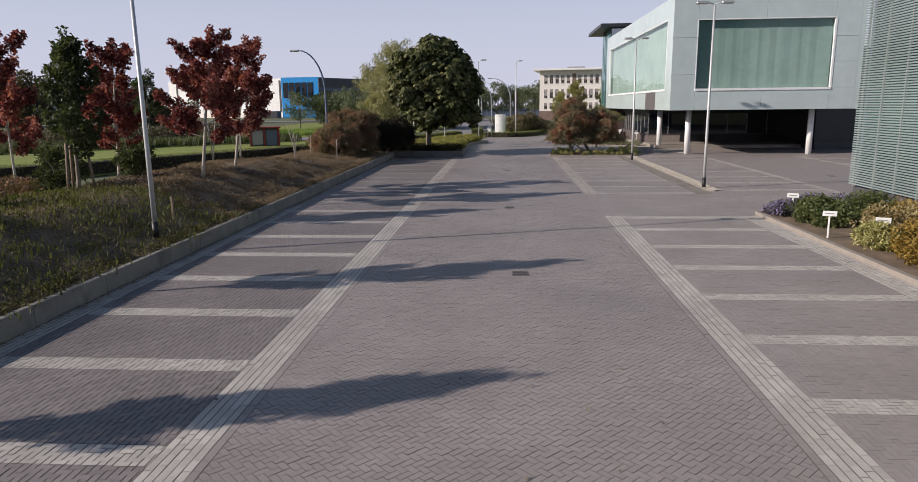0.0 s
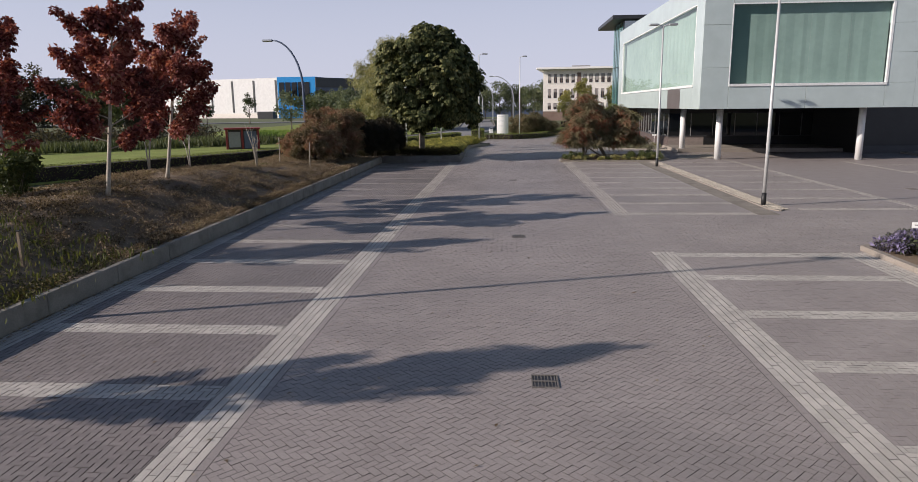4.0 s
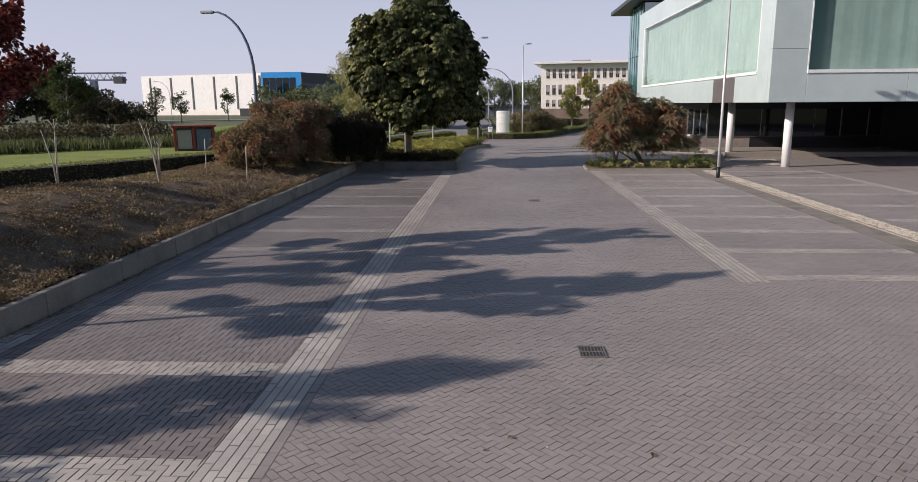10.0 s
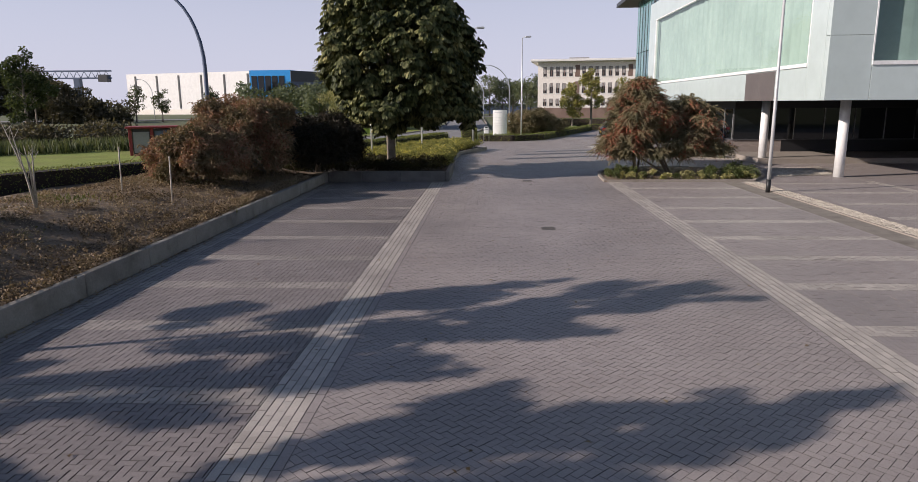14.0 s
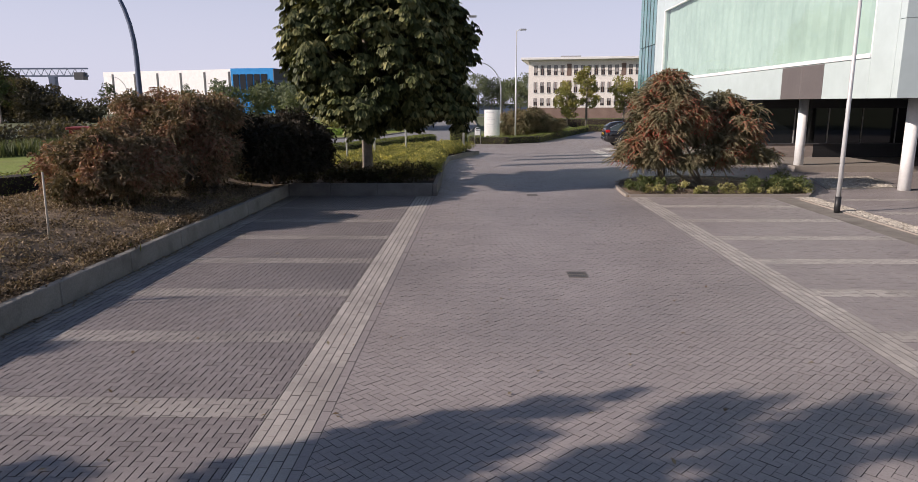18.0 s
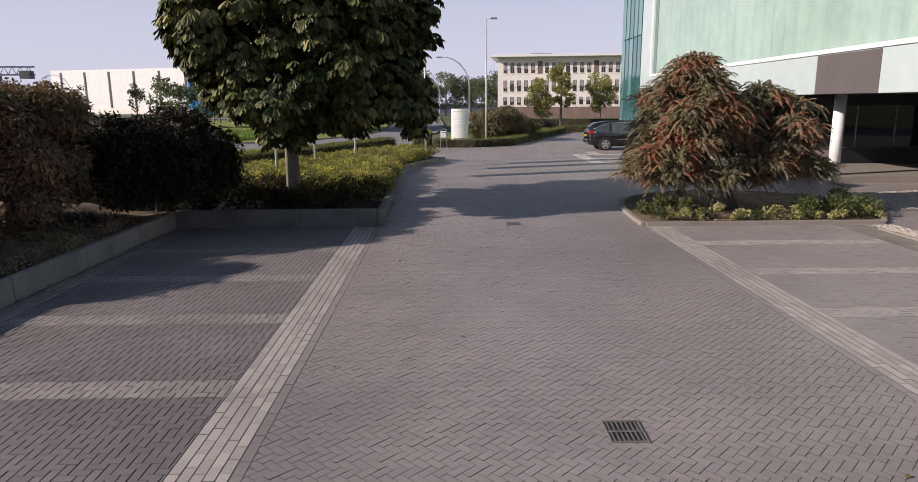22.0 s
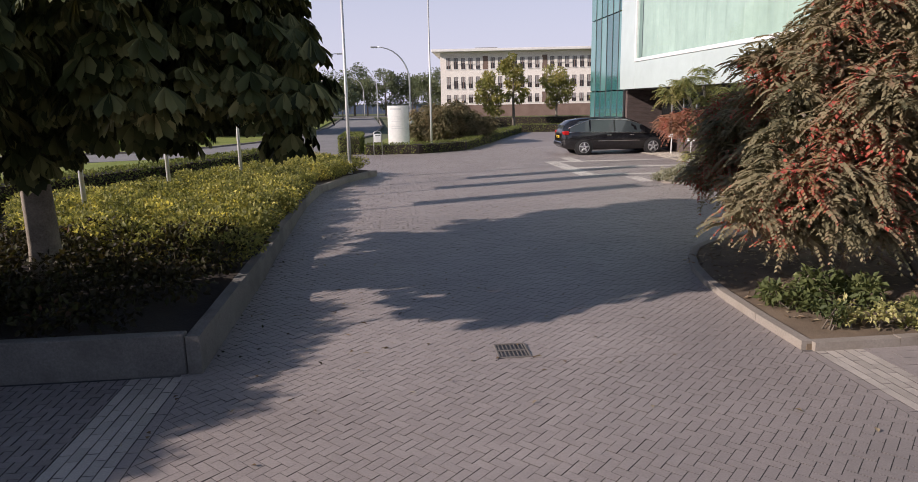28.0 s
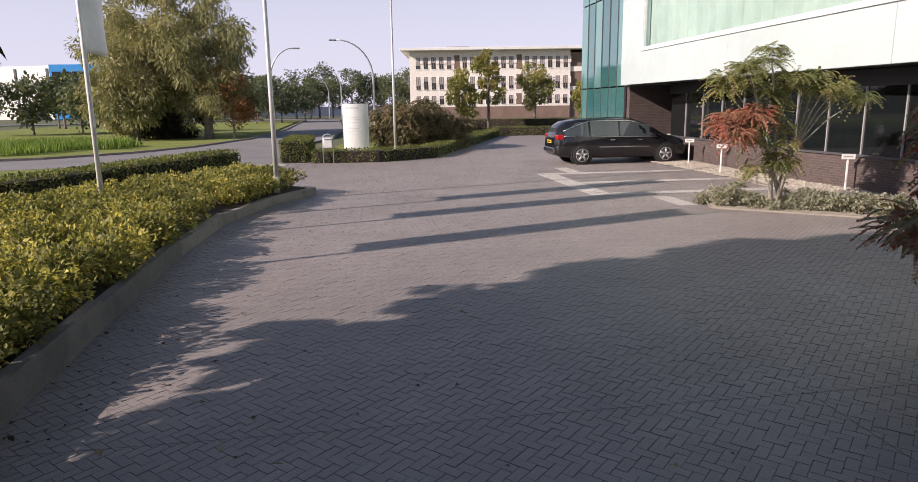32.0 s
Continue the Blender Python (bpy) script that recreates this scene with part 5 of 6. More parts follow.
M["sumac_green"] = foliage("green sumac leaves", [(0.1, (0.13, 0.165, 0.065)), (0.5, (0.23, 0.245, 0.10)), (0.8, (0.34, 0.30, 0.14)), (1.0, (0.35, 0.2, 0.12))], 0.6, 0.35, 1.2, 1.9, 0.25)
M["sumac_red"] = foliage("red sumac leaves", [(0.1, (0.24, 0.16, 0.10)), (0.5, (0.40, 0.20, 0.14)), (0.75, (0.46, 0.12, 0.10)), (0.95, (0.34, 0.30, 0.12))], 0.6, 0.35, 2.0, 1.9, 0.25)
leaf_mesh("crown", fronds(1150, [(a, b, c, 0.19, 0.22, 0.09) for a, b, c in tips] + [(a, b, c, 0.13, 0.14, 0.14) for a, b, c in mid], 0.3, 8, 0.1, 0.7, 0.55), "sumac_green", st)
leaf_mesh("red_leaves", fronds(380, [(a, b, c, 0.22, 0.22, 0.12) for a, b, c in low], 0.3, 8, 0.1, 0.7, 0.55), "sumac_red", st, "reddening lower leaves")


# ---- car ----
def car(x, y, rz=0.0):
    t = thing("car", "black estate car parked in a marked bay", "car", (x, y, 0), rz)
    M["carpaint"] = plain("black car paint", (0.012, 0.012, 0.014), 0.12, 0.0, 0.8, 0.05)
    M["carglass"] = glass_mat("tinted car glass", (0.05, 0.062, 0.066), 0.02)
    M["chrome"] = plain("bright trim", (0.75, 0.75, 0.75), 0.15, 1.0)
    M["rubber"] = plain("tyre rubber", (0.02, 0.02, 0.02), 0.85)
    M["alloy"] = plain("silver alloy", (0.55, 0.55, 0.56), 0.3, 0.8)
    M["taillight"] = plain("red tail light glass", (0.45, 0.015, 0.015), 0.15)
    S = [(-2.60, .70, .50, .86, .90, .50), (-2.53, .86, .34, .98, 1.12, .58), (-2.40, .92, .30, 1.02, 1.40, .63), (-2.15, .945, .27, 1.04, 1.57, .67), (-1.6, .955, .24, 1.03, 1.65, .70), (-.8, .96, .22, 1.01, 1.675, .72), (0, .96, .22, .99, 1.665, .72),
         (.5, .96, .22, .98, 1.62, .71), (.95, .96, .22, .97, 1.47, .70), (1.35, .955, .22, .96, 1.24, .72), (1.62, .95, .23, .95, 1.07, .76), (2.0, .935, .24, .90, 1.00, .74), (2.3, .90, .26, .80, .90, .70), (2.48, .80, .30, .68, .76, .60), (2.56, .62, .38, .56, .60, .45)]

    def ring(s):
        x_, w, zb, zl, zr, wr = s
        half = [(0.0, zb), (w * .8, zb), (w * .97, zb + .1), (w, zb + (zl - zb) * .55), (w * .975, zl), (wr + (w - wr) * .12, zr - max(.03, (zr - zl) * .1)), (wr * .8, zr - .01), (0, zr)]
        return [(x_, a, b) for a, b in half] + [(x_, -a, b) for a, b in half[-2:0:-1]]
    bm = bmesh.new()
    rs = [[bm.verts.new(p) for p in ring(s)] for s in S]
    n = len(rs[0])
    for a, b in zip(rs, rs[1:]):
        for i in range(n):
            bm.faces.new((a[i], a[(i + 1) % n], b[(i + 1) % n], b[i])).smooth = True
    bm.faces.new(rs[0])
    bm.faces.new(rs[-1][::-1])
    bmesh.ops.recalc_face_normals(bm, faces=bm.faces[:])
    body = part("body", bm, "carpaint", t)

    def at(x_, f, side):
        for a, b in zip(S, S[1:]):
            if a[0] <= x_ <= b[0]:
                u = (x_ - a[0]) / (b[0] - a[0])
                w, zl, zr, wr = (a[k] + (b[k] - a[k]) * u for k in (1, 3, 4, 5))
                y0, z0, y1, z1 = w * .975, zl, wr + (w - wr) * .12, zr - max(.03, (zr - zl) * .1)
                return (x_, side * (y0 + (y1 - y0) * f + 0.012), z0 + (z1 - z0) * f)
    for side in (-1, 1):
        for k, (x0, x1) in enumerate(((-2.25, -1.35), (-1.28, -.22), (-.15, 1.12))):
            bm = bmesh.new()
            m_ = 6
            lo = [bm.verts.new(at(x0 + (x1 - x0) * i / m_, .06, side)) for i in range(m_ + 1)]
            hi = [bm.verts.new(at(x0 + (x1 - x0) * i / m_, (.93 if k else .45 + .48 * min(1, i / 3)), side)) for i in range(m_ + 1)]
            for i in range(m_):
                bm.faces.new((lo[i], lo[i + 1], hi[i + 1], hi[i])).smooth = True
            part("side_window", bm, "carglass", t, "tinted side window")
        top = [at(-2.3 + 3.9 * i / 16, .5 + .47 * min(1, i / 4) if i < 13 else .97, side) for i in range(15)]
        part("window_trim", tube([p for p in top], 0.02, 5), "chrome", t, "bright window trim")
        part("belt_trim", tube([at(-2.3 + 3.6 * i / 12, .03, side) for i in range(13)], 0.013, 5), "chrome", t, "bright belt trim")
        part("side_moulding", bx(-.95, side * .955, .62, 1.0, side * .972, .65, 0.004), "chrome", t)
        for x_ in (-.55, .5):
            part("door_handle", bx(x_, side * .945, .87, x_ + .2, side * .985, .905, 0.008), "chrome", t)
        part("mirror", bx(1.0, side * .93, .98, 1.16, side * 1.13, 1.12, 0.03), "carpaint", t)
        part("tail_light", bx(-2.545, side * .52, .92, -2.28, side * .93, 1.10, 0.03), "taillight", t, "red tail light")
        part("headlight", bx(2.2, side * .55, .66, 2.46, side * .86, .80, 0.03), "chrome", t)
        for x_ in (-1.6, 1.61):
            w = part("wheel", tube([(x_, side * .70, .36), (x_, side * .955, .36)], .41, 28), "black", t, "wheel in a black arch")
            bm = tube([(x_, side * .76, .345), (x_, side * .80, .345), (x_, side * .965, .345), (x_, side * .985, .345)], [.31, .345, .345, .315], 32)
            part("tyre", bm, "rubber", w, "black rubber tyre")
            bm = bmesh.new()
            tube([(x_, side * .97, .345), (x_, side * .992, .345)], .235, 28, bm)
            part("wheel_disc", bm, "dgrey", w)
            bm = bmesh.new()
            for j in range(5):
                a = j * 2 * math.pi / 5 + .3
                tube([(x_ + .03 * math.cos(a), side * 1.0, .345 + .03 * math.sin(a)), (x_ + .22 * math.cos(a), side * .995, .345 + .22 * math.sin(a))], [.05, .035], 6, bm)
            tube([(x_ + .235 * math.cos(a), side * .992, .345 + .235 * math.sin(a)) for a in (2 * math.pi * k / 28 for k in range(29))], .014, 5, bm, False)
            part("rim", bm, "alloy", w, "silver five-spoke rim")
    part("rear_window", bx(-2.50, -.52, 1.13, -2.44, .52, 1.36, 0.01), "carglass", t)
    part("bumper", bx(-2.64, -.80, .42, -2.5, .80, .62, 0.04), "carpaint", t)
    pl_ = part("number_plate", bx(-2.63, -.26, .78, -2.58, .26, .89, 0.004), "orange_plate", t, "yellow number plate with plain bars")
    part("plate_bars", bx(-2.634, -.2, .81, -2.631, .2, .86), "black", pl_)
    part("roof_rail", tube([(-1.9, -.62, 1.66), (-.5, -.64, 1.70), (.4, -.62, 1.66)], .018, 6), "black", t)
    return t


M["orange_plate"] = plain("yellow plate", (0.75, 0.5, 0.03), 0.4)
car(9.7, 76.42, -1.5)


# ---- left side: bank, trees, lawn, ditch ----
tagged(obj("lawn", prism([(-14.6, 57), (-8.2, 67), (-5.6, 74.5), (-9, 82), (-17, 77.5), (-30, 70), (-60, 40), (-60, 10), (-30, 22), (-19, 47)], -0.1, -0.01), "lawn"), "mown lawn behind the hedge", "lawn", kind="structure")
road = tagged(obj("road", ribbon([(-6.5, 172), (-4.5, 120), (-5.0, 101), (-7.2, 91), (-9.6, 86), (-13.2, 82.4), (-20, 80.2), (-34, 79.4)], -2.8, 2.8, -0.1, 0.0), "asphalt"), "grey asphalt access road curving past the lawn", "road", kind="structure")
tagged(obj("road", prism([(-3.4, 79.5), (-2.4, 78.5), (-2.6, 86), (-4.2, 96), (-7.5, 92), (-7.0, 84), (-5.2, 80)], -0.1, -0.004), "asphalt"), "grey asphalt entrance joining the access road", "road", kind="structure")
kerb_line([(-3.0, 172), (-1.6, 120), (-2.1, 102)], 0.14, 0.10, 4.0, "kerb", "dark kerb along the access road")
kerb_line([(-9.4, 172), (-7.4, 120), (-7.9, 102), (-9.8, 92.4), (-11.8, 88.0), (-14.6, 85.2), (-22.5, 83.1)], 0.14, 0.10, 4.0, "kerb", "dark kerb along the access road")
tagged(obj("road", ribbon([(-260, 150), (-90, 158), (-20, 180), (60, 190)], -4, 4, -0.1, 0.02), "asphalt"), "distant asphalt road in front of the halls", "road", kind="structure")
tagged(obj("field", prism([(-7.9, 103), (-9.9, 93), (-12, 88.6), (-16, 85.8), (-34, 83), (-42, 84), (-42, 150), (-10, 165)], -0.1, -0.02), "lawn"), "grass field beyond the road", "lawn", kind="structure")


def blades(n, pts, h, w, mat, name, label):
    """Upright grass blades at the given places."""
    k = RNG.integers(0, len(pts), n)
    p = np.array([(x, y, z) for x, y, z in pts])[k] + np.c_[RNG.normal(0, 0.35, (n, 2)), np.zeros(n)]
    a = np.c_[RNG.normal(0, 0.25, (n, 2)), np.ones(n)]
    hh = h * (0.6 + 0.7 * RNG.random(n))
    return tagged(leaf_mesh(name, cards(p, a, unit(n), hh, np.full(n, w), 0.1), mat), label, "grass", kind="stuff")


M["reed"] = foliage("reed grass", [(0.1, (0.05, 0.065, 0.03)), (0.6, (0.09, 0.11, 0.05)), (1.0, (0.16, 0.16, 0.085))], patch=0.3)
# raised to give the far dark tree row its haze
M["brush"] = foliage("dark brush leaves paled for haze", [(0.1, (0.05, 0.048, 0.034)), (0.6, (0.09, 0.08, 0.055)), (1.0, (0.13, 0.11, 0.07))], patch=0.3)
random.seed(31)
GRASS = [(-30, 88), (-18, 88.5), (-14.0, 93), (-13.8, 96.5), (-20, 99), (-32, 99)]
pts = [(x, y, -0.05) for x, y in scatter_poly([(-21, 74), (-27, 68.5), (-40, 56), (-60, 38), (-63, 44), (-40, 64), (-28, 75), (-22, 77)], 700)]
blades(16000, pts, 0.8, 0.09, "reed", "reeds", "belt of tall green reeds along the ditch")
M["tallgrass"] = foliage("tall bright grass", [(0.1, (0.10, 0.17, 0.035)), (0.6, (0.18, 0.27, 0.06)), (1.0, (0.28, 0.34, 0.10))], patch=0.3)
pts = [(x, y, -0.03) for x, y in scatter_poly(GRASS, 420)]
blades(15000, pts, 0.55, 0.07, "tallgrass", "tall_grass", "patch of tall uncut grass before the willows")
bl = [(x, y, 0.7 + random.uniform(-0.2, 0.3), 1.5, 1.5, random.uniform(0.6, 1.0)) for x, y in scatter_poly([(-28, 77), (-42, 64), (-66, 44), (-75, 60), (-50, 76), (-32, 82)], 150)]
tagged(leaf_mesh("brush", small_leaves(30000, bl, 0.3, 0.18, 0, 0.3), "brush"), "dark brown brush along the ditch", "brush", kind="stuff")

# litter and tufts on the bank
M["bankgrass"] = foliage("dull bank grass", [(0.1, (0.06, 0.075, 0.02)), (0.6, (0.11, 0.125, 0.035)), (1.0, (0.19, 0.175, 0.065))], patch=1)
n = 85000
x = -7.5 - 8.0 * RNG.random(n) ** 0.8
y = -4 + 55.5 * RNG.random(n)
z = np.array([bank_z(a, b) for a, b in zip(x, y)]) + 0.012
M["litter"] = foliage("dry leaf litter", [(0.1, (0.10, 0.07, 0.045)), (0.4, (0.22, 0.155, 0.10)), (0.7, (0.40, 0.32, 0.22)), (1.0, (0.19, 0.18, 0.08))], 0.9, 0.1, 0.8)
tagged(leaf_mesh("leaf_litter", cards(np.c_[x, y, z], np.c_[RNG.normal(0, 1, (n, 2)), RNG.normal(0.15, 0.25, n)], np.tile([0.0, 0, 1], (n, 1)) + unit(n) * 0.4, 0.03 + 0.05 * RNG.random(n), 0.018 + 0.022 * RNG.random(n)), "litter"), "dry leaves and bark chips on the bank", "leaf litter", kind="stuff")
pts = []
while len(pts) < 1500:
    a, b = -7.6 - 6 * random.random(), -4 + 54 * random.random()
    if noise.noise(Vector((a * 0.35, b * 0.35, 9))) > (-0.3 if b < 25 else 0.45):
        pts.append((a, b, bank_z(a, b)))
blades(26000, pts, 0.13, 0.028, "bankgrass", "grass_tufts", "patches of thin green groundcover on the bank")

cov = []
while len(cov) < 2600:
    a, b = -7.7 - 7 * random.random(), -4 + 55 * random.random()
    if noise.noise(Vector((a * 0.6, b * 0.45, 4))) > -0.5:
        cov.append((a, b, bank_z(a, b) + 0.03, 0.3, 0.3, random.uniform(0.05, 0.13)))
for _ in range(900):
    a, b = -7.42 - 0.35 * random.random(), -4 + 54 * random.random()
    cov.append((a, b, 0.38, 0.16, 0.2, random.uniform(0.06, 0.15)))
M["bankcover"] = foliage("brown-green bank cover", [(0.1, (0.055, 0.04, 0.025)), (0.4, (0.165, 0.122, 0.078)), (0.75, (0.35, 0.265, 0.18)), (1.0, (0.135, 0.14, 0.055))], 0.9, 0.15, 0.7)
M["bankgreen"] = foliage("olive-green bank plants", [(0.1, (0.034, 0.032, 0.014)), (0.45, (0.078, 0.074, 0.031)), (0.75, (0.13, 0.12, 0.05)), (1.0, (0.17, 0.12, 0.06))], 0.9, 0.15, 0.7)
for nm, mt, cv, k, lb in (("bank_cover", "bankcover", [c for c in cov if c[1] > 24.5], 120000, "mat of low brown plants on the bank"), ("bank_cover", "bankgreen", [c for c in cov if c[1] <= 24.5], 75000, "mat of low olive-green plants on the bank")):
    tagged(leaf_mesh(nm, small_leaves(k, cv, 0.05, 0.032, -0.1, 0.2), mt), lb, "groundcover", kind="stuff")

# staked tree
gx, gy = -11.9, 24.5
gz = bank_z(gx, gy)
gt = young_tree("staked_tree", "slim young green tree tied between three wooden stakes", gx, gy, 4.35, 0.85, "greenleaf", 19, 0.18, 4600, 0.12, "bark")
for k in range(3):
    a = k * 2.1 + 0.4
    part("stake", tube([(gx + 0.42 * math.cos(a), gy + 0.42 * math.sin(a), gz - 0.1), (gx + 0.3 * math.cos(a), gy + 0.3 * math.sin(a), gz + 1.35)], [0.04, 0.038], 8), "wood", gt, "round wooden stake")
part("tie", tube([(gx + 0.31 * math.cos(k * 2.1 + 0.4), gy + 0.31 * math.sin(k * 2.1 + 0.4), gz + 1.2) for k in (0, 1, 2, 0)], 0.015, 5, None, False), "black", gt)
for (x, y, r, h, mat, lab) in ((-13.0, 25.3, 0.9, 1.5, "greenleaf", "dark green rounded bush on the bank"), (-12.1, 28.0, 0.7, 1.2, "greenleaf", "dark green rounded bush on the bank"), (-14.5, 23.8, 1.1, 1.2, "brownbush", "brown and green autumn bush on the bank"), (-12.8, 21.0, 0.9, 1.1, "brownbush", "brown and green autumn bush on the bank"), (-15.4, 26.5, 1.0, 1.2, "brownbush", "brown and green autumn bush on the bank"), (-11.5, 18.5, 0.8, 0.9, "greenleaf", "low dark bush on the bank")):
    shrub("shrub", lab, x, y, bank_z(x, y), r, h, 2600, mat, 0.12, group="shrubs on the bank", lumps=12)
part_post = thing("marker_post", "short weathered wooden marker post on the bank", "post", (-8.45, 23.1, bank_z(-8.45, 23.1)))
part("post", bx(-0.03, -0.03, -0.1, 0.03, 0.03, 0.62, 0.008), "wood", part_post)
part("cap", bx(-0.034, -0.034, 0.62, 0.034, 0.034, 0.64, 0.004), "black", part_post)


def bare_shrub(x, y, h, n, seed):
    rg = random.Random(seed)
    z = bank_z(x, y)
    t = thing("bare_shrub", "leafless pale multi-stemmed shrub on the bank", "shrub", group="bare shrubs on the bank")
    bm = bmesh.new()
    for k in range(n):
        a = rg.uniform(0, 6.283)
        r = h * rg.uniform(0.05, 0.3)
        p, q, e = (x, y, z - 0.05), (x + 0.3 * r * math.cos(a), y + 0.3 * r * math.sin(a), z + h * rg.uniform(0.3, 0.5)), (x + r * math.cos(a), y + r * math.sin(a), z + h * rg.uniform(0.7, 1.05))
        tube([p, q, e], [0.03, 0.018, 0.005], 6, bm)
        for s in range(4):
            u = rg.uniform(-0.1, 0.85)
            m_ = [q[i] + (e[i] - q[i]) * u for i in range(3)]
            tube([m_, (m_[0] + rg.uniform(-.2, .2), m_[1] + rg.uniform(-.2, .2), m_[2] + rg.uniform(0.12, 0.35))], [0.008, 0.003], 4, bm)
    part("stem", bm, "palebark", t)


for i, (x, y, h, k) in enumerate(((-12.79, 35.54, 2.1, 5), (-12.7, 38.55, 1.9, 3), (-10.13, 39.15, 1.75, 4))):
    bare_shrub(x, y, h, k, i + 3)
for i, (x, y, h) in enumerate(((-10.45, 42.90, 1.25), (-8.81, 42.22, 1.2))):
    t = thing("stake", "thin pale wooden stake standing in the bank", "stake", (x, y, bank_z(x, y)))
    part("rod", tube([(0, 0, -0.1), (0.03, 0, h)], [0.02, 0.016], 6), "palebark", t)

# shed
sh = thing("shed", "small dark red shelter with a grey panel front", "shed", (-21.6, 66.6, 0), 22)
part("wall", bx(-1.15, -0.55, 0, 1.15, 0.75, 1.55), "dgrey", sh)
for x in (-1.25, -0.05, 1.2):
    part("post", bx(x - 0.09, -0.72, 0, x + 0.09, -0.56, 1.6, 0.01), "red", sh, "dark red post")
part("panel", bx(-1.1, -0.66, 0.15, -0.2, -0.6, 1.4, 0.01), "grey", sh, "grey front panel")
part("door", bx(0.1, -0.64, 0.05, 1.05, -0.6, 1.45, 0.01), "bluegrey", sh, "dark blue-grey door")
part("roof", bx(-1.45, -0.95, 1.6, 1.4, 0.95, 1.72, 0.02), "red", sh, "flat dark red roof")


# curved street lamps
def street_lamp(x, y, top, arm, rz=0.0, mat="bluegrey"):
    t = thing("street_lamp", "tall street lamp with a curved arm", "street lamp", (x, y, 0), rz, group="street lamps")
    pts = [(0, 0, -0.1), (0, 0, 0.8), (0, 0, top * 0.6)] + [(-arm * (1 - math.cos(a)), 0, top * 0.6 + top * 0.4 * math.sin(a)) for a in (math.pi / 2 * k / 9 for k in range(1, 10))]
    part("pole", tube(pts, [0.10, 0.09] + [0.075 - 0.004 * k for k in range(len(pts) - 2)], 12), mat, t)
    part("lamp_head", bx(-arm - 0.55, -0.12, top - 0.09, -arm + 0.05, 0.12, top + 0.04, 0.04), "galv", t, "flat grey lamp head")
    return t


street_lamp(-11.9, 52.1, 7.2, 1.75)
street_lamp(1.1, 105, 7.2, 2.7, 0, "galv")
street_lamp(-2.4, 143, 7.4, 2.4, 0, "galv")
street_lamp(-5.6, 178, 7.4, 2.4, 0, "galv")
street_lamp(-7.9, 115, 7.4, 2.2, 180, "galv")
street_lamp(-75, 172, 8.5, 2.5, 20, "galv")
street_lamp(-110, 168, 8.5, 2.5, 20, "galv")


# ---- fallen leaves and crumbs on the paving ----
n = 560
x = np.concatenate([RNG.normal(-1.4, 1.6, 160).clip(-2.6, 5), -7.2 + 10.5 * RNG.random(400)])
y = np.concatenate([55 + RNG.normal(0, 3.5, 160), 8 + 58 * RNG.random(400)])
M["fallen"] = foliage("fallen leaves", [(0.1, (0.05, 0.035, 0.02)), (0.5, (0.14, 0.09, 0.04)), (0.8, (0.34, 0.28, 0.18)), (1.0, (0.5, 0.46, 0.4))], 0.9, 0.0, 3)
tagged(leaf_mesh("fallen_leaves", cards(np.c_[x, y, np.full(n, 0.006)], np.c_[RNG.normal(0, 1, (n, 2)), RNG.normal(0.1, 0.12, n)], np.tile([0.0, 0, 1], (n, 1)) + unit(n) * 0.2, 0.03 + 0.05 * RNG.random(n), 0.02 + 0.03 * RNG.random(n)), "fallen"), "scattered dry leaves and crumbs on the bricks", "leaf litter", kind="stuff")
deb = 80
x = -2.62 + np.abs(RNG.normal(0, 0.35, deb))
y = 51.9 + 8 * RNG.random(deb) ** 1.5
tagged(leaf_mesh("fallen_leaves", cards(np.c_[x, y, np.full(deb, 0.006)], np.c_[RNG.normal(0, 1, (deb, 2)), RNG.normal(0.1, 0.2, deb)], np.tile([0.0, 0, 1], (deb, 1)) + unit(deb) * 0.3, 0.02 + 0.05 * RNG.random(deb), 0.015 + 0.03 * RNG.random(deb)), "shaded_cover"), "fallen chestnut leaves along the planter wall, darkened for shade", "leaf litter", kind="stuff")
edge = 1400
x = KERB_L + np.abs(RNG.normal(0, 0.08, edge))
y = 5 + 46 * RNG.random(edge)
tagged(leaf_mesh("kerb_litter", cards(np.c_[x, y, np.full(edge, 0.006)], np.c_[RNG.normal(0, 1, (edge, 2)), RNG.normal(0.1, 0.12, edge)], np.tile([0.0, 0, 1], (edge, 1)), 0.04 + 0.05 * RNG.random(edge), 0.02 + 0.03 * RNG.random(edge)), "litter"), "dry leaves gathered along the kerb wall", "leaf litter", kind="stuff")
x = 3.6 + 5.8 * RNG.random(1500)
y = 51.7 + 4.6 * RNG.random(1500)
keep = ((x - 6.5) / 3.2) ** 2 + ((y - 53.6) / 2.9) ** 2 < 1
x, y = x[keep], y[keep]
tagged(leaf_mesh("bed_litter", cards(np.c_[x, y, np.full(len(x), 0.068)], np.c_[RNG.normal(0, 1, (len(x), 2)), RNG.normal(0.15, 0.2, len(x))], np.tile([0.0, 0, 1], (len(x), 1)), 0.06 + 0.06 * RNG.random(len(x)), 0.03 + 0.03 * RNG.random(len(x))), "litter"), "dry leaves on the soil of the island bed", "leaf litter", kind="stuff")


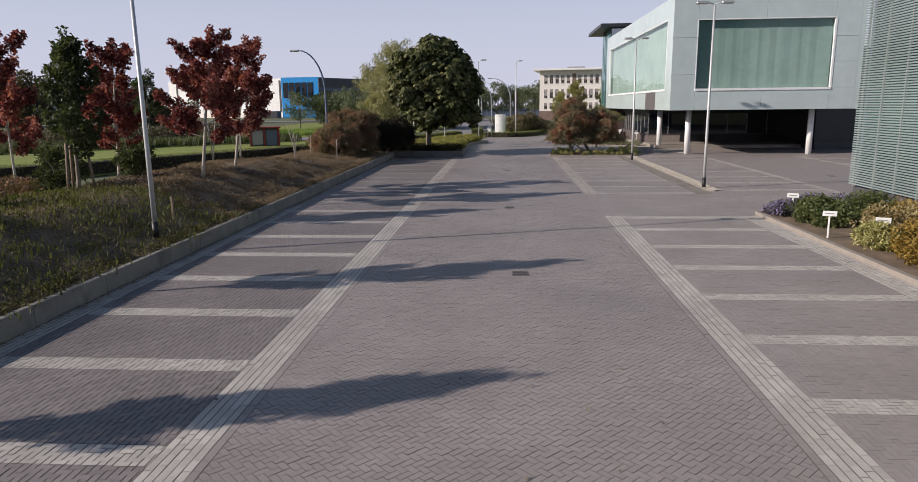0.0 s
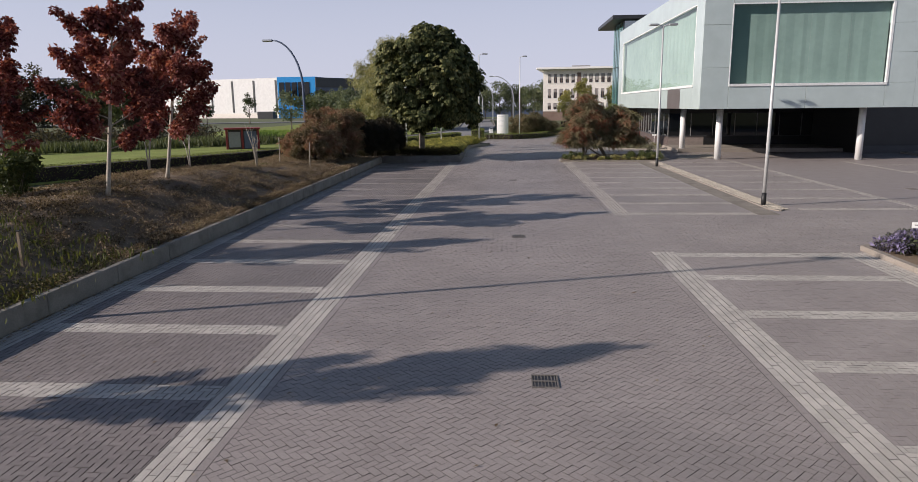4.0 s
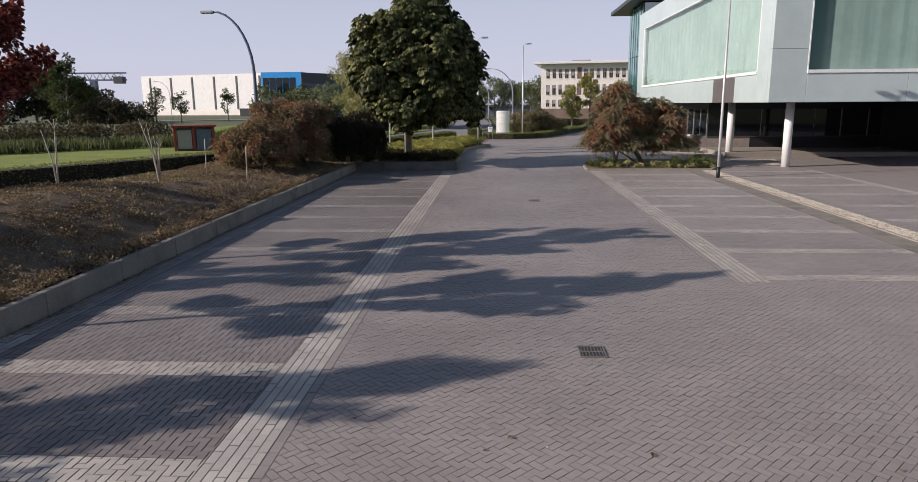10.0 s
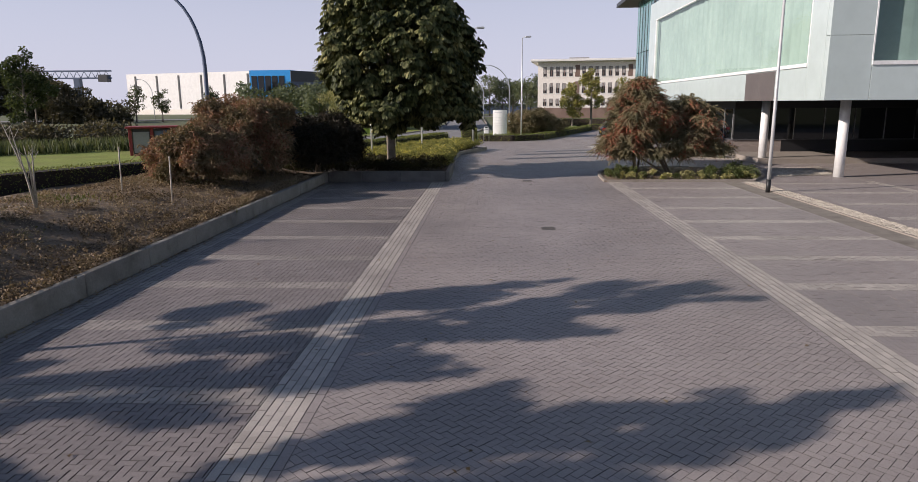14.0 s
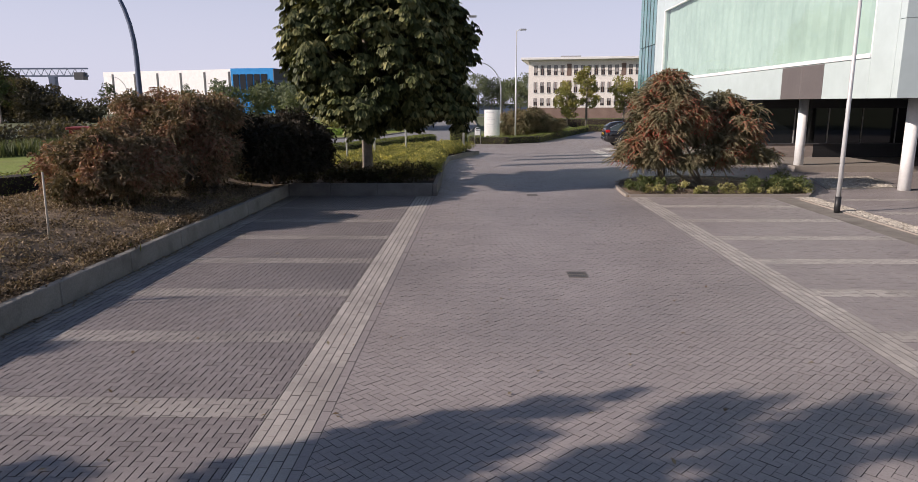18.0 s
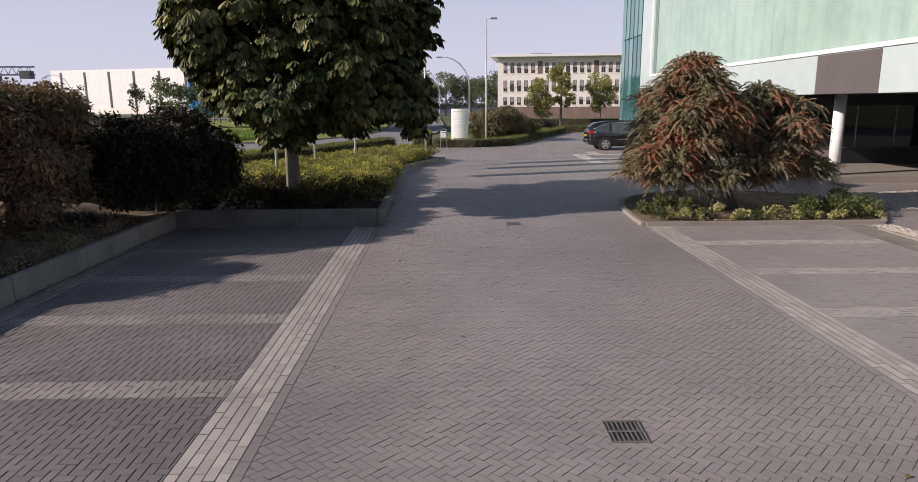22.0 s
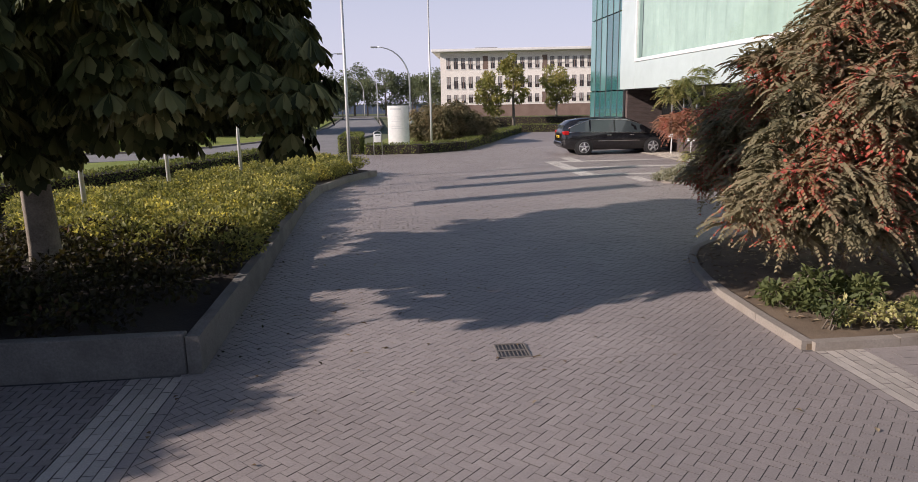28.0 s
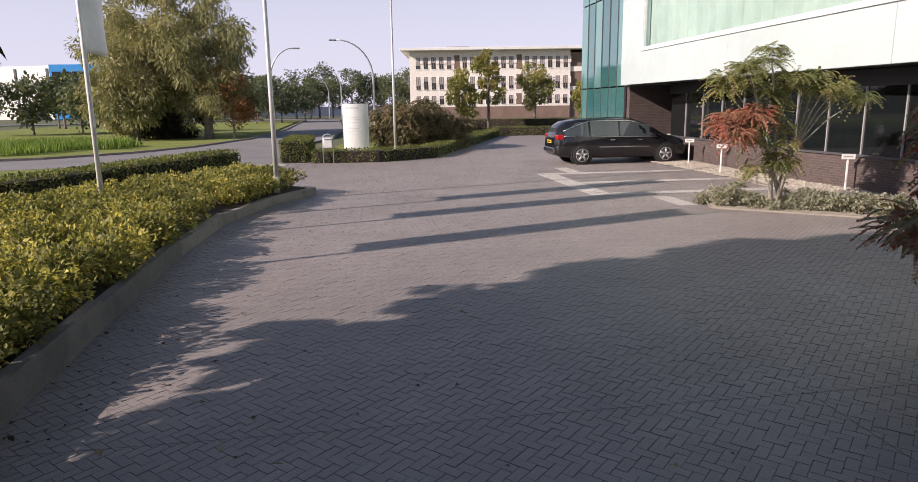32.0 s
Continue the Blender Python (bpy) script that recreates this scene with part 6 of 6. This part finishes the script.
# ---- far surroundings ----
def willow(x, y, h, r, seed, n=15000):
    t = thing("willow_tree", "broad grey-green willow with hanging twigs", "tree", group="willows by the road")
    part("trunk", limbs((x, y, 0), h * 0.75, 0.32, 12, r, (0, 0), seed, 0.22), "bark", t)
    b = np.concatenate([sub_blobs(60, (x, y, h * 0.58), (r, r, h * 0.42), 1.0, 0.3), sub_blobs(24, (x, y, h * 0.3), (r * 1.05, r * 1.05, h * 0.2), 0.8, 0.3)])
    leaf_mesh("crown", small_leaves(n, b, 0.4, 0.10, 0.8, 0.15), "willow", t)
    return t


for (x, y, h, r, s) in ((-11.4, 105, 12.0, 3.5, 1), (-14.6, 108, 13.5, 4.2, 2), (-18.2, 112, 11.0, 4.0, 3), (-16.5, 104.5, 7.5, 3.0, 4)):
    willow(x, y, h, r, s)
bush("undergrowth_bush", "dark brown undergrowth below the willows", sub_blobs(24, (-15, 107.5, 1.2), (4.5, 2.0, 1.2), 0.8, 0.3), 1500, "brush", [(-15, 107.5)], 0.4, 0.0, ferny=0.5, leafy=4.0, leaf=(0.3, 0.15))


def plain_tree(x, y, h, r, mat, label, n=1500, seed=1, leaf=0.35, group="roadside trees", name="roadside_tree", low=False):
    return tree(name, label, (x, y, 0), h * 0.85, 0.02 * h, None, small_leaves(n, sub_blobs(26, (x, y, h * (0.45 if low else 0.62)), (r, r, h * (0.5 if low else 0.36)), r * 0.36, 0.5), leaf, leaf * 0.65, 0.1), mat, "bark", 8, r * 0.9, seed, group=group, clear=0.35)


M["olive"] = foliage("yellow-green leaves", [(0.1, (0.17, 0.185, 0.07)), (0.6, (0.30, 0.29, 0.11)), (1.0, (0.44, 0.36, 0.13))], patch=0.4, gloss=0.15)
M["russet"] = foliage("russet leaves", [(0.1, (0.20, 0.09, 0.04)), (0.6, (0.34, 0.165, 0.075)), (1.0, (0.30, 0.22, 0.09))], patch=0.6)
plain_tree(-9.3, 103.6, 4.4, 1.9, "russet", "small tree with russet leaves beside the road", 2200, 3, 0.22)
for i, (x, y, h, r) in enumerate(((9.0, 110.4, 5.3, 1.35), (11.5, 112.1, 7.2, 1.2), (16.3, 114.0, 6.4, 1.6), (20.5, 112, 4.4, 1.2))):
    plain_tree(x, y, h, r, "olive", "young yellow-green tree before the far office", 2600, i + 2, 0.25, "trees before the far office")
random.seed(41)
for i in range(26):
    x = -46 + 2.6 * i + random.uniform(-1, 1)
    plain_tree(x, 176 + 10 * random.random() + (0.3 * abs(x)), random.uniform(7, 10.5), random.uniform(2.4, 3.6), "far", "distant green roadside tree", 2200, i, 0.4)
for i, (x, y, h, r) in enumerate(((-35.6, 140, 6.8, 2.0), (-37.5, 143, 6.0, 1.8))):
    plain_tree(x, y, h, r, "greenleaf", "green tree in front of the halls", 1700, i, 0.35)
for i, (x, y, h, r) in enumerate(((-62.3, 150, 6.0, 1.5), (-67.3, 150, 6.9, 1.7), (-57, 160, 6.4, 1.2), (-79, 139, 8.5, 2.6))):
    plain_tree(x, y, h, r, "greenleaf", "thin young roadside tree", 1100, i + 20, 0.3)
for i in range(9):
    plain_tree(-34 + 3.2 * i, 118 + 3 * (i % 3) + (34 if i > 4 else 0), 5.5, 2.4, "far", "green tree before the blue hall", 1300, i + 60, 0.4)
for i in range(15):
    x, y = -116 + 3.3 * i, 136 + 8 * random.random() + i * 0.5
    plain_tree(x, y, min(11.3, 11.3 - 0.42 * (x + 88)) * random.uniform(0.9, 1.05), random.uniform(3.2, 4), "brush", "tall dark tree in a far row", 3600, i + 30, 0.5, "far dark tree row", low=True)
tl = thing("tree", "bare-topped dark tree beyond the lawn", "tree")
part("trunk", limbs((-41.9, 84.1, 0), 7.8, 0.15, 12, 2.0, (0, 0), 8), "bark", tl)
leaf_mesh("crown", small_leaves(4200, np.concatenate([sub_blobs(40, (-41.9, 84.1, 4.6), (1.9, 1.9, 2.4), 0.5, 0.6), sub_blobs(12, (-41.8, 84.1, 7.2), (0.7, 0.7, 0.9), 0.3, 0.6)]), 0.26, 0.17), "greenleaf", tl)

# white and blue halls
hall = thing("white_hall", "long white industrial hall with dark vertical strips", "building")
A, B, C, D = Vector((-121.7, 247.5, 0)), Vector((-75.0, 232.6, 0)), Vector((-62.0, 231.6, 0)), Vector((-49.0, 252.0, 0))
part("wall", ribbon([A[:2], B[:2]], 0, 30, 0, 13.0), "hallwhite", hall)
for k in range(6):
    p = A.lerp(B, 0.072 + 0.182 * k)
    d = (B - A).normalized()
    part("strip", ribbon([p[:2], (p + d * 0.6)[:2]], -0.15, 0.05, 1.9, 12.3), "dgrey", hall)
part("plinth", ribbon([A[:2], B[:2]], -0.1, 0, 0, 1.6), "beige", hall)
bh = thing("blue_hall", "bright blue and grey industrial hall", "building")
part("blue_wall", ribbon([B[:2], C[:2]], 0, 25, 0, 13.2), "bluepanel", bh)
part("grey_wall", ribbon([C[:2], D[:2]], 0, 20, 0, 13.0), "bluegrey", bh)
part("upper_band", ribbon([C[:2], D[:2]], -0.2, 0, 9.8, 12.9), "dgrey", bh)
for k in range(5):
    p, q = B.lerp(C, (k + 0.3) / 6), B.lerp(C, (k + 1.1) / 6)
    part("window", ribbon([p[:2], q[:2]], -0.15, 0, 6.5, 11.5), "darkglass", bh)
for k in range(8):
    p, q = C.lerp(D, (k + 0.15) / 8), C.lerp(D, (k + 0.9) / 8)
    part("window", ribbon([p[:2], q[:2]], -0.15, 0, 5.5, 8.8), "darkglass", bh)
part("box", bx(-78, 221, 0, -73, 225, 2.2), "dgrey", bh, "dark container before the hall")

# gantry crane
cr = thing("gantry_crane", "blue-grey gantry crane over a far yard", "crane", (-143.5, 255, 0), 3)
part("leg", bx(-1, 0, 0, 1, 2, 12.0), "bluegrey", cr)
part("leg", bx(-28, 0, 0, -26, 2, 12.0), "bluegrey", cr)
for z in (12.0, 14.4):
    part("girder", bx(-34, 0, z, 12, 0.8, z + 0.5), "bluegrey", cr)
bm = bmesh.new()
for k in range(18):
    tube([(-33.5 + 2.5 * k, 0.4, 12.3), (-32.25 + 2.5 * k, 0.4, 14.6), (-31 + 2.5 * k, 0.4, 12.3)], 0.15, 4, bm)
part("lattice", bm, "bluegrey", cr)
part("cabin", bx(8, -1, 11.0, 11, 2, 13.4), "dgrey", cr)

# far office
of = thing("far_office", "three-storey beige office with rows of small windows", "building", (8.3, 165, 0), -8)
W = 26.5
M["officeglass"] = glass_mat("office window glass", (0.045, 0.04, 0.04), 0.1, 0.5)
M["blindgrey"] = plain("pale grey blind", (0.36, 0.34, 0.33), 0.8)
part("wall", bx(0, 0, -1, W, 16, 10.9), "beige", of)
part("side_wing", bx(W, 0.4, -1, W + 14, 16, 10.5), "brown_brick", of, "brown brick wing")
for z in (7.4, 4.2):
    part("band", bx(W, 0.3, z, W + 14, 0.4, z + 0.8), "beige", of)
part("roof", bx(-1.4, -1.6, 10.9, W + 14.5, 17, 11.35, 0.05), "roofwhite", of, "projecting flat white roof")
part("base", bx(-0.02, -0.06, -1, W, 0.0, 1.9), "brown_brick", of)
part("sign_board", bx(W + 2.2, 0.1, 8.8, W + 6.2, 0.39, 10.3), "white", of, "white board with illegible lettering")
for (z0, z1) in ((8.05, 9.9), (4.75, 6.75), (2.3, 3.7)):
    for k in range(20):
        x = 0.9 + k * 1.28
        if k in (5, 13):
            part("pier", bx(x + 0.05, -0.04, z0 - 0.1, x + 0.95, 0.0, z1 + 0.3), "brown_brick", of)
            continue
        w = part("window", bx(x + 0.15, -0.03, z0, x + 0.85, 0.06, z1), "officeglass", of)
        part("blind", bx(x + 0.22, -0.045, z0 + (z1 - z0) * (0.3 + 0.12 * ((k * 7 + int(z0)) % 4)), x + 0.78, -0.031, z1 - 0.06), "blindgrey", w, "pale lowered blind")
        part("frame", bx(x + 0.46, -0.06, z0, x + 0.54, -0.046, z1), "brown_brick", w)
        part("pilaster", bx(x + 0.86, -0.12, z0 + 0.8, x + 1.4, 0.0, z1 - 0.1), "beige", w)
        part("sill", bx(x + 0.1, -0.1, z0 - 0.08, x + 0.9, -0.031, z0), "white", w)
part("rooflight", bx(6, 5, 11.3, 10, 8, 12.0), "grey", of)
# low wall and blue fence far off
fe = thing("far_fence", "low blue fence behind the roadside trees", "fence")
for k in range(24):
    part("panel", bx(-40 + 2.5 * k, 215, 0, -37.55 + 2.5 * k, 215.1, 2.2), "bluegrey", fe)


# ---- paving: bricks last ----
BW, BL, JOINT, GAP_U, GAP_V = 0.082, 0.164, 0.0034, 0.0026, 0.0042


def clip(poly, x0, y0, x1, y1):
    for ax, lim, sg in ((0, x0, 1), (0, x1, -1), (1, y0, 1), (1, y1, -1)):
        out = []
        for i in range(len(poly)):
            p, q = poly[i], poly[(i + 1) % len(poly)]
            dp, dq = sg * (p[ax] - lim), sg * (q[ax] - lim)
            if dp >= 0:
                out.append(p)
            if (dp >= 0) != (dq >= 0):
                u = dp / (dp - dq)
                out.append((p[0] + u * (q[0] - p[0]), p[1] + u * (q[1] - p[1])))
        poly = out
        if len(poly) < 3:
            return []
    return poly


def herringbone(x0, y0, x1, y1, gx, gy, slant=True, w=BW):
    """Brick rectangles in a herringbone over a rectangle of the plan, at 45 degrees or (slant off) along the lane: whole ones and ones to be cut.
    gx, gy: the gaps at the bricks' two kinds of sides."""
    cx, cy = (x0 + x1) / 2, (y0 + y1) / 2
    half = math.hypot(x1 - x0, y1 - y0) / 2 + 0.5
    # lattice (w, w) and (2w, -2w); each cell holds one brick along u and one along v
    n1, n2 = int(half * 2 / (w * 1.41421)) + 2, int(half * 2 / (w * 2.82843)) + 2
    s = math.sqrt(0.5)
    cu, cv = ((cx + cy) * s, (cx - cy) * s) if slant else (cx, cy)
    i0, j0 = round((cu + cv) / (2 * w)), round((cu - cv) / (4 * w))
    i, j = np.meshgrid(np.arange(i0 - n1, i0 + n1 + 1), np.arange(j0 - n2, j0 + n2 + 1))
    i, j = i.ravel(), j.ravel()
    bu, bv = i * w + j * 2 * w, i * w - j * 2 * w
    a, b = gx / 2, gy / 2
    quads = []
    for (u0, v0, u1, v1) in ((0, 0, 2 * w, w), (2 * w, -w, 3 * w, w)):
        quads.append(np.stack([np.stack([bu + u, bv + v], 1) for u, v in ((u0 + a, v0 + b), (u1 - a, v0 + b), (u1 - a, v1 - b), (u0 + a, v1 - b))], 1))
    q = np.concatenate(quads, 0)
    if slant:
        q = np.stack([(q[..., 0] + q[..., 1]) * s, (q[..., 0] - q[..., 1]) * s], -1)[:, ::-1]
    ins = (q[..., 0] >= x0) & (q[..., 0] <= x1) & (q[..., 1] >= y0) & (q[..., 1] <= y1)
    return q[ins.all(1)], q[ins.any(1) & ~ins.all(1)]


def brick_arrays(whole, cut, box, zs, ch=0.0012, top=0.0, rg=np.random.default_rng(3)):
    """Bricks as shallow blocks with chamfered upper edges."""
    v, f = [], []
    if len(whole):
        c = whole.mean(1, keepdims=True)
        d = whole - c
        k = np.linalg.norm(d, axis=2, keepdims=True)
        inner = c + d * (1 - ch * 1.4 / k)
        dz = (rg.normal(0, 0.0012, (len(whole), 1, 1)) + rg.normal(0, 0.0008, (len(whole), 4, 1))).clip(-0.0022, 0.003)
        lo = np.concatenate([whole, np.full((*whole.shape[:2], 1), zs)], 2)
        hi = np.concatenate([inner, top - 0.001 + dz], 2)
        v.append(np.concatenate([lo, hi], 1).reshape(-1, 3))
        b = np.arange(len(whole))[:, None] * 8
        f += (b + [4, 5, 6, 7]).tolist()
        for k4 in range(4):
            f += (b + [k4, (k4 + 1) % 4, 4 + (k4 + 1) % 4, 4 + k4]).tolist()
    n0 = len(whole) * 8
    extra = []
    for q in cut:
        p = clip([tuple(t) for t in q], *box)
        if len(p) < 3:
            continue
        cx, cy = sum(t[0] for t in p) / len(p), sum(t[1] for t in p) / len(p)
        n = len(p)
        extra += [(*t, zs) for t in p]
        for t in p:
            dl = math.hypot(t[0] - cx, t[1] - cy) + 1e-6
            s = max(0.2, 1 - ch * 1.4 / dl)
            extra.append((cx + (t[0] - cx) * s, cy + (t[1] - cy) * s, top - 0.001))
        f.append([n0 + n + k for k in range(n)])
        for k in range(n):
            f.append([n0 + k, n0 + (k + 1) % n, n0 + n + (k + 1) % n, n0 + n + k])
        n0 += 2 * n
    if extra:
        v.append(np.array(extra))
    return (np.concatenate(v, 0) if v else np.zeros((0, 3))), f


def grimy(ob, grime="joint"):
    """Grime on the sides of the bricks."""
    me = ob.data
    nor = np.zeros(len(me.polygons) * 3, np.float32)
    me.polygons.foreach_get("normal", nor)
    me.materials.append(M[grime])
    me.polygons.foreach_set("material_index", (nor[2::3] < 0.6).astype(np.int32))
    return ob


def lay(name, jobs, mat, label, grime="joint"):
    vs, fs, n = [], [], 0
    for v, f in jobs:
        vs.append(v)
        fs += [[i + n for i in face] for face in f]
        n += len(v)
    v = np.concatenate(vs, 0)
    return grimy(raw(name, v.tolist(), fs, mat, base, label), grime)


jobs = {"paver": [], "paver_soft": [], "paver_light": [], "paver_faded": [], "paver_worn": [], "paver_white": [], "paver_bay": []}
singles = []
PICK = (-1.1, 44.2, 1.3, 46.4)
for (x0, y0, x1, y1, mat) in FIELDS:
    g = 0.0015 if mat == "paver" else 0.004
    bay = x1 < -3.1
    smooth = mat == "paver" and x0 > 3.9 and y1 < 51.5
    whole, cut = herringbone(x0 + g, y0 + g, x1 - g, y1 - g, 0.0095 if bay else 0.0015 if smooth else GAP_U, 0.0014 if bay or smooth else GAP_V, not (bay or (x0 > 3.9 and y1 < 51.5)), BW)
    if mat == "paver" and len(whole):
        c = whole.mean(1)
        near = (c[:, 0] > PICK[0]) & (c[:, 0] < PICK[2]) & (c[:, 1] > PICK[1]) & (c[:, 1] < PICK[3])
        singles += list(whole[near])
        whole = whole[~near]
    soft = mat == "paver" and (y0 > 50 or x0 > 3.3)
    jobs["paver_soft" if soft else mat].append(brick_arrays(whole, cut, (x0 + g, y0 + g, x1 - g, y1 - g), -0.009))


def course(x0, x1, y0, y1, rows, length=0.209):
    """Straight courses of bricks along y."""
    w = (x1 - x0) / rows
    q = []
    for r in range(rows):
        y = y0 - (r % 2) * length / 2
        while y < y1:
            a, b = max(y, y0) + JOINT / 4, min(y + length, y1) - JOINT / 4
            if b - a > 0.03:
                xa, xb = x0 + r * w + 0.0045, x0 + (r + 1) * w - 0.0045
                q.append(((xa, a), (xb, a), (xb, b), (xa, b)))
            y += length
    return np.array(q)


for (x0, x1, y0, y1, rows, mat) in COURSES:
    jobs[mat].append(brick_arrays(course(x0, x1, y0, y1, rows), [], None, -0.009))
paving = tagged(lay("paving_bricks", jobs["paver"], "paver", "dark purple-grey clinker bricks in a herringbone"), kind="stuff")
tagged(lay("paving_bricks", jobs["paver_soft"], "paver", "purple-grey clinker bricks with sandy joints", "joint_soft"), kind="stuff")
tagged(lay("line_bricks", jobs["paver_light"], "paver_light", "pale beige bricks of the bay lines"), kind="stuff")
tagged(lay("line_bricks", jobs["paver_faded"], "paver_faded", "dirty faded beige bricks of the bay lines"), kind="stuff")
tagged(lay("line_bricks", jobs["paver_worn"], "paver_worn", "grimy worn bricks of the bay lines and the shade-darkened wall course"), kind="stuff")
tagged(lay("line_bricks", jobs["paver_white"], "paver_white", "pale bricks of the visitor bay lines"), kind="stuff")
tagged(lay("paving_bricks", jobs["paver_bay"], "paver_bay", "dark open-jointed clinker bricks of the bays"), kind="stuff")
proto = {}
for k, q in enumerate(singles[:300]):
    c = q.mean(0)
    long_ = np.linalg.norm(q[1] - q[0]) > np.linalg.norm(q[2] - q[1])
    d = q[1] - q[0] if long_ else q[2] - q[1]
    key = "rising" if d[0] * d[1] > 0 else "falling"
    if key not in proto:
        gl, gw = (GAP_U, GAP_V) if key == "rising" else (GAP_V, GAP_U)
        hl, hw = BL / 2 - gl / 2, BW / 2 - gw / 2
        v, f = brick_arrays(np.array([[(-hl, -hw), (hl, -hw), (hl, hw), (-hl, hw)]]), [], None, -0.009)
        ob = proto[key] = grimy(raw("brick", v.tolist(), f, "paver", base))
    else:
        ob = new("brick", proto[key].data)
        ob.parent = base
    ob.matrix_local = pose(c[0], c[1], 0, 0, 0, math.degrees(math.atan2(d[1], d[0])))
if len(singles) > 300:
    v, f = brick_arrays(np.array(singles[300:]), [], None, -0.009)
    tagged(grimy(raw("paving_bricks", v.tolist(), f, "paver", base)), kind="stuff")
